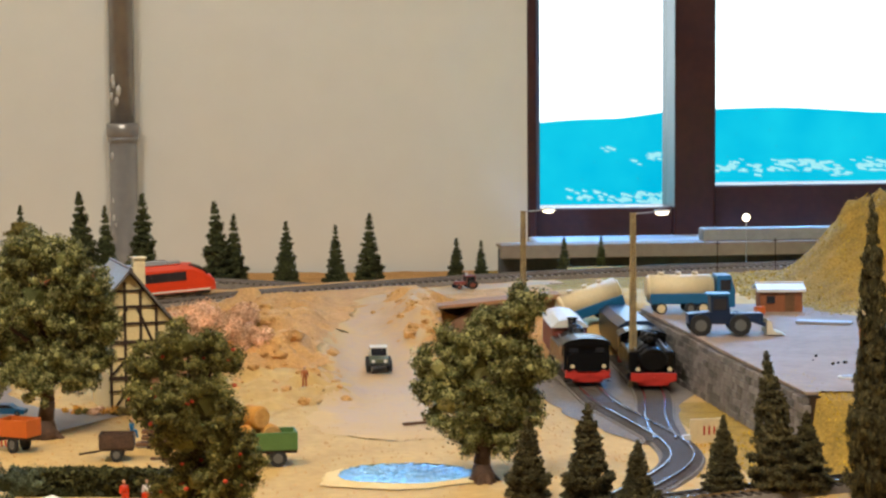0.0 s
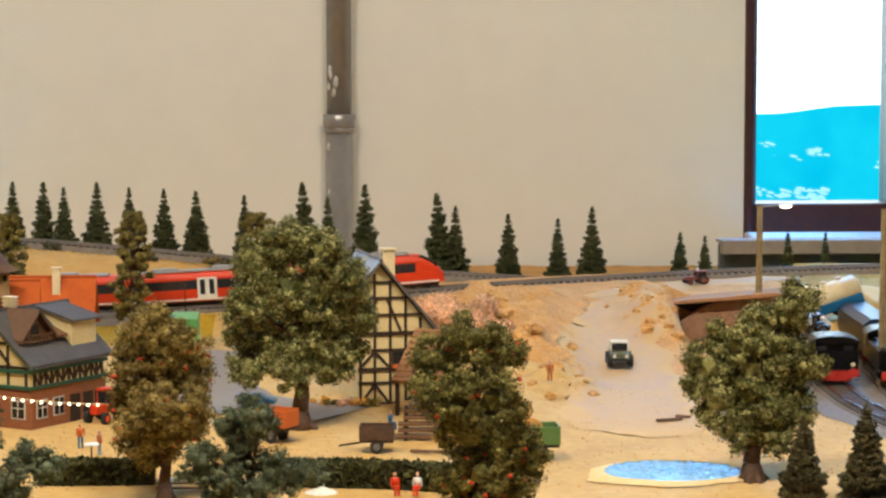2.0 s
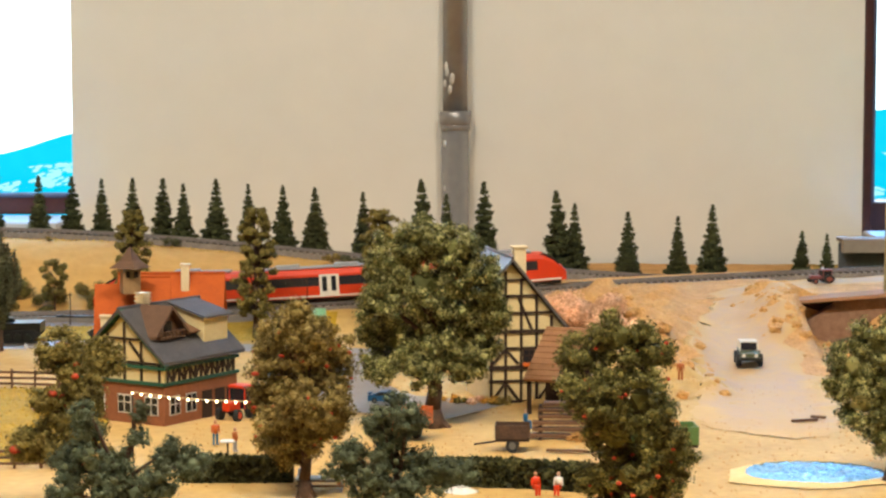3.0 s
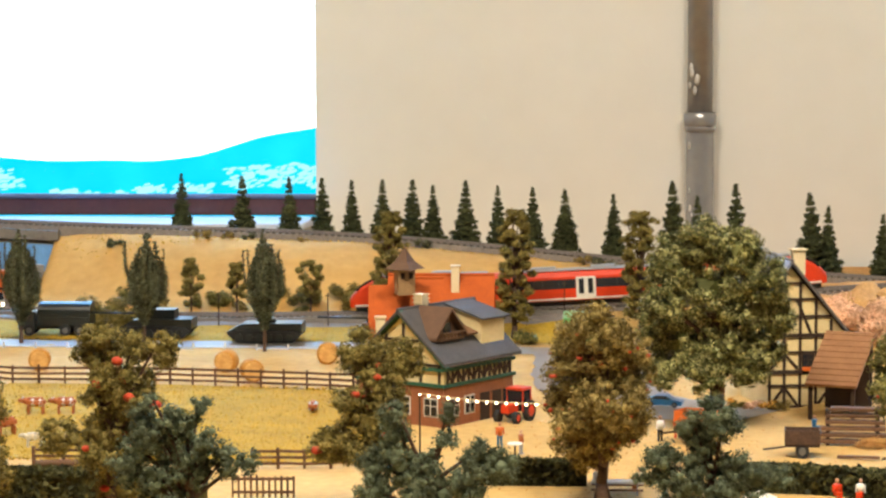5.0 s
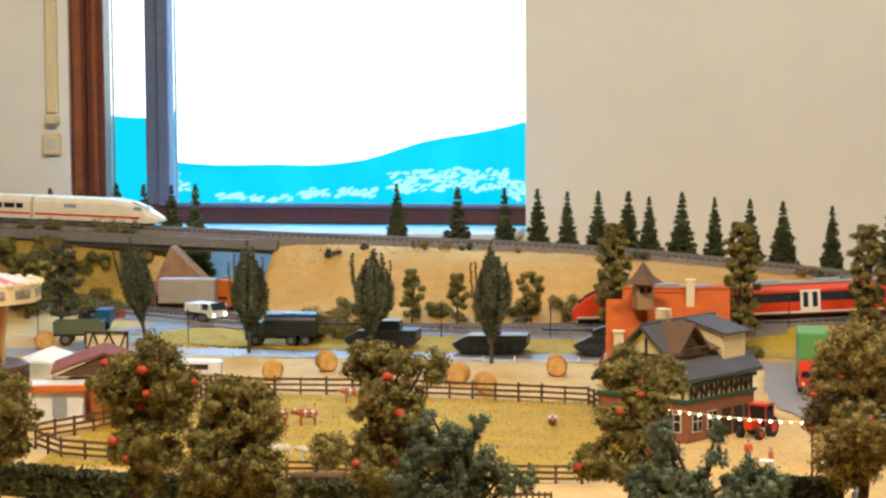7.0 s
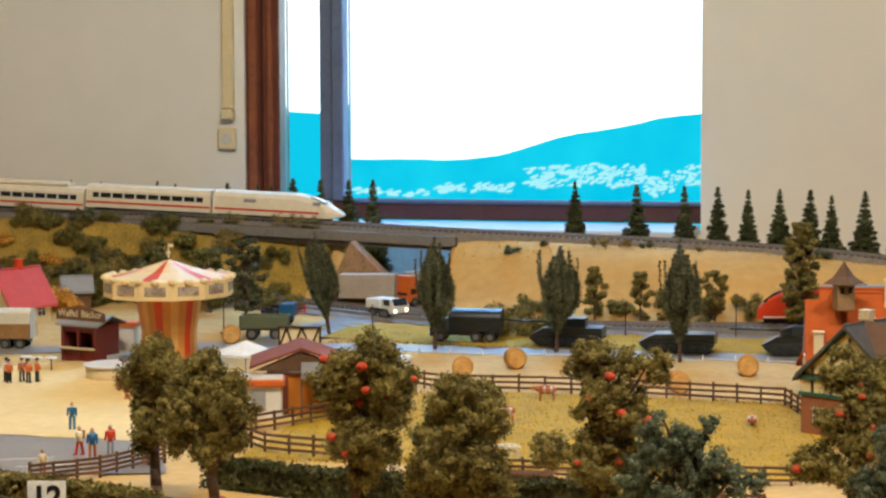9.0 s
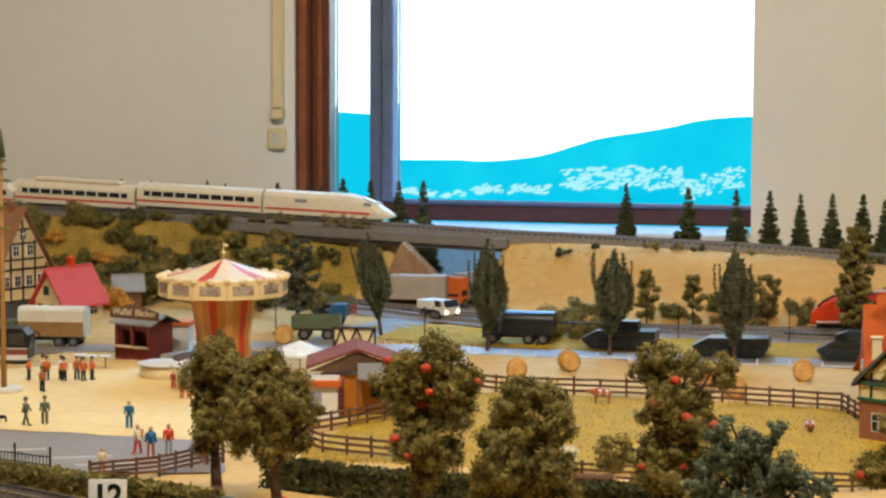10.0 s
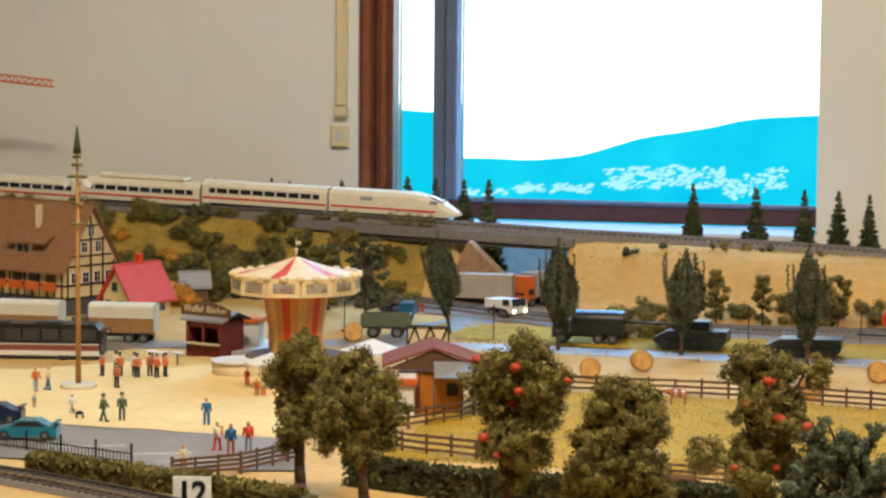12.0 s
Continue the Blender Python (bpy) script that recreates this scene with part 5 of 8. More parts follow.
def steam_engine(at, rz, bunker=False):
    """A tank engine seen from its smokebox, or with bunker from its cab end."""
    ob = thing("steam_locomotive", ("black tank locomotive standing cab end foremost in the cutting" if bunker else "black tank locomotive with red buffer beam in the cutting"), "locomotive", at, rz, "steam locomotives side by side")
    K, R = T["engine"], T["wheelred"]
    turn = -1 if bunker else 1

    def yy(y):
        return y if turn > 0 else 0.112 - y
    bm = B()
    cyl(bm, (0, yy(-0.004), 0.026), (0, yy(0.085), 0.026), 0.0115, seg=18)
    boiler = part("boiler", bm, K, ob, "black cylindrical boiler")
    bm = B()
    cyl(bm, (0, yy(-0.0065), 0.026), (0, yy(-0.004), 0.026), 0.0100 if turn > 0 else 0.0115, 0.0115 if turn > 0 else 0.0100, 18)
    cyl(bm, (0, yy(-0.0075), 0.026), (0, yy(-0.0060), 0.026), 0.0014, seg=8)
    box(bm, (0, yy(-0.0072), 0.026), (0.017, 0.0008, 0.0012))
    part("smokebox_door", bm, K, boiler)
    for k in range(4):
        bm = B()
        cyl(bm, (0, yy(0.012 + 0.020 * k), 0.026), (0, yy(0.0135 + 0.020 * k), 0.026), 0.0118, seg=18)
        part("boiler_band", bm, T["frame"], boiler)
    for y, r, h in ((0.008, 0.0032, 0.013), (0.030, 0.005, 0.007), (0.052, 0.0045, 0.007)):
        bm = B()
        cyl(bm, (0, yy(y), 0.036), (0, yy(y), 0.036 + h), r, r * 1.15, 12)
        if h > 0.01:
            cyl(bm, (0, yy(y), 0.0345 + h), (0, yy(y), 0.036 + h), r * 1.45, seg=12)
        else:
            ball(bm, (0, yy(y), 0.036 + h), r * 1.05, 2, 0, (1, 1, 0.5))
        part("chimney" if h > 0.01 else "dome", bm, K, ob)
    bm = B()
    prism(bm, [(-0.0185, 0.013), (0.0185, 0.013), (0.0185, 0.036), (-0.0185, 0.036)], yy(0.082), yy(0.112))
    cab = part("cab", bm, K, ob, "black driver's cab", 0.0006)
    bm = B()
    arch = [(0.0200 * math.cos(math.pi * k / 8), 0.0360 + 0.0070 * math.sin(math.pi * k / 8)) for k in range(9)]
    prism(bm, arch, yy(0.080), yy(0.115))
    part("cab_roof", bm, K, cab, "curved cab roof", 0.0004)
    for s in (-1, 1):
        for y in (0.0815, 0.1125):
            bm = B()
            box(bm, (s * 0.0105, yy(y), 0.0310), (0.0070, 0.0010, 0.0055))
            part("cab_window", bm, T["dark"], cab)
        bm = B()
        box(bm, (s * 0.0186, yy(0.097), 0.0295), (0.0010, 0.014, 0.008))
        part("side_window", bm, T["dark"], cab)
        bm = B()
        box(bm, (s * 0.0145, yy(0.045), 0.0225), (0.0080, 0.075, 0.0185))
        part("side_tank", bm, K, ob, "black side water tank", 0.0012)
        bm = B()
        cyl(bm, (s * 0.0122, yy(0.010), 0.0335), (s * 0.0122, yy(0.080), 0.0335), 0.0004, seg=5)
        part("handrail", bm, T["grey"], ob, "thin handrail")
        for y0 in (-0.009, 0.121):
            bm = B()
            d = -0.005 if y0 < 0 else 0.005
            cyl(bm, (s * 0.012, yy(y0), 0.0105), (s * 0.012, yy(y0 + d * 0.8), 0.0105), 0.0018, seg=10)
            cyl(bm, (s * 0.012, yy(y0 + d * 0.8), 0.0105), (s * 0.012, yy(y0 + d), 0.0105), 0.0042, seg=14)
            part("buffer", bm, R, ob, "red buffer")
            bm = B()
            cyl(bm, (s * 0.0125, yy(y0 + d * 0.3), 0.0178), (s * 0.0125, yy(y0 - d * 0.2), 0.0178), 0.0018, seg=10)
            part("lamp", bm, T["cream"], ob, "small front lamp")
        bm = B()
        cyl(bm, (s * 0.0155, yy(0.002), 0.0095), (s * 0.0155, yy(0.018), 0.0095), 0.0046, seg=12)
        part("cylinder", bm, K, ob)
        for y in (0.030, 0.048, 0.066):
            bm = B()
            cyl(bm, (s * 0.0085, yy(y), 0.0085), (s * 0.0108, yy(y), 0.0085), 0.0078, seg=16)
            part("wheel", bm, R, ob, "red driving wheel")
        bm = B()
        box(bm, (s * 0.0122, yy(0.042), 0.0085), (0.0012, 0.052, 0.0018))
        part("coupling_rod", bm, T["zinc"], ob)
        bm = B()
        for k in range(3):
            box(bm, (s * 0.0165, yy(0.118), 0.0035 + 0.0030 * k), (0.004, 0.004, 0.0007))
        part("step", bm, K, ob)
    if bunker:
        bm = B()
        prism(bm, [(-0.0165, 0.013), (0.0165, 0.013), (0.0165, 0.0275), (0.0140, 0.0300), (-0.0140, 0.0300), (-0.0165, 0.0275)], yy(0.112), yy(0.122))
        part("coal_bunker", bm, K, ob, "black coal bunker", 0.0006)
    for y in (-0.0078, 0.1195):
        bm = B()
        box(bm, (0, yy(y), 0.0105), (0.036, 0.0026, 0.0075))
        box(bm, (0, yy(y), 0.0050), (0.024, 0.0020, 0.0050))
        cyl(bm, (0, yy(y) - 0.003, 0.010), (0, yy(y) + 0.003, 0.010), 0.0012, seg=6)
        part("buffer_beam", bm, R, ob, "red buffer beam", 0.0005)
    bm = B()
    box(bm, (0, yy(0.056), 0.0135), (0.036, 0.126, 0.0022))
    part("running_plate", bm, K, ob, "", 0.0004)
    return ob


steam_engine((0.593, 1.945, 0.0056), -2, True).scale = (1.10, 1.0, 0.95)
steam_engine((0.646, 1.915, 0.0058), -5).scale = (1.10, 1.0, 0.95)
wg = thing("goods_wagon", "old goods wagon with a pale bluish roof", "wagon", (0.598, 2.105, 0.0056), -3)
bm = B()
box(bm, (0, 0, 0.024), (0.032, 0.10, 0.026))
part("body", bm, T["maroon"], wg, "brown boarded body", 0.001)
bm = B()
prism(bm, [(-0.018, 0.037), (-0.010, 0.043), (0.0, 0.0445), (0.010, 0.043), (0.018, 0.037)], -0.053, 0.053)
part("roof", bm, T["white"], wg, "pale domed roof")
bm = B()
box(bm, (0, 0, 0.009), (0.026, 0.096, 0.005))
part("underframe", bm, T["frame"], wg)
wg = thing("goods_wagon", "dark covered wagon behind the engines", "wagon", (0.660, 2.12, 0.0058), -2)
bm = B()
box(bm, (0, 0, 0.024), (0.034, 0.14, 0.026))
part("body", bm, T["black"], wg, "", 0.001)
bm = B()
prism(bm, [(-0.018, 0.037), (-0.010, 0.042), (0.010, 0.042), (0.018, 0.037)], -0.072, 0.072)
part("roof", bm, T["navy"], wg, "dark blue-grey roof")

# ---- road vehicles and machines ----


def lorry(name, label, at, rz, cab, load, L=0.075, H=0.026, tarp=True, group="lorries", cabh=0.024):
    """Cab at the -x end, load behind it."""
    ob = thing(name, label, "truck", at, rz, group)
    w = 0.027
    bm = B()
    prism(bm, [(-L / 2, 0.006), (-L / 2, 0.014), (-L / 2 + 0.003, cabh), (-L / 2 + 0.017, cabh), (-L / 2 + 0.017, 0.006)], -w / 2 * 0.95, w / 2 * 0.95)
    c = part("cab", bm, cab, ob, "", 0.001)
    bm = B()
    prism(bm, [(-L / 2 - 0.0004, 0.0145), (-L / 2 + 0.0020, 0.0222), (-L / 2 + 0.0030, 0.0222), (-L / 2 + 0.001, 0.0145)], -w / 2 * 0.8, w / 2 * 0.8)
    part("windscreen", bm, T["dark"], c)
    for s in (-1, 1):
        bm = B()
        box(bm, (-L / 2 + 0.0095, s * w * 0.478, 0.0182), (0.009, 0.0012, 0.0065))
        part("side_window", bm, T["dark"], c)
        bm = B()
        cyl(bm, (-L / 2 - 0.001, s * 0.009, 0.009), (-L / 2 + 0.001, s * 0.009, 0.009), 0.0016, seg=8)
        part("headlight", bm, LAMP if "lit headlights" in label else T["white"], c)
    bm = B()
    h0 = 0.011
    if tarp:
        rise = 0.011 if load is T["army"] else 0.004
        arch = [(-w / 2 * math.cos(math.pi * k / 10), h0 + H - rise + rise * math.sin(math.pi * k / 10)) for k in range(11)]
        prism(bm, [(w / 2, h0), (-w / 2, h0)] + arch, -L / 2 + 0.020, L / 2, "x")
    else:
        box(bm, (0.010, 0, h0 + H / 2), (L - 0.020, w, H))
    part("load_body", bm, load, ob, "", 0.0008)
    if tarp:
        for s in (-1, 1):
            bm = B()
            hb = 0.008 if load is T["army"] else H * 0.5
            box(bm, (0.010, s * w * 0.502, h0 + hb / 2), (L - 0.020, 0.0012, hb))
            part("side_board", bm, T["army"] if load is T["army"] else T["ochre"], ob, "side boards")
    bm = B()
    box(bm, (0, 0, 0.0085), (L - 0.006, 0.014, 0.004))
    part("chassis", bm, T["frame"], ob)
    wheelset(ob, (-L / 2 + 0.011, L / 2 - 0.026, L / 2 - 0.011), 0.0115, 0.0056, T["tyre"], 0.004)
    return ob


lorry("army_truck", "dark green military truck with canvas cover on the verge", (-0.517, 2.302, 0.0012), 2, T["army"], T["army"], 0.074, 0.023, True, "military vehicles", 0.024)


def tracked(at, rz, turret, L=0.076, label="dark green tracked military vehicle parked on the verge"):
    ob = thing("armoured_vehicle", label, "tank", at, rz, "military vehicles")
    w = 0.032
    bm = B()
    prism(bm, [(-L / 2, 0.010), (-L / 2 + 0.016, 0.0185), (L / 2, 0.0195), (L / 2, 0.010), (L / 2 - 0.006, 0.006), (-L / 2 + 0.008, 0.006)], -w * 0.5, w * 0.5)
    part("hull", bm, T["army"], ob, "", 0.0008)
    for s in (-1, 1):
        bm = B()
        prism(bm, [(-L / 2 + 0.002, 0.0085), (-L / 2 + 0.010, 0.0125), (L / 2 - 0.006, 0.0125), (L / 2, 0.0085), (L / 2 - 0.008, 0.0008), (-L / 2 + 0.012, 0.0008)], s * w * 0.5 - 0.004, s * w * 0.5 + 0.004)
        t = part("track", bm, T["tyre"], ob, "black track", 0.0005)
        for k in range(6):
            bm = B()
            x = -L / 2 + 0.014 + (L - 0.026) * k / 5
            cyl(bm, (x, s * (w * 0.5 + 0.0035), 0.0052), (x, s * (w * 0.5 + 0.0050), 0.0052), 0.0042, seg=10)
            part("road_wheel", bm, T["army"], t)
    if turret:
        bm = B()
        loft(bm, [(-0.020, [(-0.006, 0.0195), (0.006, 0.0195), (0.006, 0.024), (-0.006, 0.024)]), (-0.008, [(-0.012, 0.0195), (0.012, 0.0195), (0.010, 0.0285), (-0.010, 0.0285)]), (0.020, [(-0.012, 0.0195), (0.012, 0.0195), (0.010, 0.0285), (-0.010, 0.0285)])])
        part("turret", bm, T["army"], ob, "", 0.0006)
        bm = B()
        cyl(bm, (-0.018, 0, 0.0235), (-0.070, 0, 0.0240), 0.0011, seg=8)
        part("gun_barrel", bm, T["army"], ob)
    else:
        bm = B()
        cyl(bm, (0.002, 0, 0.0190), (0.002, 0, 0.0235), 0.009, 0.007, 14)
        part("cupola", bm, T["army"], ob)
    return ob


tracked((-0.410, 2.290, 0.0012), 0, True)
tracked((-0.294, 2.262, 0.0012), 1, False)
tracked((-0.172, 2.262, 0.0012), 0, True)

# Lorry with orange cab, cream trailer and white van in the underpass
lorry("semi_trailer", "cream box trailer waiting at the underpass", (-0.700, 2.565, 0.003), 4, T["maroon"], mat("dusty_canvas", (0.42, 0.34, 0.26), 0.8), 0.086, 0.028, False, "", 0.02)
lorry("lorry", "orange lorry coming out of the underpass", (-0.640, 2.60, 0.003), 62, T["orange"], T["grey"], 0.06, 0.028, False, "", 0.036)
lorry("delivery_van", "small white van with lit headlights", (-0.645, 2.475, 0.003), 150, T["white"], T["white"], 0.042, 0.010, False, "", 0.021)
lorry("tarpaulin_truck", "cream tarpaulin truck beside the festival square", (-0.985, 2.165, 0.0), 8, T["olive"], T["canvas"], 0.088, 0.030, True, "", 0.026)
lorry("tarpaulin_truck", "cream-topped truck behind the coach", (-1.085, 2.16, 0.0), 6, T["grey"], T["canvas"], 0.085, 0.030, True, "", 0.026)
lorry("red_truck", "red truck with a bright green loader body on the lane", (0.024, 2.045, 0.003), 92, T["red"], T["green"], 0.078, 0.040, False, "", 0.028)
lorry("delivery_van", "small dark blue van beside the railway", (-0.748, 2.40, 0.0), 4, T["navy"], T["blue"], 0.036, 0.014, False, "", 0.018)

bus = thing("coach_bus", "black and maroon touring coach with white skirt", "bus", (-1.012, 2.03, 0.0), 12)
L = 0.135
bm = B()
prism(bm, [(-L / 2, 0.005), (-L / 2 + 0.001, 0.026), (-L / 2 + 0.004, 0.0345), (L / 2 - 0.006, 0.0345), (L / 2 - 0.001, 0.028), (L / 2, 0.018), (L / 2, 0.005)], -0.0145, 0.0145)
part("body", bm, T["black"], bus, "glossy black upper body", 0.0012)
for s in (-1, 1):
    for z, h, m, l in ((0.0068, 0.0045, "white", "white skirt panel"), (0.0118, 0.0050, "maroon", "maroon waist band"), (0.0152, 0.0010, "white", "thin white line")):
        bm = B()
        box(bm, (0, s * 0.0146, z), (L - 0.003, 0.001, h))
        part("side_panel", bm, T[m], bus, l)
    for k in range(7):
        bm = B()
        box(bm, (-L / 2 + 0.012 + k * 0.0185, s * 0.0147, 0.0245), (0.0168, 0.001, 0.0115))
        part("window", bm, T["dark"], bus, "tinted window", 0.0004)
    bm = B()
    cyl(bm, (L / 2 - 0.001, s * 0.0135, 0.028), (L / 2 + 0.004, s * 0.0165, 0.027), 0.0007, seg=5)
    box(bm, (L / 2 + 0.004, s * 0.0165, 0.0245), (0.0012, 0.003, 0.005))
    part("wing_mirror", bm, T["black"], bus)
for x in (-0.035, 0.015):
    bm = B()
    box(bm, (x, 0, 0.0353), (0.024, 0.016, 0.002))
    part("roof_unit", bm, T["frame"], bus, "dark roof air unit", 0.0006)
bm = B()
box(bm, (L / 2 + 0.0002, 0, 0.0225), (0.001, 0.025, 0.012))
part("windscreen", bm, T["dark"], bus, "", 0.0003)
wheelset(bus, (-L / 2 + 0.022, L / 2 - 0.036), 0.0125, 0.0056, T["tyre"], 0.004)


def car(at, rz, material, label):
    ob = thing("car", label, "car", at, rz, "parked cars")
    bm = B()
    prism(bm, [(-0.024, 0.003), (-0.025, 0.008), (-0.012, 0.0105), (-0.004, 0.0155), (0.010, 0.0155), (0.019, 0.0110), (0.025, 0.0105), (0.025, 0.003)], -0.0095, 0.0095)
    part("body", bm, material, ob, "", 0.0012)
    for s in (-1, 1):
        bm = B()
        prism(bm, [(-0.010, 0.0108), (-0.0035, 0.0146), (0.0095, 0.0146), (0.0165, 0.0108)], s * 0.0094 - 0.0004, s * 0.0094 + 0.0004)
        part("side_window", bm, T["dark"], ob)
    bm = B()
    box(bm, (0.024, 0, 0.0135), (0.004, 0.018, 0.001))
    for s in (-1, 1):
        box(bm, (0.0235, s * 0.006, 0.012), (0.002, 0.001, 0.003))
    part("rear_spoiler", bm, material, ob)
    wheelset(ob, (-0.015, 0.016), 0.0085, 0.0038, T["tyre"], 0.003)
    return ob


car((-0.822, 1.598, 0.0015), 14, T["teal"], "metallic teal sports car with rear spoiler")
car((0.099, 1.856, 0.003), 170, T["blue"], "small blue car parked on the lane by the oak").scale = (0.62, 0.62, 0.62)
car((-0.880, 1.66, 0.0015), 14, T["navy"], "dark blue parked car")


def jeep(at, rz, label, s=1.0):
    ob = thing("jeep", label, "jeep", at, rz)
    bm = B()
    prism(bm, [(-0.018, 0.006), (-0.018, 0.0125), (-0.005, 0.0135), (0.018, 0.0135), (0.018, 0.006)], -0.0085, 0.0085)
    part("body", bm, T["olive"], ob, "", 0.0008)
    bm = B()
    prism(bm, [(-0.005, 0.0135), (-0.0025, 0.0215), (0.016, 0.0215), (0.0175, 0.0135)], -0.008, 0.008)
    part("canvas_top", bm, T["canvas"], ob, "pale canvas top", 0.0008)
    bm = B()
    prism(bm, [(-0.0056, 0.0142), (-0.0034, 0.0205), (-0.0026, 0.0205), (-0.0046, 0.0142)], -0.007, 0.007)
    part("windscreen", bm, T["dark"], ob)
    bm = B()
    box(bm, (-0.019, 0, 0.0075), (0.0015, 0.019, 0.003))
    part("bumper", bm, T["army"], ob)
    for y in (-0.0055, 0.0055):
        bm = B()
        cyl(bm, (-0.0188, y, 0.0105), (-0.0176, y, 0.0105), 0.0017, seg=10)
        part("headlight", bm, T["white"], ob)
    wheelset(ob, (-0.012, 0.011), 0.0095, 0.0058, T["tyre"], 0.0042)
    return ob


jeep((0.418, 2.055, land(0.418, 2.055) + 0.001), 88, "olive green jeep with pale top on the quarry track")


def tractor(at, rz, material, label):
    ob = thing("tractor", label, "tractor", at, rz)
    bm = B()
    box(bm, (-0.012, 0, 0.014), (0.022, 0.011, 0.009))
    part("bonnet", bm, material, ob, "", 0.001)
    bm = B()
    prism(bm, [(0.0, 0.010), (-0.001, 0.030), (0.016, 0.031), (0.017, 0.010)], -0.0105, 0.0105)
    part("cab", bm, T["dark"], ob, "dark glazed cab", 0.0006)
    bm = B()
    box(bm, (0.0075, 0, 0.0320), (0.021, 0.023, 0.0026))
    part("cab_roof", bm, material, ob, "", 0.0008)
    for s in (-1, 1):
        for x in (-0.0005, 0.0165):
            bm = B()
            cyl(bm, (x, s * 0.0108, 0.010), (x, s * 0.0108, 0.031), 0.0008, seg=5)
            part("cab_post", bm, material, ob)
        for x, r in ((-0.017, 0.006), (0.010, 0.0105)):
            bm = B()
            cyl(bm, (x, s * 0.0125 - 0.003, r), (x, s * 0.0125 + 0.003, r), r, seg=16)
            cyl(bm, (x, s * 0.0158 - 0.0003, r), (x, s * 0.0158 + 0.0003, r), r * 0.55, seg=12, mi=1)
            part("wheel", bm, [T["tyre"], material], ob)
    return ob


tractor((-0.018, 1.795, 0.0), 60, T["red"], "bright red tractor with cab beside the inn").scale = (0.68, 0.68, 0.80)
tractor((0.534, 2.375, land(0.534, 2.375) + 0.001), 10, T["maroon"], "small dark red tractor on the bridge road").scale = (0.55, 0.6, 0.42)

# Wheel loader on the yard
wl = thing("wheel_loader", "dark blue wheel loader on the concrete yard", "loader", (0.7045, 1.922, 0.050), -4)
bm = B()
prism(bm, [(-0.032, 0.012), (-0.033, 0.023), (-0.008, 0.025), (-0.006, 0.012)], -0.010, 0.010)
part("engine_cover", bm, T["navy"], wl, "", 0.001)
bm = B()
prism(bm, [(-0.008, 0.012), (-0.009, 0.042), (0.010, 0.042), (0.012, 0.024), (0.012, 0.012)], -0.010, 0.010)
cb = part("cab", bm, T["navy"], wl, "dark blue cab", 0.0008)
for s in (-1, 1):
    bm = B()
    box(bm, (0.001, s * 0.0101, 0.033), (0.014, 0.001, 0.012))
    part("cab_window", bm, T["dark"], cb)
bm = B()
box(bm, (0.0, 0, 0.0435), (0.024, 0.023, 0.002))
part("cab_roof", bm, T["blue"], cb)
bm = B()
box(bm, (0.030, 0, 0.018), (0.036, 0.012, 0.010))
part("front_frame", bm, T["navy"], wl, "", 0.001)
for s in (-1, 1):
    bm = B()
    cyl(bm, (0.018, s * 0.008, 0.022), (0.052, s * 0.008, 0.010), 0.0022, seg=6)
    part("lift_arm", bm, T["navy"], wl)
bm = B()
prism(bm, [(0.050, 0.001), (0.050, 0.018), (0.055, 0.014), (0.057, 0.005), (0.070, 0.001)], -0.017, 0.017)
part("bucket", bm, T["canvas"], wl, "pale worn bucket", 0.0005)
wheelset(wl, (-0.020, 0.022), 0.0135, 0.0115, T["tyre"], 0.008)
wl.scale = (0.82, 0.82, 0.82)


def tank_trailer(at, rz, ry, cab, label):
    """Cylindrical cream tank over a blue chassis."""
    ob = thing("tank_trailer", label, "tanker", group="cement tankers")
    ob.matrix_basis = pose(*at, 0, ry, rz)
    bm = B()
    cyl(bm, (-0.030, 0, 0.024), (0.028, 0, 0.024), 0.0125, seg=20)
    cyl(bm, (-0.033, 0, 0.024), (-0.030, 0, 0.024), 0.009, 0.0125, 20)
    cyl(bm, (0.028, 0, 0.024), (0.031, 0, 0.024), 0.0125, 0.009, 20)
    part("tank", bm, T["cream"], ob, "cream cylindrical tank")
    bm = B()
    box(bm, (0, 0, 0.0145), (0.060, 0.0265, 0.010))
    part("skirt", bm, T["blue"], ob, "blue skirt", 0.0008)
    for k in range(3):
        bm = B()
        cyl(bm, (-0.018 + k * 0.016, 0, 0.036), (-0.018 + k * 0.016, 0, 0.039), 0.003, seg=10)
        part("hatch", bm, T["cream"], ob)
    wheelset(ob, (-0.020, 0.008, 0.020), 0.0115, 0.0055, T["tyre"], 0.004)
    for x in (-0.020, 0.020):
        bm = B()
        cyl(bm, (x, -0.0140, 0.0055), (x, -0.0136, 0.0055), 0.0040, seg=12)
        part("hub_cap", bm, T["cream"], ob, "cream wheel disc")
    if cab:
        bm = B()
        prism(bm, [(0.033, 0.006), (0.033, 0.036), (0.046, 0.036), (0.050, 0.022), (0.050, 0.006)], -0.013, 0.013)
        c = part("cab", bm, T["blue"], ob, "blue lorry cab", 0.001)
        bm = B()
        box(bm, (0.041, -0.0131, 0.027), (0.010, 0.001, 0.010))
        part("side_window", bm, T["dark"], c)
    return ob


tank_trailer((0.645, 2.2, 0.030), 8, -17, False, "cream and blue tank trailer tilted on the slope")
tank_trailer((0.706, 2.09, 0.050), -2, 0, True, "cream and blue tank lorry behind the loader")


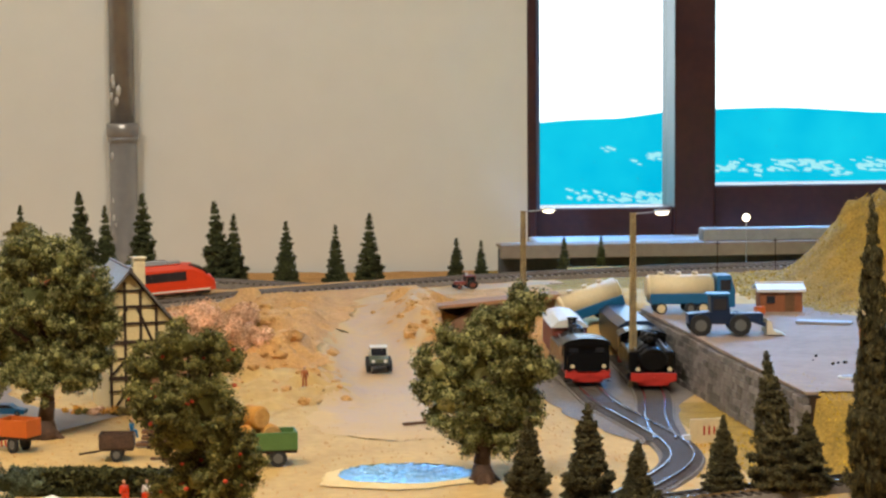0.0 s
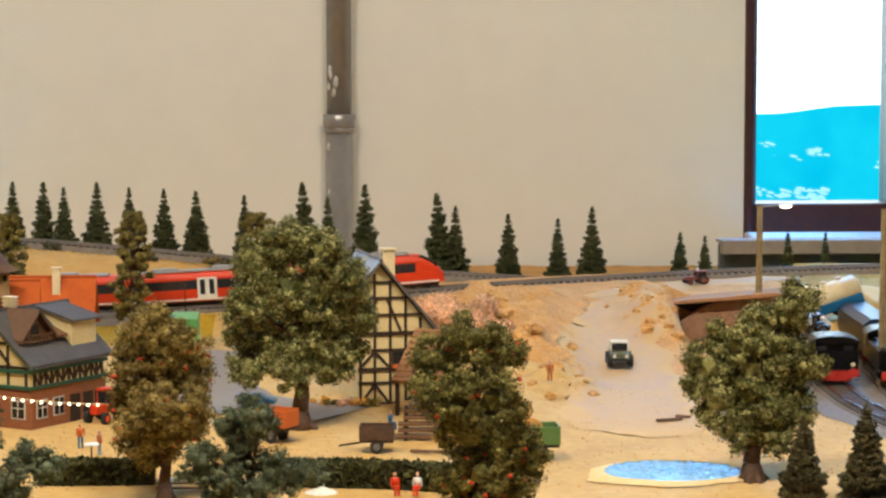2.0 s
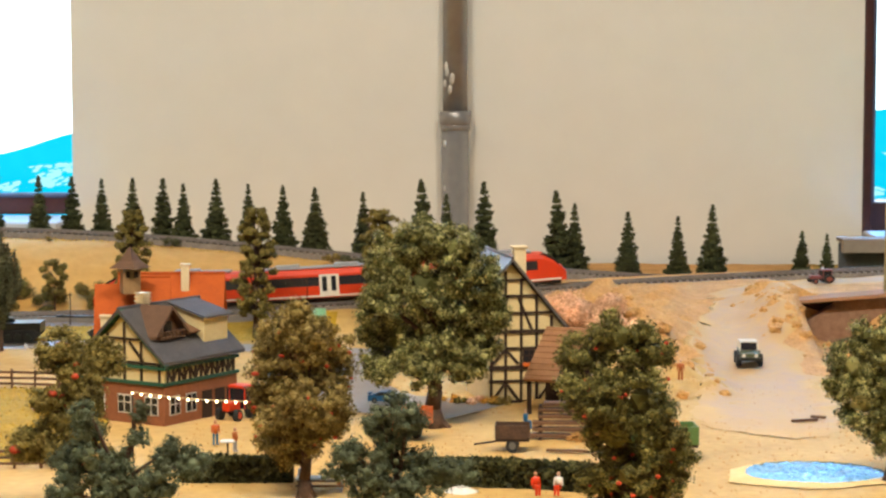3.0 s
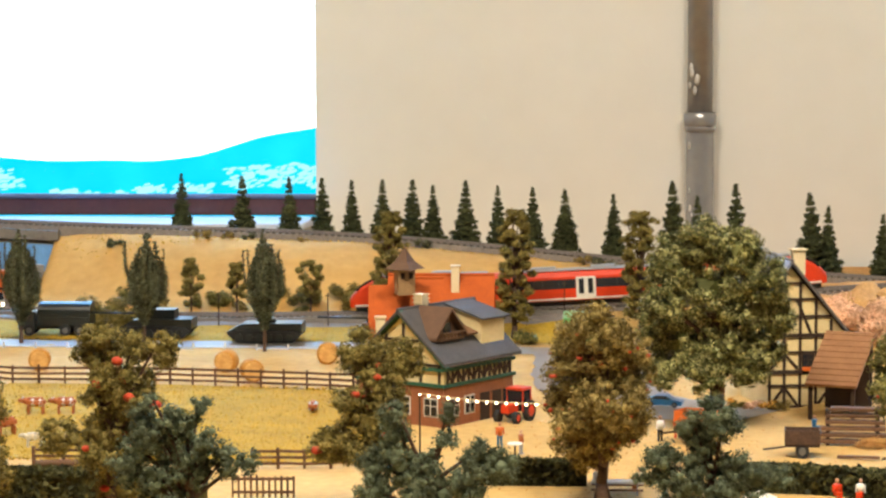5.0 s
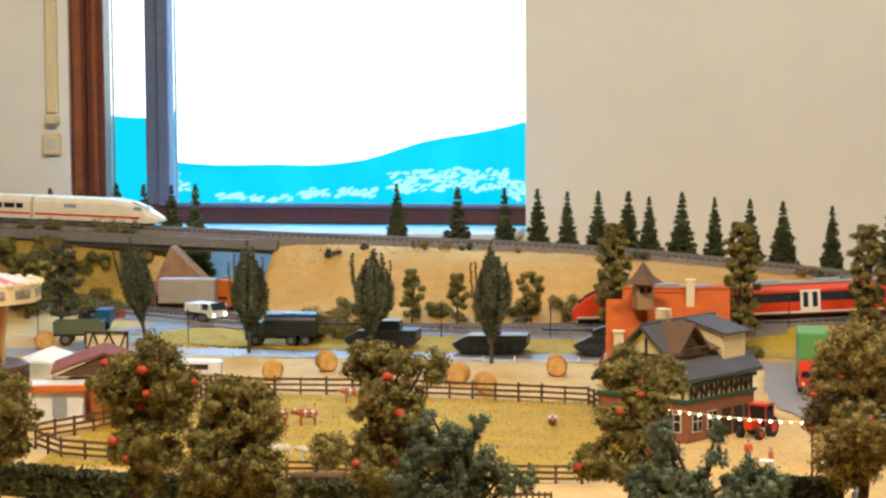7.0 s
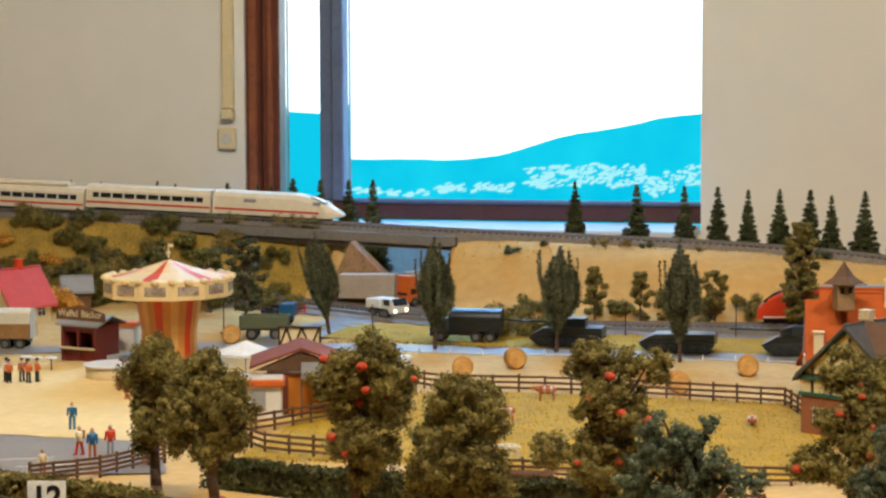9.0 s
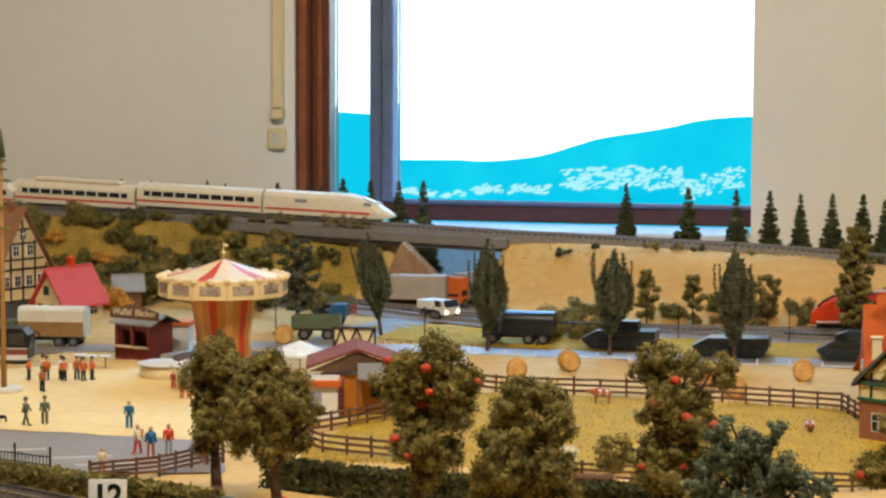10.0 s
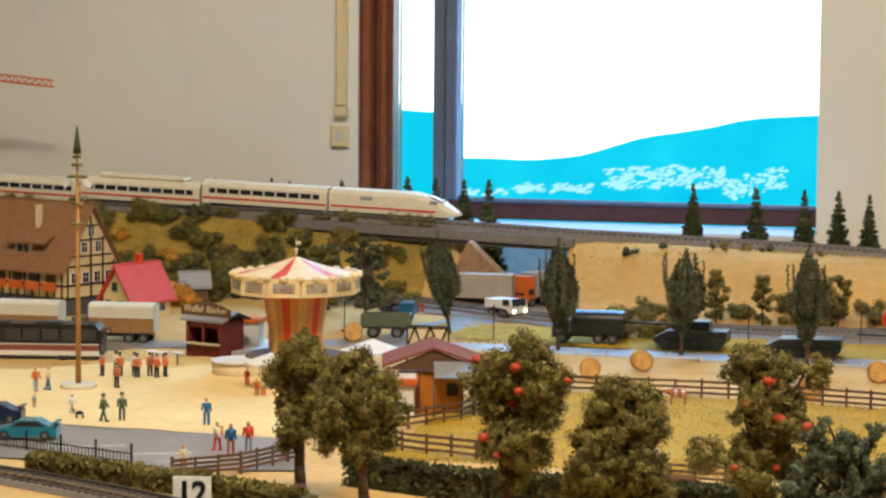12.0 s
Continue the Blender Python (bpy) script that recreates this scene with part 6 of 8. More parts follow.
def trailer(at, rz, material, label, L=0.05, bales=0):
    ob = thing("farm_trailer", label, "trailer", at, rz)
    bm = B()
    box(bm, (0, 0, 0.012), (L, 0.024, 0.003))
    part("bed", bm, T["timber"], ob)
    for c, s in (((0, -0.012, 0.019), (L, 0.0012, 0.013)), ((0, 0.012, 0.019), (L, 0.0012, 0.013)), ((-L / 2, 0, 0.019), (0.0012, 0.024, 0.013)), ((L / 2, 0, 0.019), (0.0012, 0.024, 0.013))):
        bm = B()
        box(bm, c, s)
        part("side_board", bm, material, ob, "", 0.0003)
    bm = B()
    cyl(bm, (-L / 2, 0, 0.009), (-L / 2 - 0.022, 0, 0.006), 0.0009, seg=6)
    part("drawbar", bm, T["timber"], ob)
    wheelset(ob, (-L / 4, L / 4) if L > 0.045 else (0.0,), 0.010, 0.0066, T["tyre"], 0.004)
    return ob


trailer((0.298, 1.615, 0.0), 3, paint("farm_green", (0.10, 0.19, 0.05), 0.5), "green farm trailer carrying straw bales", 0.055)
trailer((0.196, 1.650, 0.0), -3, M["bark"], "small dark wooden handcart on the farmyard", 0.034).scale = (0.72, 0.72, 0.80)
trailer((0.1212, 1.6965, 0.0), -30, T["orange"], "orange tipping wagon near the oak", 0.04).scale = (0.66, 0.8, 1.0)
trailer((-0.73, 2.285, 0.0), 10, T["olive"], "dark green farm machine behind the carousel", 0.05)


def bale(x, y, rz=0.0, z=0.0, r=0.0098):
    ob = thing("straw_bale", "golden round straw bale", "bale", (x, y, z), rz, "round straw bales")
    bm = B()
    cyl(bm, (0, -0.008, r), (0, 0.008, r), r, seg=20)
    part("roll", bm, T["straw"], ob, "", 0.0012)
    bm = B()
    for s in (-1, 1):
        for k in range(3):
            cyl(bm, (0, s * 0.0081, r), (0, s * (0.0086 - 0.0001 * k), r), r * (0.86 - 0.26 * k), r * (0.80 - 0.26 * k), 18)
    part("spiral_end", bm, T["strawend"], ob)


for x, y, rz in ((-0.469, 2.055, 10), (-0.432, 2.12, 25), (-0.295, 2.052, -8), (-0.262, 1.995, 20), (-0.211, 2.112, 6), (-0.753, 2.242, 15)):
    bale(x, y, rz, 0.0)
bale(0.305, 1.617, 20, 0.0135, 0.0085)
bale(0.287, 1.612, 70, 0.0135, 0.0085)
bale(0.296, 1.614, 40, 0.027, 0.0085)

# ---- buildings ----


def on_face(ob, face, L, W, u, z, w, h, d, material, name, ang=0.0, label="", out=0.0):
    """A flat piece on one face of a house: u along the face, z up, w by h, d deep."""
    bm = B()
    if face == "g0":
        box(bm, (-d / 2 - out, u, z), (d, w, h), rx=ang)
    elif face == "g1":
        box(bm, (L + d / 2 + out, u, z), (d, w, h), rx=ang)
    elif face == "l0":
        box(bm, (u, -d / 2 - out, z), (w, d, h), ry=-ang)
    else:
        box(bm, (u, W + d / 2 + out, z), (w, d, h), ry=-ang)
    return part(name, bm, material, ob, label)


def beam(ob, face, L, W, a, b, t=0.0022):
    """A timber between two points on a face."""
    (u0, z0), (u1, z1) = a, b
    n = math.hypot(u1 - u0, z1 - z0)
    return on_face(ob, face, L, W, (u0 + u1) / 2, (z0 + z1) / 2, n, t, 0.0012, T["timber"], "beam", math.degrees(math.atan2(z1 - z0, u1 - u0)))


def sash(ob, face, L, W, u, z, w, h, frame=None):
    f = on_face(ob, face, L, W, u, z, w + 0.0018, h + 0.0018, 0.0011, frame or T["white"], "window")
    on_face(f, face, L, W, u, z, w, h, 0.0014, T["dark"], "pane")
    on_face(f, face, L, W, u, z, 0.0006, h, 0.0017, frame or T["white"], "glazing_bar")
    on_face(f, face, L, W, u, z + h * 0.1, w, 0.0006, 0.0017, frame or T["white"], "glazing_bar")
    return f


def house(name, label, at, rz, L, W, ze, zr, wall, roof, over=0.006, ground=None, split=0.0, rid=0.5, ze2=None, hip=0.0):
    ze2 = ze if ze2 is None else ze2
    ob = thing(name, label, "house", at, rz)
    bm = B()
    prism(bm, [(0, 0), (W, 0), (W, ze2), (W * rid, zr - 0.003), (0, ze)], 0, L, "x")
    part("wall", bm, wall, ob)
    if ground:
        bm = B()
        box(bm, (L / 2, W / 2, split / 2), (L + 0.0014, W + 0.0014, split))
        part("ground_floor", bm, ground, ob, "", 0.0004)
    t = 0.0028
    for s in (0, 1):
        e, m = (-over, W * rid) if s == 0 else (W + over, W * rid)
        z0 = ze - over * (zr - ze) / (W * rid) if s == 0 else ze2 - over * (zr - ze2) / (W * (1 - rid))
        bm = B()
        prism(bm, [(e, z0), (m, zr), (m, zr + t), (e, z0 + t)], -over, L + over, "x")
        for v in bm.verts:
            if hip and v.co.x < 0 and v.co.z > zr - 0.001:
                v.co.x += hip
        part("roof_slope", bm, roof, ob, "", 0.0003)
    bm = B()
    cyl(bm, (hip - over, W * rid, zr + t), (L + over, W * rid, zr + t), 0.0014, seg=6)
    part("ridge_cap", bm, roof, ob)
    return ob


def chimney(ob, x, y, z0, z1, material, s=0.006):
    bm = B()
    box(bm, (x, y, (z0 + z1) / 2), (s, s, z1 - z0))
    box(bm, (x, y, z1), (s * 1.25, s * 1.25, 0.0016))
    part("chimney", bm, material, ob, "", 0.0003)


# Timbered barn
L, W = 0.085, 0.066
fw = house("timbered_barn", "half-timbered barn with cream infill and brown roof", (0.246, 1.872, 0), 102, L, W, 0.061, 0.119, T["infill"], T["glossslate"], 0.007, rid=0.72, ze2=0.099)


def fw_top(u):
    return 0.061 + u * 1.22 if u < 0.0475 else 0.119 - (u - 0.0475) * 1.08


for u in (0.002, 0.0135, 0.026, 0.039, 0.052, 0.064):
    beam(fw, "g0", L, W, (u, 0.0), (u, fw_top(u) - 0.004))
for z in (0.003, 0.020, 0.031, 0.047, 0.0605, 0.076, 0.090, 0.103):
    u0 = max(0.0, (z - 0.061) / 1.22)
    beam(fw, "g0", L, W, (u0, z), (W if z < 0.1 else W - 0.008, z), 0.0034 if z in (0.0605, 0.031) else 0.002)
for u in (0.0135, 0.052):
    for s in (-1, 1):
        beam(fw, "g0", L, W, (u + s * 0.011, 0.004), (u, 0.019))
        beam(fw, "g0", L, W, (u + s * 0.011, 0.034), (u, 0.046))
beam(fw, "g0", L, W, (0.030, 0.062), (0.042, 0.090))
beam(fw, "g0", L, W, (0.062, 0.062), (0.050, 0.090))
beam(fw, "g0", L, W, (-0.004, 0.058), (0.0475, 0.119), 0.0036)
sash(fw, "g0", L, W, 0.0325, 0.040, 0.008, 0.010, T["timber"])
on_face(fw, "g0", L, W, 0.0325, 0.0335, 0.010, 0.003, 0.003, T["orange"], "flower_box", 0, "orange flowers")
for x in (0.012, 0.032, 0.052, 0.074):
    beam(fw, "l0", L, W, (x, 0.0), (x, 0.058))
chimney(fw, 0.012, 0.038, 0.10, 0.129, T["cream"], 0.010)
porch = thing("porch_roof", "brown tiled lean-to roof on posts before the barn", "porch", (0.238, 1.832, 0.0), -20)
bm = B()
box(bm, (0, 0, 0.046), (0.041, 0.070, 0.003), rx=30)
for k in range(9):
    y = -0.031 + 0.0075 * k
    box(bm, (0, y * 0.866, 0.0478 + y * 0.5), (0.041, 0.0012, 0.0014), rx=30)
part("roof", bm, T["browntile"], porch, "", 0.0003)
for x in (-0.017, 0.017):
    for y in (-0.026, 0.026):
        bm = B()
        h = 0.044 + y * 0.577
        box(bm, (x, y, h / 2), (0.003, 0.003, h))
        part("post", bm, T["timber"], porch)
# Dark panel added for the dim space below the lean-to roof.
bm = B()
box(bm, (0, 0.020, 0.022), (0.036, 0.002, 0.044))
part("back_panel", bm, T["timber"], porch, "dark panel standing in for the shade under the roof")
stack = thing("plank_stack", "stack of sawn brown planks with straw on top", "planks", (0.236, 1.700, 0), -3)
for k in range(6):
    bm = B()
    box(bm, (0.002 * (k % 2), 0.002 * k, 0.003 + 0.0045 * k), (0.056 - 0.004 * k, 0.010, 0.0026), rz=(k * 37) % 5 - 2)
    part("plank", bm, T["plank"], stack, "", 0.0003)
    for x in (-0.018, 0.018):
        bm = B()
        box(bm, (x, 0.002 * k, 0.001 + 0.0045 * k), (0.003, 0.009, 0.002))
        part("batten", bm, T["timber"], stack)

# Inn with brick ground floor
L, W = 0.090, 0.084
inn = house("inn", "village inn with brick ground floor and grey slate roof", (-0.071, 1.757, 0), 57.6, L, W, 0.0525, 0.087, T["infill"], T["slate"], 0.0055, T["brick"], 0.031, rid=0.49, ze2=0.047)
for z in (0.0325, 0.045):
    for f, n in (("l0", L), ("g0", W)):
        on_face(inn, f, L, W, n / 2, z, n + 0.004, 0.0026, 0.0022, T["trimgreen"], "green_beam", 0, "dark green beam")
for k in range(13):
    on_face(inn, "l0", L, W, 0.004 + k * (L - 0.008) / 12, 0.039, 0.0020, 0.012, 0.0014, T["timber"], "beam")
for k in range(12):
    s = 1 if k % 2 else -1
    beam(inn, "l0", L, W, (0.004 + k * 0.0069, 0.039 - s * 0.005), (0.0095 + k * 0.0069, 0.039 + s * 0.005), 0.0013)
for u in (0.004, 0.022, 0.039, 0.056, 0.074):
    beam(inn, "g0", L, W, (u, 0.034), (u, min(0.048 + min(u, W - u) * 0.88, 0.084) - 0.003), 0.002)
for z in (0.048, 0.066):
    h = W / 2 if z < 0.05 else (0.085 - z) / 0.9 - 0.003
    beam(inn, "g0", L, W, (W / 2 - h, z), (W / 2 + h, z), 0.002)
for s in (-1, 1):
    beam(inn, "g0", L, W, (W / 2 + s * 0.022, 0.049), (W / 2 + s * 0.008, 0.064), 0.002)
    b = on_face(inn, "g0", L, W, W * 0.49 + s * 0.0225, 0.0675, 0.064, 0.0024, 0.0045, T["trimgreen"], "barge_board", -s * 41, "dark green barge board")
for u in (0.012, 0.039, 0.066):
    sash(inn, "g0", L, W, u, 0.015, 0.012, 0.013)
for u in (0.012, 0.032):
    sash(inn, "l0", L, W, u, 0.015, 0.011, 0.013)
for u in (0.052, 0.068):
    on_face(inn, "l0", L, W, u, 0.011, 0.012, 0.022, 0.0012, T["timber"], "door", 0, "dark arched doorway")
on_face(inn, "l0", L, W, 0.082, 0.016, 0.010, 0.011, 0.0012, T["dark"], "window")
# brown gabled cross roof and cream shed dormer on the slate slope
bm = B()
prism(bm, [(0.005, 0.064), (0.039, 0.064), (0.039, 0.069), (0.022, 0.0865), (0.005, 0.069)], 0.014, 0.040)
dm = part("dormer", bm, T["darktile"], inn, "brown gabled cross roof with balcony")
for s in (-1, 1):
    bm = B()
    prism(bm, [(0.022, 0.0885), (0.022 + s * 0.021, 0.0665), (0.022 + s * 0.021, 0.0690), (0.022, 0.0912)], 0.008, 0.044)
    part("dormer_roof", bm, T["darktile"], dm, "", 0.0003)
bm = B()
box(bm, (0.022, 0.011, 0.0665), (0.030, 0.006, 0.0012))
for k in range(7):
    box(bm, (0.009 + k * 0.0044, 0.0085, 0.069), (0.0008, 0.0008, 0.005))
box(bm, (0.022, 0.0085, 0.0715), (0.030, 0.001, 0.0010))
part("balcony", bm, T["plank"], dm)
bm = B()
box(bm, (0.022, 0.0138, 0.074), (0.009, 0.001, 0.010))
part("dormer_window", bm, T["dark"], dm)
bm = B()
prism(bm, [(0.005, 0.055), (0.005, 0.0790), (0.036, 0.0875), (0.036, 0.055)], 0.056, 0.086, "x")
sd = part("dormer", bm, T["infill"], inn, "cream shed dormer with grey roof")
bm = B()
prism(bm, [(0.001, 0.0785), (0.042, 0.0890), (0.042, 0.0905), (0.001, 0.0800)], 0.053, 0.090, "x")
part("dormer_roof", bm, T["slate"], sd)
bm = B()
box(bm, (0.047, 0.014, 0.071), (0.013, 0.016, 0.0016), rx=20)
part("roof_hatch", bm, T["plank"], inn, "open brown roof hatch")
bm = B()
box(bm, (0.026, W * 0.5, 0.092), (0.0075, 0.0075, 0.014))
for z in (0.093, 0.096, 0.099):
    box(bm, (0.026, W * 0.5, z), (0.0095, 0.0095, 0.0012))
part("chimney", bm, T["cream"], inn, "cream ribbed chimney")

# Orange-roofed house behind with a little tower
L, W = 0.058, 0.084
oh = house("orange_roof_house", "cottage with bright orange tiled roof", (-0.1423, 1.862, 0), 6, L, W, 0.040, 0.0985, T["tile"], T["tile"], 0.005, hip=0.026)
sash(oh, "g0", L, W, 0.028, 0.045, 0.009, 0.011)
chimney(oh, 0.010, 0.012, 0.045, 0.072, T["cream"], 0.008)
L, W = 0.085, 0.05
oh2 = house("orange_roof_wing", "wing with orange tiled roof behind the inn", (-0.135, 1.965, 0), 2, L, W, 0.058, 0.093, T["infill"], T["tile"], 0.004)
chimney(oh2, 0.055, 0.018, 0.08, 0.104, T["cream"], 0.007)
tw = thing("roof_turret", "small brown timber turret with grey pyramid cap", "turret", (-0.1143, 1.885, 0.1000), 20)
tw.scale = (0.68, 0.68, 0.85)
bm = B()
box(bm, (0, 0, 0.001), (0.021, 0.021, 0.026))
part("tower_wall", bm, mat("turret_boards", (0.36, 0.21, 0.09), 0.8), tw)
for x in (-0.005, 0.005):
    bm = B()
    box(bm, (x, -0.0102, 0.007), (0.005, 0.001, 0.006))
    part("louvre", bm, T["timber"], tw)
bm = B()
cyl(bm, (0, 0, 0.013), (0, 0, 0.020), 0.026, 0.013, 4)
cyl(bm, (0, 0, 0.020), (0, 0, 0.034), 0.013, 0.0004, 4)
part("cap", bm, T["darktile"], tw)

# Hotel on the square
L, W = 0.172, 0.082
ho = house("hotel", "half-timbered hotel with steep brown roof and flower boxes", (-1.280, 2.407, 0), -21, L, W, 0.058, 0.122, T["infill"], T["browntile"], 0.007, T["slate"], 0.018)
for k in range(15):
    beam(ho, "l0", L, W, (0.004 + k * 0.0117, 0.018), (0.004 + k * 0.0117, 0.056), 0.0018)
for z in (0.0195, 0.034, 0.055):
    beam(ho, "l0", L, W, (0, z), (L, z), 0.0022)
    beam(ho, "g1", L, W, (0, z), (W, z), 0.0022)
for k in range(6):
    u = 0.018 + k * 0.0265
    sash(ho, "l0", L, W, u, 0.040, 0.013, 0.016, T["timber"])
    on_face(ho, "l0", L, W, u, 0.0325, 0.018, 0.009, 0.006, T["orange"], "flower_box", 0, "orange flower box")
for u in (0.004, 0.022, 0.041, 0.060, 0.078):
    beam(ho, "g1", L, W, (u, 0.018), (u, min(0.057 + min(u, W - u) * 1.5, 0.114) - 0.003), 0.002)
for z in (0.066, 0.084, 0.100):
    h = (0.121 - z) / 1.56 - 0.002
    beam(ho, "g1", L, W, (W / 2 - h, z), (W / 2 + h, z), 0.002)
for u, z in ((0.014, 0.042), (0.032, 0.042), (0.050, 0.042), (0.068, 0.042), (0.030, 0.076), (0.052, 0.076), (0.041, 0.094)):
    sash(ho, "g1", L, W, u, z, 0.008, 0.011, T["white"])
bm = B()
prism(bm, [(0.006, 0.060), (0.006, 0.080), (0.034, 0.094), (0.034, 0.060)], 0.088, 0.114, "x")
d = part("dormer", bm, T["white"], ho, "small shed dormer")
bm = B()
prism(bm, [(0.000, 0.0785), (0.040, 0.0985), (0.040, 0.101), (0.000, 0.081)], 0.080, 0.140, "x")
part("dormer_roof", bm, T["browntile"], d)
for x in (0.096, 0.106):
    bm = B()
    box(bm, (x, 0.0055, 0.073), (0.0075, 0.001, 0.009))
    part("dormer_window", bm, T["dark"], d)
chimney(ho, 0.108, 0.024, 0.095, 0.120, T["cream"], 0.006)
chimney(ho, 0.158, 0.040, 0.11, 0.128, T["brick"], 0.007)

# Small house with pink-red roof
L, W = 0.060, 0.044
ph = house("pink_roof_house", "small cream house with shiny pink-red roof", (-1.036, 2.335, 0), 66, L, W, 0.026, 0.058, T["infill"], T["pinkroof"], 0.006)
for u, z in ((0.016, 0.016), (0.036, 0.016), (0.026, 0.036)):
    sash(ph, "g0", L, W, u, z, 0.006, 0.008, T["trimgreen"])
chimney(ph, 0.035, 0.024, 0.05, 0.070, T["red"], 0.007)
on_face(ph, "l0", L, W, 0.022, 0.010, 0.010, 0.018, 0.0012, T["maroon"], "door")
sash(ph, "l0", L, W, 0.045, 0.013, 0.010, 0.010)
gh = house("grey_shed", "little shed with light grey roof", (-1.035, 2.49, 0), 28, 0.030, 0.022, 0.024, 0.036, T["plank"], T["grey"], 0.004)
bs = house("brick_shed", "small orange brick shed with pale flat roof on the yard", (0.783, 2.09, 0.049), -6, 0.040, 0.030, 0.020, 0.0235, T["brick"], T["white"], 0.003)
on_face(bs, "l0", 0.042, 0.030, 0.028, 0.009, 0.009, 0.017, 0.001, T["plank"], "door")
on_face(bs, "l0", 0.042, 0.030, 0.010, 0.012, 0.008, 0.007, 0.001, T["dark"], "window")

# Festival stalls
kw = thing("waffle_kiosk", "dark red wooden waffle kiosk with grey roof", "kiosk", (-0.876, 2.090, 0), -20)
for c, s in (((0.020, 0.034, 0.018), (0.042, 0.0015, 0.036)), ((0.0, 0.017, 0.018), (0.0015, 0.034, 0.036)), ((0.041, 0.017, 0.018), (0.0015, 0.034, 0.036)), ((0.020, 0.0, 0.0065), (0.042, 0.0015, 0.013)), ((0.020, 0.0, 0.0325), (0.042, 0.0015, 0.007))):
    bm = B()
    box(bm, c, s)
    part("wall_panel", bm, T["kiosk"], kw)
for x in (0.0, 0.020, 0.041):
    bm = B()
    box(bm, (x, -0.0005, 0.018), (0.0025, 0.003, 0.036))
    part("post", bm, T["kiosk"], kw)
bm = B()
box(bm, (0.020, -0.003, 0.0135), (0.044, 0.007, 0.0014))
part("counter", bm, T["cream"], kw)
for s in (0, 1):
    bm = B()
    prism(bm, [(-0.005, 0.035), (0.017, 0.043), (0.017, 0.045), (-0.005, 0.037)] if s == 0 else [(0.017, 0.043), (0.038, 0.035), (0.038, 0.037), (0.017, 0.045)], -0.006, 0.048, "x")
    part("roof_slope", bm, T["slate"] if s else T["grey"], kw)
bm = B()
prism(bm, [(-0.012, 0.040), (0.050, 0.040), (0.050, 0.048), (0.019, 0.0555), (-0.012, 0.048)], 0.003, 0.0045)
sign = part("sign_board", bm, T["plank"], kw, "brown gabled sign board")


def lettering(text, size, at, rot, parent, material, name="lettering", bold=0.0):
    c = bpy.data.curves.new(name, "FONT")
    c.body, c.size, c.extrude, c.align_x, c.offset = text, size, 0.0002, "CENTER", size * bold
    tmp = new("tmp", c)
    bpy.context.view_layer.update()
    me = bpy.data.meshes.new_from_object(tmp)
    bpy.data.objects.remove(tmp)
    me.materials.clear()
    me.materials.append(material)
    ob = new(name, me)
    ob.parent = parent
    ob.matrix_basis = pose(*at, *rot)
    return ob


lettering("Waffel", 0.0095, (0.004, 0.0026, 0.0435), (90, 0, 0), sign, T["cream"])
lettering("Bäcker", 0.0095, (0.034, 0.0026, 0.0435), (90, 0, 0), sign, T["cream"])

rh = thing("festival_hut", "brown wooden festival hut with red-brown gabled roof", "hut", (-0.588, 1.806, 0), 16)
rh.scale = (1.0, 1.0, 0.9)
bm = B()
box(bm, (0.032, 0.030, 0.019), (0.055, 0.05, 0.038))
part("wall", bm, T["amber"], rh, "orange-brown boarded wall", 0.0005)
bm = B()
box(bm, (0.013, 0.004, 0.019), (0.020, 0.003, 0.038))
part("side_panel", bm, T["maroon"], rh)
for s in (-1, 1):
    bm = B()
    prism(bm, [(0.034, 0.060), (0.034 + s * 0.043, 0.043), (0.034 + s * 0.043, 0.0455), (0.034, 0.0625)], -0.002, 0.070)
    part("roof_slope", bm, T["hutroof"], rh, "red-brown roof", 0.0003)
bm = B()
prism(bm, [(-0.006, 0.041), (0.074, 0.041), (0.034, 0.060)], 0.000, 0.0016)
part("gable", bm, T["plank"], rh)
bm = B()
prism(bm, [(-0.030, 0.0375), (0.006, 0.0495), (0.006, 0.0507), (-0.030, 0.0387)], 0.034, 0.100, "x")
part("awning", bm, T["zinc"], rh, "grey lean-to awning")
for x in (0.034, 0.082):
    bm = B()
    box(bm, (x, -0.024, 0.0185), (0.002, 0.002, 0.038))
    part("post", bm, T["plank"], rh)
bm = B()
box(bm, (0.050, 0.0045, 0.022), (0.010, 0.0015, 0.012))
part("window", bm, T["dark"], rh)
st = thing("snack_stall", "white snack stall with orange roof edge", "stall", (-0.607, 1.780, 0), 14)
bm = B()
box(bm, (0.022, 0.014, 0.014), (0.042, 0.028, 0.028))
part("body", bm, T["white"], st, "", 0.0006)
bm = B()
box(bm, (0.022, 0.013, 0.030), (0.048, 0.034, 0.0055))
part("roof_edge", bm, T["orange"], st, "orange roof fascia", 0.0006)
bm = B()
box(bm, (0.022, 0.013, 0.0332), (0.044, 0.030, 0.001))
part("roof", bm, T["white"], st)
bm = B()
box(bm, (0.024, -0.0006, 0.015), (0.012, 0.001, 0.016))
part("poster", bm, T["grey"], st, "blue-grey poster")
tr = thing("timber_truss", "cream gable wall with brown timber truss", "gable wall", (-0.622, 1.972, 0), 4)
bm = B()
box(bm, (0.020, 0.001, 0.026), (0.038, 0.0014, 0.052))
part("panel", bm, T["cream"], tr)
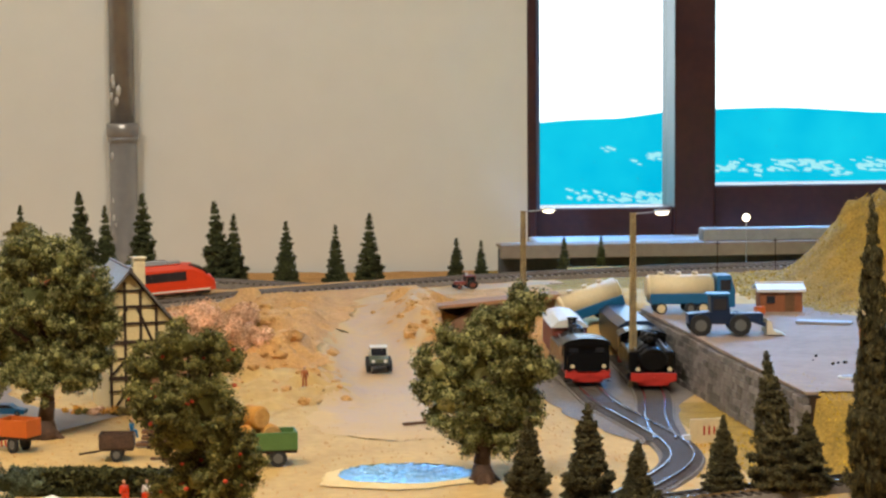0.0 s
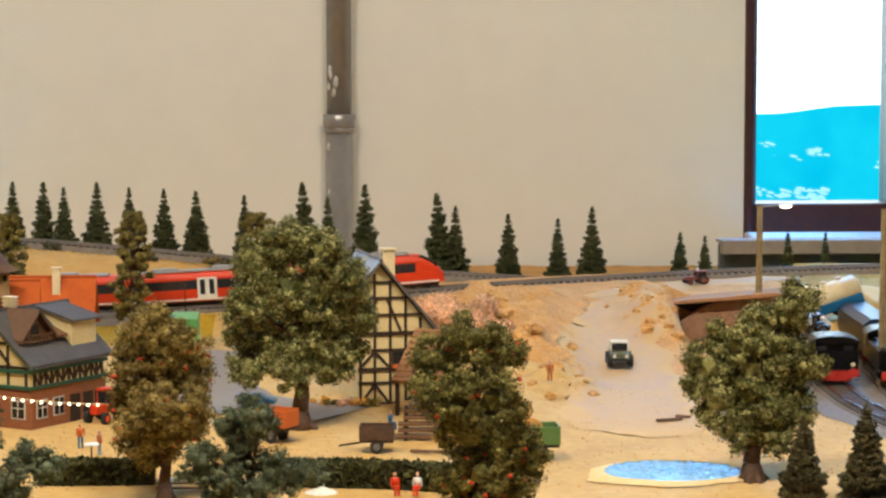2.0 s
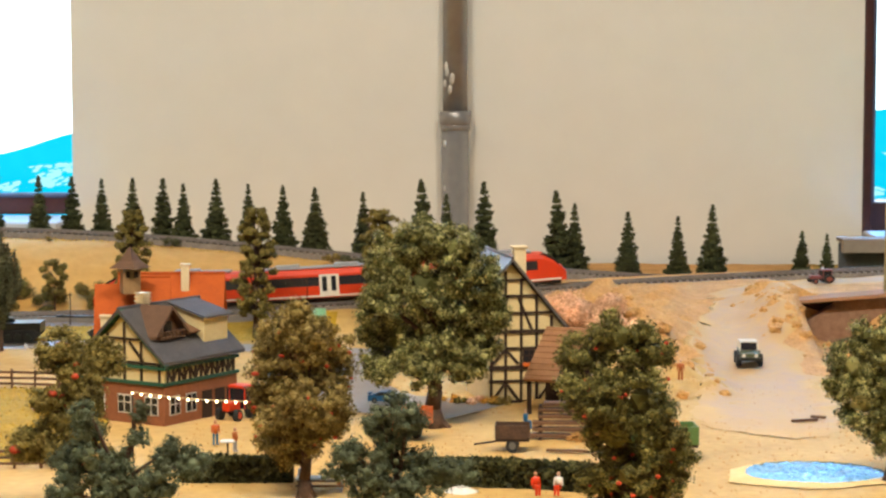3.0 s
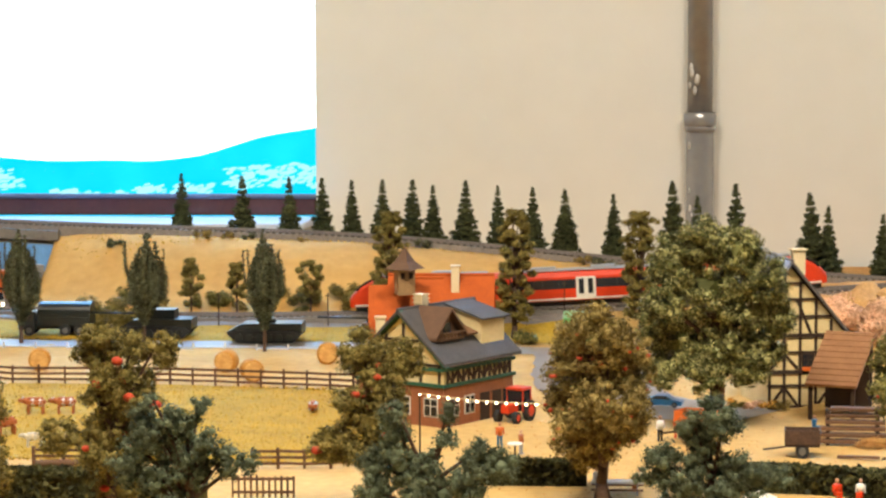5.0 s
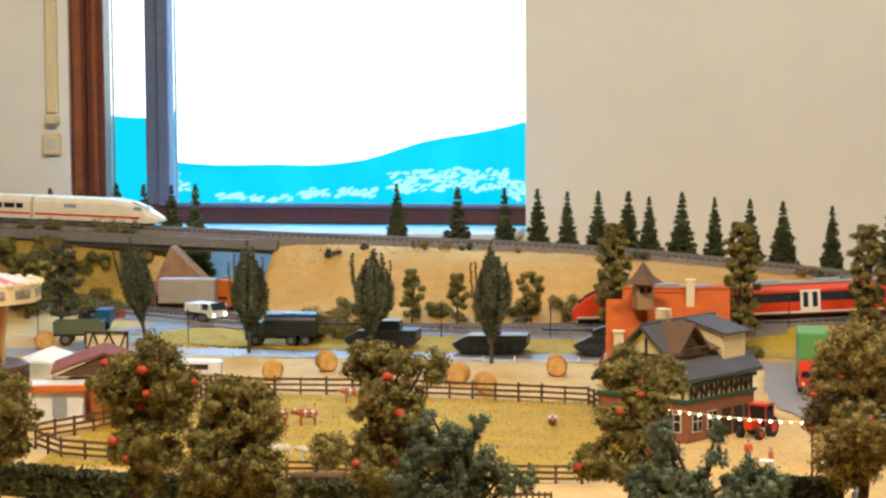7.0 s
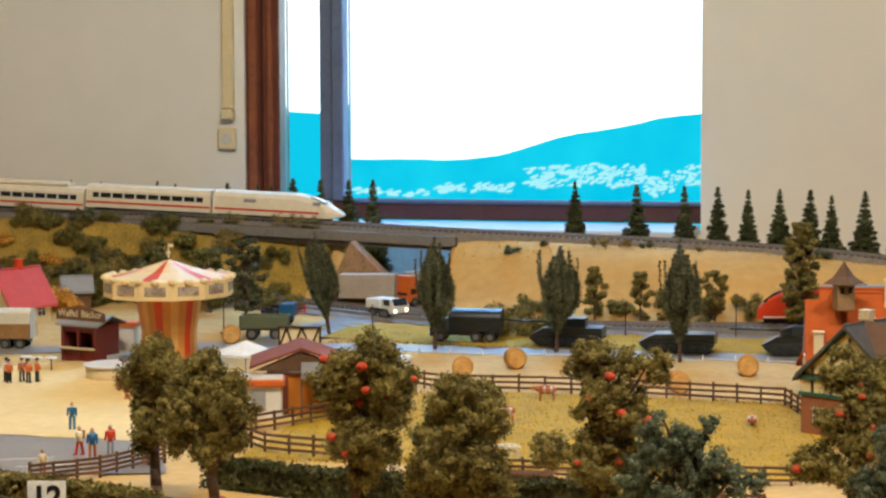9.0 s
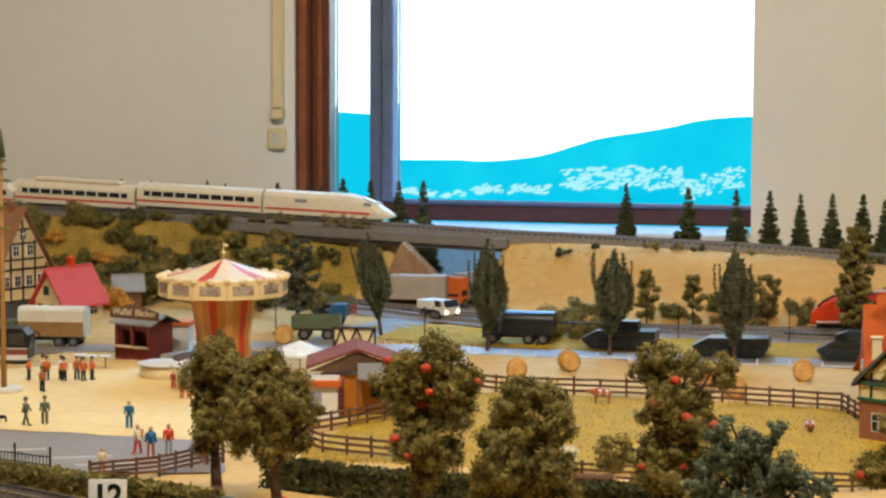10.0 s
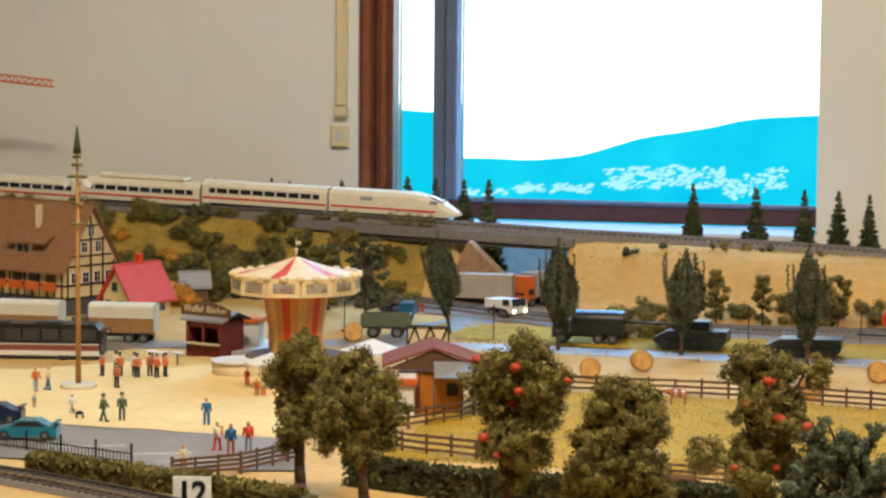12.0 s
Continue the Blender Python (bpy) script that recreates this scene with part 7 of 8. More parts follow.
for a, b in (((0.001, 0.0), (0.001, 0.054)), ((0.039, 0.0), (0.039, 0.054)), ((0.0, 0.053), (0.040, 0.053)), ((0.001, 0.034), (0.008, 0.053)), ((0.014, 0.034), (0.008, 0.053)), ((0.014, 0.034), (0.022, 0.053)), ((0.030, 0.034), (0.022, 0.053)), ((0.030, 0.034), (0.038, 0.053)), ((0.0, 0.034), (0.040, 0.034))):
    bm = B()
    cyl(bm, (a[0], -0.0008, a[1]), (b[0], -0.0008, b[1]), 0.0009, seg=6)
    part("beam", bm, T["timber"], tr)


def parasol(x, y, z, r, label="white octagonal parasol on the festival square"):
    ob = thing("parasol", label, "parasol", (x, y, 0), 11, "white parasols")
    bm = B()
    cyl(bm, (0, 0, z), (0, 0, z + r * 0.36), r, 0.0004, 8, cap=False)
    cyl(bm, (0, 0, z - 0.002), (0, 0, z), r, r, 8, cap=False)
    for f in bm.faces:
        f.smooth = False
    part("canopy", bm, T["cloth"], ob, "white cloth canopy")
    bm = B()
    cyl(bm, (0, 0, 0), (0, 0, z + r * 0.36), 0.0007, seg=6)
    part("pole", bm, T["grey"], ob)
    bm = B()
    cyl(bm, (0, 0, 0), (0, 0, 0.002), 0.006, seg=12)
    part("foot", bm, T["grey"], ob)


parasol(-0.661, 1.998, 0.026, 0.029)
parasol(-0.728, 1.905, 0.024, 0.024)
parasol(0.1585, 1.50, 0.0, 0.012, "small white parasol in the beer garden")
ct = thing("white_caravan", "flat white market caravan by the road", "caravan", (-0.545, 2.07, 0), 3)
ct.scale = (0.9, 0.9, 0.7)
bm = B()
box(bm, (0, 0, 0.013), (0.052, 0.022, 0.020))
part("body", bm, T["white"], ct, "", 0.003)
bm = B()
box(bm, (0.004, -0.0112, 0.015), (0.020, 0.001, 0.007))
part("window", bm, T["dark"], ct)
wheelset(ct, (0.0,), 0.009, 0.004, T["tyre"], 0.003)
rc = thing("round_counter", "low round cream counter on the square", "counter", (-0.785, 1.985, 0))
bm = B()
cyl(bm, (0, 0, 0), (0, 0, 0.012), 0.026, seg=24)
part("drum", bm, T["cream"], rc, "", 0.0008)
bm = B()
cyl(bm, (0, 0, 0.012), (0, 0, 0.0136), 0.028, seg=24)
part("top", bm, T["white"], rc)

# Carousel
PICT = mat("faded_picture", (0.42, 0.36, 0.28), 0.5, (0.20, 0.12, 0.08), 90.0, 0.1, contrast=0.2)
STRIPE = [T["cream"], T["red"], T["infill"]]
ca = thing("carousel", "striped chain carousel with scalloped cream canopy", "carousel", (-0.745, 2.028, 0), 7)
ca.scale = (1, 1, 0.95)
bm = B()
cyl(bm, (0, 0, 0), (0, 0, 0.016), 0.048, seg=32)
part("platform", bm, T["plank"], ca, "", 0.0008)
SEG = 24
bm = B()
rings = [(0.026, 0.016), (0.0255, 0.040), (0.031, 0.076)]
vs = [[bm.verts.new((r * math.cos(2 * math.pi * k / SEG), r * math.sin(2 * math.pi * k / SEG), z)) for k in range(SEG)] for r, z in rings]
for a, b in zip(vs, vs[1:]):
    for k in range(SEG):
        f = bm.faces.new((a[k], a[(k + 1) % SEG], b[(k + 1) % SEG], b[k]))
        f.material_index = (0, 1, 0, 2)[k % 4] if k % 4 != 2 else 0
part("drum", bm, [paint("carousel_gold", (0.64, 0.25, 0.045), 0.5), T["red"], paint("carousel_cream", (0.72, 0.38, 0.10), 0.5)], ca, "orange and red striped drum")
bm = B()
vs = [[bm.verts.new((r * math.cos(2 * math.pi * k / SEG), r * math.sin(2 * math.pi * k / SEG), z)) for k in range(SEG)] for r, z in ((0.0585, 0.096), (0.030, 0.1025), (0.0015, 0.1125))]
for a, b in zip(vs, vs[1:]):
    for k in range(SEG):
        bm.faces.new((a[k], a[(k + 1) % SEG], b[(k + 1) % SEG], b[k])).material_index = 1 if k % 4 == 1 else 0
part("canopy", bm, [T["rimcream"], T["red"]], ca, "cream and red striped cone")
bm = B()
cyl(bm, (0, 0, 0.078), (0, 0, 0.082), 0.0565, seg=SEG)
part("ceiling_disc", bm, T["orange"], ca)
for k in range(SEG // 2):
    a = 2 * math.pi * k / (SEG // 2)
    bm = B()
    box(bm, (0.0575 * math.cos(a), 0.0575 * math.sin(a), 0.0870), (0.0016, 0.0306, 0.0185), rz=math.degrees(a))
    pn = part("rim_panel", bm, T["rimcream"], ca, "painted cream rim panel", 0.0004)
    bm = B()
    box(bm, (0.0586 * math.cos(a), 0.0586 * math.sin(a), 0.087), (0.0012, 0.020, 0.009), rz=math.degrees(a))
    part("picture_panel", bm, PICT, pn, "small painted scene as plain panel", 0.0003)
    bm = B()
    ball(bm, (0.0580 * math.cos(a), 0.0580 * math.sin(a), 0.0955), 0.0046, 2, 0, (1.0, 1.0, 0.8))
    b2 = a + math.pi / (SEG // 2)
    ball(bm, (0.0590 * math.cos(b2), 0.0590 * math.sin(b2), 0.0960), 0.0042, 2, 0, (1.0, 1.0, 0.8))
    part("scallop", bm, T["rimcream"], ca, "cream scalloped crest")
bm = B()
cyl(bm, (0, 0, 0.114), (0, 0, 0.130), 0.0008, 0.0004, 6)
ball(bm, (0, 0, 0.119), 0.0022, 1)
box(bm, (0.002, 0, 0.1265), (0.005, 0.0004, 0.003))
part("finial", bm, T["cream"], ca)
bm = B()
cyl(bm, (0, 0, 0.0), (0, 0, 0.006), 0.05, seg=20)
box(bm, (0.0, 0.0, 0.003), (0.03, 0.02, 0.006))
bx2 = solid("ticket_booth", bm, T["white"], "white and orange ticket booth beside the carousel", "booth", (-0.835, 2.14, 0), 5)
bm = B()
box(bm, (0, 0, 0.018), (0.034, 0.022, 0.024))
tb = part("booth_wall", bm, T["white"], bx2, "", 0.0006)
bm = B()
box(bm, (0, 0, 0.0315), (0.038, 0.026, 0.004))
part("booth_roof", bm, T["orange"], bx2)

# Maypole
mp = thing("maypole", "tall wooden maypole with wreaths and a green tip", "maypole", (-0.892, 1.859, 0))
bm = B()
cyl(bm, (0, 0, 0), (0, 0, 0.0045), 0.0165, 0.0155, 10)
part("stone_base", bm, T["canvas"], mp, "pale octagonal stone base")
bm = B()
cyl(bm, (0, 0, 0.004), (0, 0, 0.21), 0.0026, 0.0011, 10)
part("mast", bm, mat("honey_wood", (0.50, 0.24, 0.06), 0.6), mp, "honey-coloured mast")
bm = B()
cyl(bm, (0, 0, 0.208), (0, 0, 0.233), 0.0042, 0.0005, 8)
part("tip_spruce", bm, M["spruce"], mp, "small green spruce tip")
for z, r in ((0.146, 0.005), (0.164, 0.004), (0.188, 0.006), (0.198, 0.004), (0.205, 0.003)):
    bm = B()
    for k in range(14):
        a = 2 * math.pi * k / 14
        ball(bm, (r * math.cos(a), r * math.sin(a), z), 0.0014, 1)
    part("wreath", bm, M["dkleaf"], mp, "small green wreath")
for s in (-1, 1):
    bm = B()
    box(bm, (s * 0.0095, 0, 0.182), (0.009, 0.0010, 0.005), ry=s * 35)
    part("ribbon", bm, T["white"], mp, "white and blue ribbon")
bm = B()
box(bm, (0, 0, 0.187), (0.020, 0.0012, 0.0012))
part("crossbar", bm, T["timber"], mp)

# ---- fences, hedges, lamps ----


def fence(label, pts, h=0.014, rails=3, step=0.022, name="fence", post=0.0018, lean=True, material=None):
    ob = thing(name, label, "fence")
    material = material or T["plank"]
    P = [Vector((*p, 0.0)) for p in pts]
    posts = []
    for a, b in zip(P, P[1:]):
        n = max(1, round((b - a).length / step))
        posts += [a.lerp(b, k / n) for k in range(n)]
    posts.append(P[-1])
    rvf = random.Random(int(pts[0][0] * 1000))
    pm = None
    for i, p in enumerate(posts):
        z = land(p.x, p.y)
        bm = B()
        box(bm, (p.x, p.y, z + h / 2), (post, post, h * rvf.uniform(0.95, 1.15)), rz=rvf.uniform(-20, 20))
        part("post", bm, material, ob)
        if i + 1 < len(posts):
            q = posts[i + 1]
            d = q - p
            for k in range(rails):
                zz = z + h * (0.28 + 0.62 * k / max(1, rails - 1))
                bm = B()
                box(bm, ((p.x + q.x) / 2, (p.y + q.y) / 2 - post * 0.6, zz), (d.length * 1.04, post * 0.55, h * 0.13), rz=math.degrees(math.atan2(d.y, d.x)), ry=rvf.uniform(-1.5, 1.5))
                part("rail", bm, material, ob)
    return ob


fence("rough wooden pasture fence", [(-0.575, 1.700), (-0.525, 1.790), (-0.50, 1.90), (-0.505, 1.985), (-0.47, 1.968), (-0.33, 1.970), (-0.165, 1.942), (-0.145, 1.88)], 0.016, 3)
fence("brown plank fence between stalls and pasture", [(-0.565, 1.672), (-0.532, 1.634), (-0.47, 1.616), (-0.43, 1.600)], 0.016, 3)
fence("brown wooden fence before the pasture", [(-0.345, 1.575), (-0.28, 1.574)], 0.014, 3)
fence("brown wooden fence near the inn", [(-0.19, 1.578), (-0.135, 1.582), (-0.11, 1.60)], 0.014, 3)
fence("brown plank fence beside the car park", [(-0.655, 1.476), (-0.618, 1.515), (-0.592, 1.578)], 0.016, 4, 0.018)
fence("small brown picket fence before the hedge", [(-0.185, 1.475), (-0.145, 1.478)], 0.014, 2, 0.004, post=0.0012)
fence("low white guard rail along the road", [(-0.64, 2.203), (-0.45, 2.206), (-0.2, 2.204), (-0.10, 2.20)], 0.006, 1, 0.03, "guard_rail", 0.0014, material=T["cloth"])
fence("red and white barrier beside the level crossing", [(-0.80, 2.50), (-0.745, 2.49)], 0.010, 2, 0.012, "barrier", 0.0016, material=T["wheelred"])

iron = thing("iron_fence", "black wrought-iron fence with arched panels", "fence")
a, b = Vector((-0.93, 1.596, 0)), Vector((-0.704, 1.521, 0))
for k in range(8):
    p = a.lerp(b, k / 7)
    bm = B()
    cyl(bm, (p.x, p.y, 0), (p.x, p.y, 0.0165), 0.0009, seg=6)
    part("post", bm, T["black"], iron)
    if k < 7:
        q = a.lerp(b, (k + 1) / 7)
        bm = B()
        for j in range(10):
            t = j / 10
            u = p.lerp(q, t)
            cyl(bm, (u.x, u.y, 0.002), (u.x, u.y, 0.0125 - 0.003 * math.sin(math.pi * t)), 0.00035, seg=4)
        for z in (0.003, 0.009):
            cyl(bm, (p.x, p.y, z), (q.x, q.y, z), 0.0005, seg=4)
        part("railing_panel", bm, T["black"], iron)

HEDGE = leaf_mat("hedge_leaves", (0.012, 0.014, 0.005), (0.040, 0.042, 0.013), (0.095, 0.088, 0.028))


def hedge(pts, h, w, seed, label="clipped dark green hedge at the layout's front", material=HEDGE):
    rs = np.random.RandomState(seed)
    vs, fs = [], []
    line = spline(pts, 0.01)
    core_v, core_f = sweep(line, [(-w * 0.42, 0.0), (-w * 0.42, h * 0.86), (w * 0.42, h * 0.86), (w * 0.42, 0.0)])
    n = int(len(line) * 0.01 * 9000 * 7)
    for k in range(n):
        p = line[rs.randint(len(line) - 1)]
        s = 0.0008 * rs.uniform(0.6, 1.5)
        side = rs.choice(3)
        q = np.array((p.x + rs.uniform(-0.006, 0.006), p.y, 0.0))
        if side == 0:
            q += (0, -w * 0.46 + rs.normal() * 0.0008, rs.uniform(0, h))
        else:
            q += (0, rs.uniform(-w * 0.5, w * 0.5), h * 0.93 + rs.normal() * 0.0012)
        d1, d2 = rs.normal(size=3), rs.normal(size=3)
        i = len(vs)
        vs += [tuple(q - d1 * s), tuple(q + d2 * s), tuple(q + d1 * s), tuple(q - d2 * s)]
        fs.append((i, i + 1, i + 2, i + 3))
    k = len(vs)
    ob = new("hedge", raw("hedge", vs + core_v, fs + [tuple(i + k for i in f) for f in core_f], [material]))
    return tagged(ob, label, "hedge", "front hedges")


hedge([(-0.53, 1.500), (-0.43, 1.470), (-0.30, 1.462), (-0.20, 1.46)], 0.020, 0.016, 1)
hedge([(-0.03, 1.535), (0.045, 1.535)], 0.016, 0.014, 2, "short clipped dark hedge by the beer garden")
hedge([(0.135, 1.525), (0.20, 1.515), (0.25, 1.498)], 0.017, 0.014, 3, "clipped dark hedge before the farmyard")
hedge([(-0.76, 1.485), (-0.70, 1.462), (-0.60, 1.428), (-0.53, 1.40)], 0.012, 0.022, 4, "low olive green hedge beside the front line", M["apple"])


TAN = mat("mast_tan", (0.42, 0.31, 0.15), 0.75, (0.20, 0.14, 0.07), 160.0, contrast=0.25)


def street_lamp(x, y, z0, z1, label, arm=0.022, globe=False, r=0.0025):
    ob = thing("street_lamp", label, "street lamp", (x, y, z0), 0, "lamps of the engine yard")
    h = z1 - z0
    bm = B()
    if globe:
        cyl(bm, (0, 0, 0), (0, 0, h - 0.004), 0.0008, seg=8)
        part("pole", bm, T["grey"], ob)
        bm = B()
        ball(bm, (0, 0, h), 0.0043, 2)
        part("globe", bm, LAMP, ob, "glowing round globe")
    else:
        for s in (-1, 1):
            for q in (-1, 1):
                cyl(bm, (s * r, q * r, 0), (s * r * 0.7, q * r * 0.7, h), 0.0008, seg=5)
        for k in range(14):
            z = h * (k + 0.5) / 14
            cyl(bm, (-r, -r, z - h / 28), (r, -r, z + h / 28), 0.0006, seg=4)
            cyl(bm, (r, r, z - h / 28), (-r, r, z + h / 28), 0.0004, seg=4)
        box(bm, (0, 0, h / 2), (r * 0.9, r * 0.9, h))
        part("lattice_mast", bm, TAN, ob, "weathered tan lattice mast")
        bm = B()
        cyl(bm, (0, 0, h - 0.001), (arm, 0, h + 0.001), 0.0007, seg=6)
        part("arm", bm, T["grey"], ob)
        bm = B()
        box(bm, (arm + 0.004, 0, h + 0.0012), (0.014, 0.006, 0.002))
        hd = part("lamp_housing", bm, T["white"], ob, "", 0.0006)
        bm = B()
        ball(bm, (arm + 0.004, 0, h - 0.0002), 0.0052, 2, 0, (1.15, 0.6, 0.42))
        part("lamp_glass", bm, LAMP, hd, "glowing warm lamp")


street_lamp(0.579, 2.252, land(0.579, 2.252), 0.137, "tan lattice street lamp with lit head")
street_lamp(0.634, 1.945, 0.0, 0.1555, "tall tan lattice street lamp between the engines")
street_lamp(0.862, 2.482, land(0.862, 2.482), 0.110, "thin lamp post with glowing globe", globe=True)
for x, y in ((0.82, 2.44), (0.885, 2.44), (-0.36, 2.36), (-0.62, 2.31), (-0.245, 2.36), (-0.78, 2.30), (0.0, 2.37)):
    bm = B()
    cyl(bm, (0, 0, -0.002), (0, 0, 0.036), 0.0006, seg=5)
    box(bm, (0, 0, 0.033), (0.005, 0.0006, 0.001))
    solid("telegraph_pole", bm, T["timber"], "thin dark telegraph pole beside the line", "pole", (x, y, land(x, y)), 0, "telegraph poles")

# Garland of lit bulbs at the inn
ga = thing("light_garland", "string of lit white bulbs across the beer garden", "garland")
a, b = Vector((-0.076, 1.62, 0.0480)), Vector((0.024, 1.558, 0.0510))
pts = []
for k in range(15):
    t = k / 14
    p = a.lerp(b, t)
    p.z -= 0.0018 * math.sin(math.pi * t)
    pts.append(p)
bm = B()
for p, q in zip(pts, pts[1:]):
    cyl(bm, p, q, 0.00035, seg=4)
part("cable", bm, T["cream"], ga)
for p in pts:
    bm = B()
    ball(bm, p - Vector((0, 0, 0.0008)), 0.0009, 1)
    part("bulb", bm, BULB, ga, "lit bulb")
for p, lab in ((a, "post"), (b, "post")):
    bm = B()
    cyl(bm, (p.x, p.y, 0), (p.x, p.y, p.z), 0.0007, seg=6)
    part(lab, bm, T["timber"], ga)

# ---- small figures ----
CL = dict(orange=T["orange"], blue=T["blue"], white=T["cloth"], black=T["black"], red=T["red"], green=T["olive"], brown=T["hidebrown"], grey=T["grey"], cream=T["cream"])


def figurine(x, y, rz, top, legs, label, h=0.021, hat=None, sit=False, walk_=0.0, pack=None, z=None):
    """A small painted figure, one plain mesh."""
    bm = B()
    k = h / 0.021
    if sit:
        box(bm, (0, -0.002, 0.0060), (0.0048, 0.0055, 0.0028), mi=1)
        for s in (-1, 1):
            cyl(bm, (s * 0.0013, -0.0045, 0.0055), (s * 0.0013, -0.0050, 0.0), 0.0010, seg=6, mi=1)
        zt = 0.0062
    else:
        for s in (-1, 1):
            cyl(bm, (s * 0.0014, 0, 0.0095), (s * 0.0016, s * walk_, 0.0), 0.0012, 0.0009, 6, 1)
            box(bm, (s * 0.0016, s * walk_ - 0.0007, 0.0005), (0.0013, 0.0028, 0.0010), mi=1)
        zt = 0.0092
    cyl(bm, (0, 0, zt), (0, 0, zt + 0.0072), 0.0019, 0.0025, 8, 0)
    for s in (-1, 1):
        cyl(bm, (s * 0.0027, 0, zt + 0.0068), (s * 0.0034, -walk_ * s * 0.8 - 0.0006, zt + 0.0008), 0.0009, 0.0007, 6, 0)
    ball(bm, (0, 0, zt + 0.0096), 0.0017, 1, 2, (0.9, 1, 1.2))
    if hat:
        cyl(bm, (0, 0, zt + 0.0104), (0, 0, zt + 0.0122), 0.0019, 0.0012, 8, 3)
    if pack:
        box(bm, (0, 0.0026, zt + 0.0048), (0.0040, 0.0026, 0.0056), mi=3)
    for v in bm.verts:
        v.co *= k
    return solid("figurine", bm, [CL[top], CL[legs], T["skin"], CL[hat or pack or "black"]], label, "figurine", (x, y, land(x, y) + 0.0016 if z is None else z), rz, "painted figures")


for i, (x, y) in enumerate([(-0.898, 1.927), (-0.889, 1.938), (-0.8814, 1.929), (-0.8704, 1.937), (-0.8643, 1.928), (-0.8557, 1.938), (-0.8469, 1.932), (-0.8417, 1.940)]):
    figurine(x, y, i * 17 - 40, ("orange", "cream", "orange", "white", "orange", "brown", "orange", "orange")[i], "black", "brass-band figure in orange waistcoat and black hat", 0.0215, "black")
figurine(-0.857, 1.862, 160, "brown", "black", "band leader figure facing the musicians", 0.022, "black")
figurine(-0.917, 1.824, 60, "orange", "grey", "dancing figure in orange shirt", 0.022, None, walk_=0.002)
figurine(-0.909, 1.832, -70, "cream", "blue", "dancing figure in pale shirt and blue skirt", 0.022, None, walk_=0.002)
figurine(-0.838, 1.722, 80, "white", "grey", "running child figure on the square", 0.016, None, walk_=0.004)
figurine(-0.797, 1.690, 95, "green", "green", "figure in green holding a dog's lead", 0.0225, "green", walk_=0.003)
figurine(-0.785, 1.700, 20, "green", "green", "standing figure in green coat and hat", 0.0225, "green")
figurine(-0.7126, 1.700, 10, "blue", "blue", "standing figure in dark blue clothes", 0.0225)
figurine(-0.664, 1.592, -20, "cream", "red", "hiker figure with red trousers and orange pack", 0.0225, None, walk_=0.002, pack="orange")
figurine(-0.649, 1.580, 15, "blue", "brown", "hiker figure in blue jacket with pack", 0.0235, None, walk_=0.002, pack="blue")
figurine(-0.6405, 1.595, 0, "red", "grey", "hiker figure with large red rucksack", 0.0235, None, pack="red")
figurine(-0.7526, 1.911, 0, "red", "red", "child figure in red clothes", 0.016)
figurine(-0.7255, 1.859, 0, "orange", "brown", "child figure in orange jumper", 0.015)
figurine(-0.7195, 1.860, 30, "cream", "orange", "child figure in yellow top", 0.015)
figurine(-0.6579, 1.5056, 0, "cream", "brown", "figure in pale dress by the fence", 0.020)
figurine(-0.603, 1.565, 20, "red", "red", "figure in red leaning at the fence", 0.016)
figurine(-0.880, 1.740, 0, "grey", "brown", "small brown bollard-like figure", 0.011)
figurine(-0.022, 1.668, 30, "orange", "blue", "figure with blue trousers at the inn", 0.019)
figurine(0.052, 1.512, 40, "white", "grey", "seated guest in white shirt", 0.018, None, True)
figurine(0.080, 1.512, -40, "cream", "brown", "seated guest in cream shirt", 0.018, None, True)
figurine(0.207, 1.482, 20, "red", "red", "seated guest in red", 0.018, None, True)
figurine(0.222, 1.482, -20, "white", "red", "seated guest in white and red", 0.018, None, True)
figurine(-0.005, 1.640, 70, "brown", "grey", "guest standing by the garden table", 0.018)
figurine(0.095, 1.70, 40, "white", "black", "figure in white shirt near the oak", 0.020)
figurine(0.108, 1.715, 10, "black", "red", "figure in dark coat near the oak", 0.020)
figurine(0.206, 1.672, 100, "blue", "blue", "figure in blue sitting on the handcart", 0.017, None, True, z=0.013)
figurine(0.345, 1.93, 0, "brown", "brown", "figure beside the loam bank", 0.018)
figurine(0.8025, 1.8155, 30, "orange", "maroon" if "maroon" in CL else "brown", "worker in orange vest on the yard", 0.021)
figurine(0.535, 2.375, 90, "white", "brown", "driver figure in white shirt", 0.012, None, True, z=land(0.534, 2.375) + 0.010)


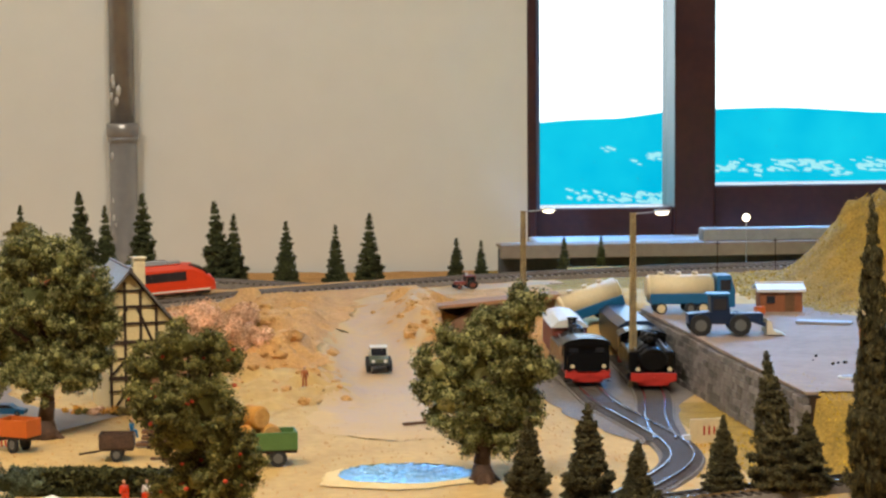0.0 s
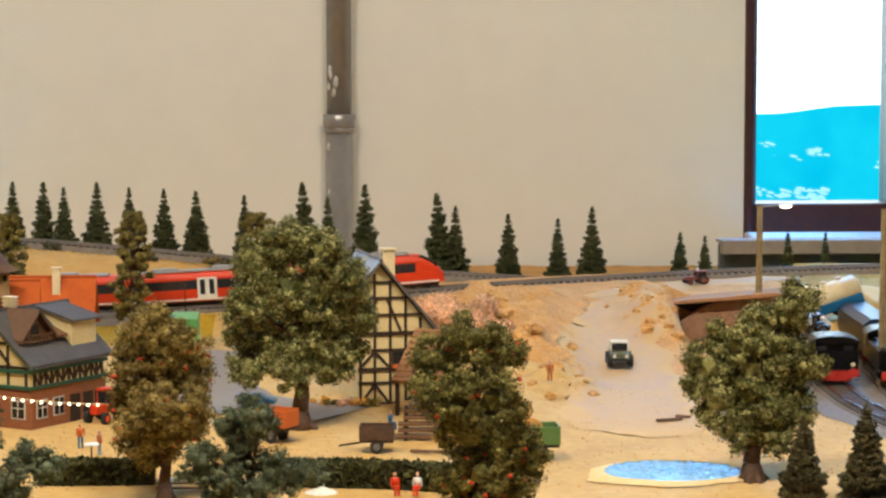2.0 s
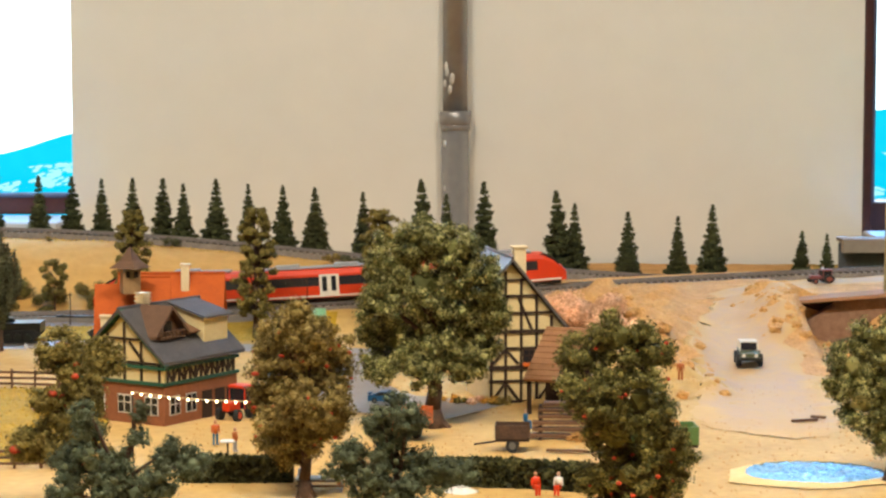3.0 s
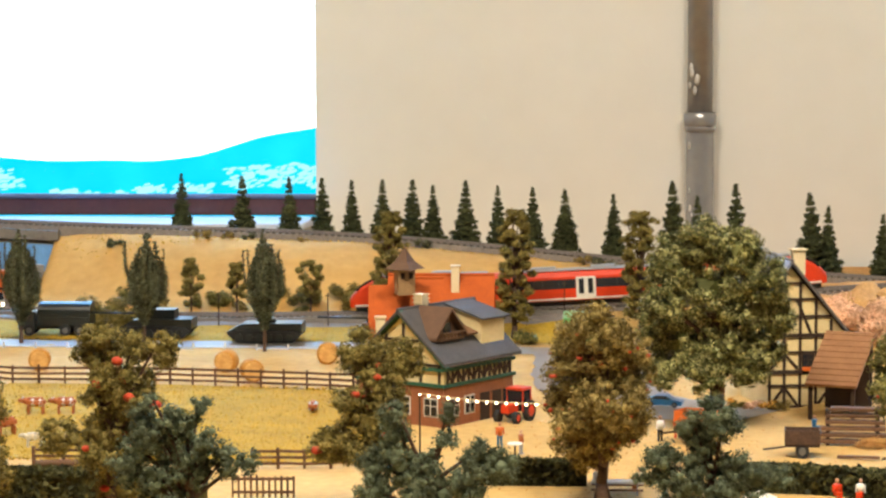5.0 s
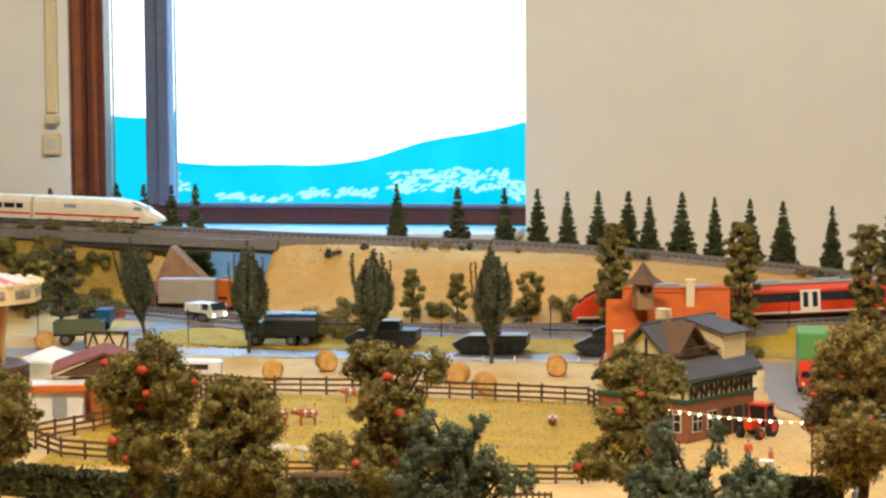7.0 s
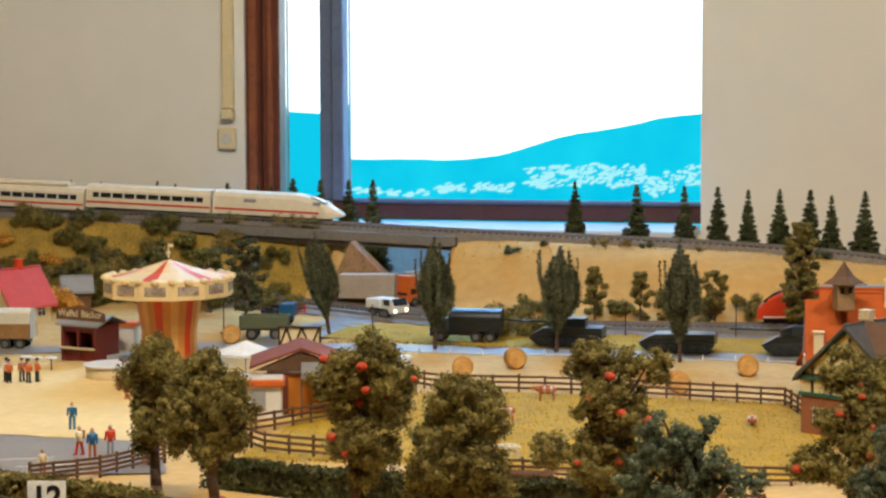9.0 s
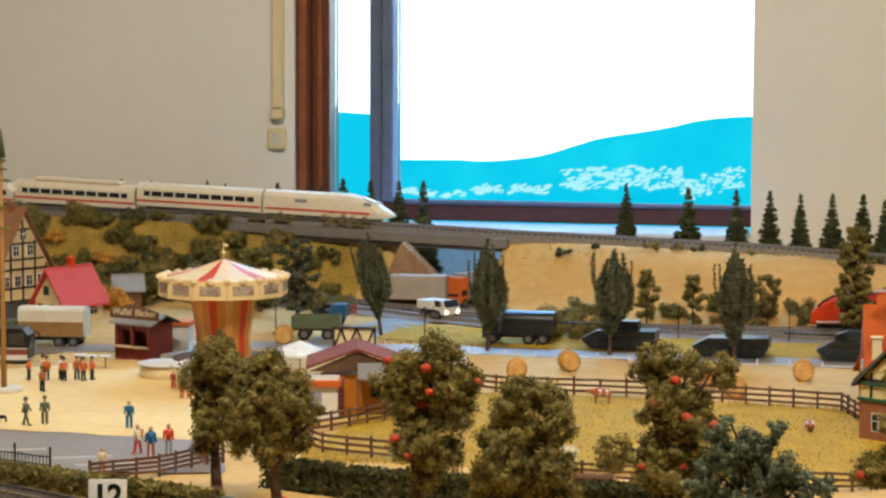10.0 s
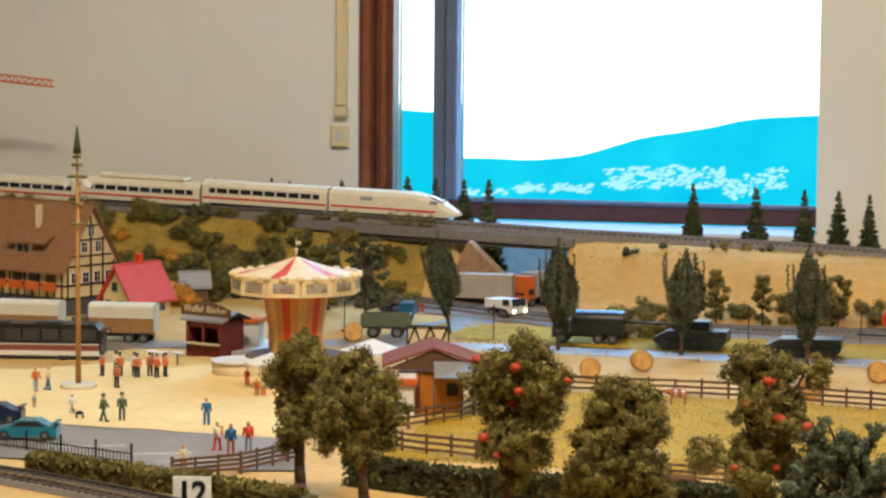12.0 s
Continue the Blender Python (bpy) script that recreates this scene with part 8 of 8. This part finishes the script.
def toy_animal(x, y, rz, body, patchy, label, k=1.0, low=False):
    bm = B()
    z = 0.0 if low else 0.0050
    box(bm, (0, 0, z + 0.0048), (0.0165, 0.0072, 0.0072), mi=0)
    bmesh.ops.bevel(bm, geom=list(bm.edges), offset=0.002, segments=2, affect="EDGES")
    for sx in (-0.0018, 0.0042):
        ball(bm, (sx, 0, z + 0.0046), 0.0046, 1, 1, (0.62, 0.98, 0.92))
    ball(bm, (-0.0112, 0, z + 0.0060), 0.0024, 1, 0, (1.4, 0.75, 0.85))
    for s in (-1, 1):
        cyl(bm, (-0.0102, s * 0.001, z + 0.0075), (-0.0100, s * 0.003, z + 0.0088), 0.0006, 0.0002, 5, 1)
    cyl(bm, (-0.0065, 0, z + 0.005), (-0.0105, 0, z + 0.0065), 0.0026, 0.0020, 7, 0)
    if not low:
        for sx in (-0.0055, 0.0060):
            for s in (-1, 1):
                cyl(bm, (sx, s * 0.0022, z + 0.002), (sx, s * 0.0022, 0.0), 0.0011, 0.0008, 6, 0)
    for v in bm.verts:
        v.co *= k
    return solid("toy_cow", bm, [body, patchy], label, "toy animal", (x, y, 0.001), rz, "toy cattle on the pasture")


toy_animal(-0.367, 1.922, 8, T["hidebrown"], T["cloth"], "brown and white toy cow standing on the pasture")
toy_animal(-0.404, 1.799, 4, T["hidebrown"], T["cloth"], "brown and white toy cow standing on the pasture")
toy_animal(-0.380, 1.802, 10, T["hidebrown"], T["cloth"], "brown and white toy cow standing on the pasture")
toy_animal(-0.183, 1.826, 95, T["hidebrown"], T["cloth"], "brown and white toy cow lying on the pasture", 1.0, True)
toy_animal(-0.400, 1.700, 40, T["hidebrown"], T["hidebrown"], "reddish brown toy cow near the trees")
toy_animal(-0.365, 1.650, 20, T["canvas"], T["cream"], "pale woolly toy sheep near the hedge", 0.8)
toy_animal(-0.345, 1.645, 0, T["canvas"], T["cream"], "pale woolly toy sheep near the hedge", 0.8)
bm = B()
ball(bm, (0, 0, 0.0042), 0.0022, 1, 0, (1.7, 0.8, 0.8))
ball(bm, (-0.0048, 0, 0.0060), 0.0013, 1)
for sx in (-0.0025, 0.0028):
    for s in (-1, 1):
        cyl(bm, (sx, s * 0.001, 0.0035), (sx, s * 0.001, 0.0), 0.0005, seg=5)
solid("toy_dog", bm, T["black"], "small black toy dog on a lead", "toy animal", (-0.822, 1.700, 0.0016), 10)

# Garden tables, benches, planters, pond, boards
gt = thing("garden_table", "white garden table with two benches", "table", (0.066, 1.503, 0))
bm = B()
box(bm, (0, 0, 0.0085), (0.034, 0.010, 0.0012))
part("tabletop", bm, T["cloth"], gt)
for x in (-0.013, 0.013):
    bm = B()
    box(bm, (x, 0, 0.004), (0.001, 0.008, 0.008))
    part("leg", bm, T["grey"], gt)
for s in (-1, 1):
    bm = B()
    box(bm, (0, s * 0.009, 0.0048), (0.034, 0.0035, 0.0010))
    part("bench", bm, T["plank"], gt)
for x, y in ((-0.885, 2.018), (-0.872, 2.012), (-0.859, 2.016), (-0.008, 1.618)):
    ob = thing("bar_table", "small round standing table on one leg", "table", (x, y, 0.001), 0, "standing tables")
    bm = B()
    cyl(bm, (0, 0, 0.0115), (0, 0, 0.0125), 0.0055, seg=16)
    part("tabletop", bm, T["cloth"], ob)
    bm = B()
    cyl(bm, (0, 0, 0), (0, 0, 0.0115), 0.0007, seg=6)
    part("leg", bm, T["timber"], ob)

po = thing("pond", "small glittering resin pond with sandy rim", "pond", (0.399, 1.553, 0))
bm = B()
ring = []
for k in range(40):
    a = 2 * math.pi * k / 40
    q = 1 + 0.16 * noise.noise((math.cos(a) * 1.4, math.sin(a) * 1.4, 5))
    ring.append((0.050 * q * math.cos(a), 0.038 * q * math.sin(a)))
rw2 = random.Random(31)
G = 34
grid = {}
for i in range(G + 1):
    for j in range(G + 1):
        u, v = -1 + 2 * i / G, -1 + 2 * j / G
        m = max(abs(u), abs(v)) / max(1e-6, math.hypot(u, v))
        a = math.atan2(v, u)
        q = (1 + 0.16 * noise.noise((math.cos(a) * 1.4, math.sin(a) * 1.4, 5))) * m * 1.02
        grid[i, j] = bm.verts.new((0.050 * q * u, 0.038 * q * v, 0.0027 + rw2.uniform(-1, 1) * 0.0008))
for i in range(G):
    for j in range(G):
        bm.faces.new((grid[i, j], grid[i + 1, j], grid[i + 1, j + 1], grid[i, j + 1]))
bmesh.ops.triangulate(bm, faces=list(bm.faces))
part("water", bm, M["pond"], po, "rippled blue water with pale glints in its colour")
bm = B()
for k, (x, y) in enumerate(ring):
    x2, y2 = ring[(k + 1) % 40]
    s, s2 = (1.16 + 0.16 * noise.noise((math.cos(g) * 3.1, math.sin(g) * 3.1, 2.0)) + 0.14 * max(0.0, math.cos(g - 3.6)) for g in (2 * math.pi * k / 40, 2 * math.pi * ((k + 1) % 40) / 40))
    v = [bm.verts.new(c) for c in ((x, y, 0.0032), (x2, y2, 0.0032), (x2 * s2, y2 * s2, 0.0010), (x * s, y * s, 0.0010))]
    bm.faces.new(v)
part("rim", bm, M["plaza"], po, "pale sandy rim")

bd = thing("number_card", "white number card with black digits", "sign", (-0.6135, 1.405, 0), 14)
bm = B()
box(bm, (0, 0, 0.0085), (0.0255, 0.0010, 0.020))
part("card", bm, T["cloth"], bd, "", 0.0002)
lettering("12", 0.0200, (0, -0.0007, 0.0012), (90, 0, 0), bd, T["black"], bold=0.035)
nb = thing("sign_board", "cream board with faded red marks beside the siding", "sign", (0.638, 1.662, 0), 8)
bm = B()
box(bm, (0, 0, 0.0095), (0.026, 0.0012, 0.019))
part("board", bm, T["cream"], nb, "", 0.0003)
for x, z, w, h in ((-0.002, 0.010, 0.0012, 0.007), (0.002, 0.010, 0.0012, 0.007), (0.006, 0.010, 0.0012, 0.006)):
    bm = B()
    box(bm, (x, -0.0008, z), (w, 0.0005, h))
    part("mark", bm, T["wheelred"], nb)
bm = B()
box(bm, (-0.016, 0, 0.004), (0.006, 0.004, 0.006))
part("block", bm, T["cloth"], nb)

# Straw, yard litter and flower tubs
def heap(at, r, label, seed):
    """A loose heap of straw: short bent stalks over a low mound."""
    rs = np.random.RandomState(seed)
    vs, fs = [], []
    for k in range(420):
        a, q = rs.uniform(0, 6.28), math.sqrt(rs.uniform(0, 1)) * r
        z = r * 0.45 * (1 - (q / r) ** 2) * rs.uniform(0.5, 1.1) + 0.0006
        c, d = np.array((q * math.cos(a) * 1.4, q * math.sin(a), z)), rs.normal(size=3) * (0.0028, 0.0028, 0.0012)
        o, i = rs.normal(size=3) * 0.0004, len(vs)
        vs += [tuple(c - d), tuple(c - d + o + (0, 0, 0.0005)), tuple(c + d + o + (0, 0, 0.0005)), tuple(c + d)]
        fs.append((i, i + 1, i + 2, i + 3))
    ob = new("straw_heap", raw("straw_heap", vs, fs, [T["strawend"]]))
    ob.matrix_basis = pose(*at)
    return tagged(ob, label, "straw", "heaps of straw")


heap((-0.311, 1.562, 0.001), 0.011, "golden loose straw heap by the pasture fence", 1)
heap((0.252, 1.692, 0.001), 0.010, "golden loose straw beside the plank stack", 2)
for x, y, m in ((0.150, 1.872, "orangeleaf"), (0.160, 1.866, "apple"), (0.170, 1.860, "pinkleaf"), (0.182, 1.857, "orangeleaf"), (0.192, 1.854, "dry")):
    bush(x, y, 0.0062, M[m], int(x * 1000) + 3000, "small flowering plant at the barn's foot", 7)
rvy = random.Random(52)
for k in range(16):
    bm = B()
    bmesh.ops.create_icosphere(bm, subdivisions=1, radius=rvy.uniform(0.0007, 0.0017))
    for v in bm.verts:
        v.co *= rvy.uniform(0.7, 1.2)
    solid("coal_lump", bm, T["engine"], "small black coal lump on the yard", "coal", (0.768 + rvy.gauss(0, 0.012), 1.735 + rvy.gauss(0, 0.03), 0.0502), 0, "coal lumps on the yard")
mh = thing("manhole", "pale concrete manhole ring on the yard", "manhole", (0.745, 1.650, 0.0495))
bm = B()
cyl(bm, (0, 0, 0), (0, 0, 0.0012), 0.0085, seg=20)
part("ring", bm, T["canvas"], mh)
bm = B()
cyl(bm, (0, 0, 0.0012), (0, 0, 0.0017), 0.0058, seg=18)
part("cover", bm, T["grey"], mh)
bm = B()
box(bm, (0, 0, 0.0012), (0.050, 0.016, 0.0024))
solid("concrete_slab", bm, T["grey"], "pale grey concrete slab beside the brick shed", "slab", (0.818, 1.99, 0.0495), -24, bevel=0.0005)
bm = B()
box(bm, (0, 0, 0.0035), (0.009, 0.007, 0.007))
solid("crate", bm, T["orange"], "small bright orange crate before the shed", "crate", (0.779, 2.075, 0.0495), 12, bevel=0.0006)
bl = thing("barrel", "teal metal barrel at the yard's edge", "barrel", (0.764, 1.665, 0.0495))
bm = B()
cyl(bm, (0, 0, 0), (0, 0, 0.014), 0.0046, seg=16)
part("drum", bm, T["teal"], bl, "", 0.0004)
for z in (0.0045, 0.0095):
    bm = B()
    cyl(bm, (0, 0, z), (0, 0, z + 0.0008), 0.0049, seg=16)
    part("hoop", bm, T["teal"], bl)
for x, y in ((-0.502, 1.527), (-0.462, 1.440), (-0.505, 1.445)):
    bm = B()
    ball(bm, (0, 0, 0.0026), 0.0030, 2, 0, (1.2, 1, 0.85))
    solid("apple", bm, M["fruit"], "fallen red apple on the ground", "apple", (x, y, land(x, y)), 0, "fallen apples")

# Bay lines on the car park
for x, y in ((-0.70, 1.565), (-0.668, 1.545), (-0.76, 1.58)):
    bm = B()
    box(bm, (0, 0, 0), (0.050, 0.0016, 0.0006))
    solid("bay_line", bm, T["cloth"], "white painted parking bay line", "road marking", (x, y, 0.0018), 26, "parking bay lines", "structure")

# Crane boom in front of the wall
cr = thing("toy_crane", "orange lattice tower crane behind the hotel", "crane", (-1.62, 2.90, 0.0))
bm = B()
z = land(-1.62, 2.90)
for s in (-1, 1):
    for q in (-1, 1):
        cyl(bm, (s * 0.005, q * 0.005, z), (s * 0.005, q * 0.005, 0.28), 0.001, seg=5)
for k in range(20):
    zz = z + (0.28 - z) * k / 20
    cyl(bm, (-0.005, -0.005, zz), (0.005, -0.005, zz + 0.01), 0.0006, seg=4)
part("mast", bm, T["orange"], cr)
bm = B()
for dz, dy in ((0.0, -0.004), (0.0, 0.004), (0.009, 0.0)):
    cyl(bm, (-0.06, dy, 0.272 + dz), (0.240, dy, 0.244 + dz), 0.0012, seg=5)
for k in range(30):
    x = -0.06 + 0.01 * k
    zz = 0.272 - 0.028 * (x + 0.06) / 0.30
    cyl(bm, (x, -0.004, zz), (x + 0.005, 0, zz + 0.009), 0.0008, seg=4)
    cyl(bm, (x + 0.005, 0, zz + 0.009), (x + 0.01, -0.004, zz), 0.0008, seg=4)
part("boom", bm, T["orange"], cr, "orange lattice boom")

# Bridge over the quarry cutting and rocks
br = thing("road_bridge", "brown brick bridge wall with dark opening under the quarry road", "bridge", (0.0, 0.0, 0.0), 0, kind="structure")
BRB = mat("brown_brick", (0.31, 0.19, 0.12), 0.9, (0.18, 0.10, 0.06), 200.0, 0.6)
bm = B()
prism(bm, [(0.494, 0.019), (0.511, -0.002), (0.61, -0.002), (0.61, 0.049), (0.541, 0.047)], 2.248, 2.260)
part("wing_wall", bm, BRB, br, "brown brick wing wall")
# Shade beneath the deck is filled in as a dark slab.
bm = B()
prism(bm, [(0.474, 0.030), (0.500, 0.004), (0.545, 0.004), (0.545, 0.046), (0.474, 0.040)], 2.2635, 2.268)
part("dark_opening", bm, T["timber"], br, "dark slab standing in for the opening's shade")
bm = B()
prism(bm, [(0.470, 0.0395), (0.615, 0.0500), (0.615, 0.0535), (0.470, 0.0425)], 2.236, 2.275)
part("coping", bm, mat("rust_coping", (0.42, 0.22, 0.10), 0.8), br, "", 0.0006)
rvk = random.Random(4)
for k in range(90):
    if k < 60:
        x, y = rvk.gauss(0.315, 0.032), rvk.gauss(2.06, 0.11)
    else:
        x, y = rvk.gauss(0.47, 0.02), rvk.gauss(2.22, 0.05)
    r = rvk.uniform(0.002, 0.008) * (1.0 if k % 5 else 1.5)
    bm = B()
    bmesh.ops.create_icosphere(bm, subdivisions=2, radius=r)
    for v in bm.verts:
        v.co *= 0.75 + 0.5 * noise.noise(v.co * 300 + Vector((k, k, k)))
        v.co.z *= 0.7
    solid("rock", bm, M["rock"], "rough ochre loam boulder on the quarry bank", "rock", (x, y, land(x, y) + r * 0.15), rvk.uniform(0, 360), "boulders on the quarry bank")

# Wooden planks and debris on the ground
for x, y, l, rz in ((0.427, 1.775, 0.022, 20), (0.44, 1.79, 0.012, -30), (0.235, 1.64, 0.03, -8), (0.50, 1.63, 0.014, 15)):
    bm = B()
    box(bm, (0, 0, 0.0012), (l, 0.004, 0.0018))
    solid("plank", bm, T["plank"], "loose grey-brown plank on the sand", "plank", (x, y, land(x, y) + 0.001), rz, "loose planks", bevel=0.0003)
for k in range(5):
    bm = B()
    cyl(bm, (-0.018, 0, 0.0022), (0.018, 0, 0.0022), 0.0022, seg=10)
    solid("log", bm, T["plank"], "short sawn log lying on the grass", "log", (-0.318 + 0.002 * (k % 3), 1.548 + 0.005 * (k % 3), 0.0043 * (k // 3) + 0.001), 4, "log pile")

# Grass tufts over the pasture, the verges and the slopes
rs = np.random.RandomState(9)
vs, fs = [], []
for n, x0, x1, y0, y1 in ((17000, -0.54, -0.12, 1.60, 1.96), (5000, -0.66, 0.03, 2.265, 2.375), (2600, -1.35, -0.82, 2.63, 2.72), (1200, -0.6, 0.2, 2.60, 2.66), (5000, 0.80, 1.1, 2.05, 2.50), (900, 0.70, 0.9, 1.46, 1.585), (900, 0.60, 0.72, 1.46, 1.70)):
    for x, y in zip(rs.uniform(x0, x1, n), rs.uniform(y0, y1, n)):
        z, a, h = land(x, y), rs.uniform(0, 6.28), rs.uniform(0.0007, 0.0026)
        dx, dy = math.cos(a) * 0.0009, math.sin(a) * 0.0009
        lx, ly = rs.normal() * 0.0008, rs.normal() * 0.0008
        i = len(vs)
        vs += [(x - dx, y - dy, z), (x + dx, y + dy, z), (x + lx, y + ly, z + h)]
        fs.append((i, i + 1, i + 2))
tagged(new("grass_tufts", raw("grass_tufts", vs, fs, [M["blades"]])), "yellow-green static grass tufts", "grass", kind="stuff")
# Sand grains and pebbles over the open ground
vs, fs = [], []
for x, y in zip(rs.uniform(-0.05, 0.62, 2600), rs.uniform(1.42, 2.0, 2600)):
    r, z = rs.uniform(0.0003, 0.0011), land(x, y)
    i = len(vs)
    vs += [(x - r, y - r, z), (x + r, y - r, z), (x + r * 0.3, y + r, z), (x, y, z + r * 1.2)]
    fs += [(i, i + 1, i + 3), (i + 1, i + 2, i + 3), (i + 2, i, i + 3)]
tagged(new("pebbles", raw("pebbles", vs, fs, [M["rock"]])), "scattered small pebbles on the sand", "gravel", kind="stuff")

# Ledge of boards below the second window
LEDGE = mat("ledge_paint", (0.30, 0.25, 0.21), 0.6, (0.22, 0.18, 0.15), 12.0)
# Dark tone that puts the shade under the ledge into a board.
SHADE = mat("ledge_shade", (0.10, 0.11, 0.13), 0.6)
lg = thing("window_ledge", "grey-brown board ledge below the window", "ledge", kind="structure")
bar("board", lg, 0.623, 1.6, 2.7905, 2.825, 0.052, 0.057, LEDGE, "grey-brown board", 0.001)
bar("front_board", lg, 0.623, 1.6, 2.775, 2.79, 0.0406, 0.058, LEDGE, "tan front board", 0.001)
bar("back_board", lg, 0.623, 1.6, 2.800, 2.81, -0.03, 0.0515, SHADE, "dark board standing in for the shade under the ledge", 0.001)
bar("box", lg, 0.881, 1.17, 2.793, 2.823, 0.0575, 0.073, mat("pale_grey_box", (0.34, 0.34, 0.34), 0.6), "flat pale grey box on the ledge", 0.001)

# Retaining wall of rough stones
rw = thing("retaining_wall", "rough grey stone retaining wall of the yard", "wall", kind="structure")
a, b = Vector((yard_edge(2.13), 2.13, 0)), Vector((yard_edge(1.578), 1.578, 0))
d = (b - a).normalized()
bm = B()
m = (a + b) / 2
box(bm, (m.x + 0.006, m.y, 0.023), ((b - a).length, 0.008, 0.048), rz=math.degrees(math.atan2(d.y, d.x)))
part("backing", bm, T["timber"], rw)
rvs = random.Random(12)
stones = []
for k in range(6):
    bm = B()
    box(bm, (0, 0, 0), (0.0118 + 0.0012 * (k % 3), 0.006, 0.0054))
    for v in bm.verts:
        v.co += Vector((rvs.uniform(-1, 1), rvs.uniform(-1, 1), rvs.uniform(-1, 1))) * 0.0006
    stones.append(mesh_of("stone", bm, T["stone"], 0.0006))
rz = math.degrees(math.atan2(d.y, d.x))
for row in range(8):
    x = -0.004 * (row % 2)
    while x < (b - a).length:
        p = a + d * x
        o = new("stone", stones[rvs.randrange(6)])
        o.parent = rw
        o.matrix_basis = pose(p.x - 0.001 + rvs.uniform(-0.0006, 0.0006), p.y, 0.003 + row * 0.0058, 0, 0, rz + rvs.uniform(-2, 2))
        x += 0.0134
bm = B()
box(bm, (m.x + 0.003, m.y, 0.0490), ((b - a).length, 0.010, 0.003), rz=rz)
part("coping", bm, M["yard"], rw, "pale worn coping", 0.0006)
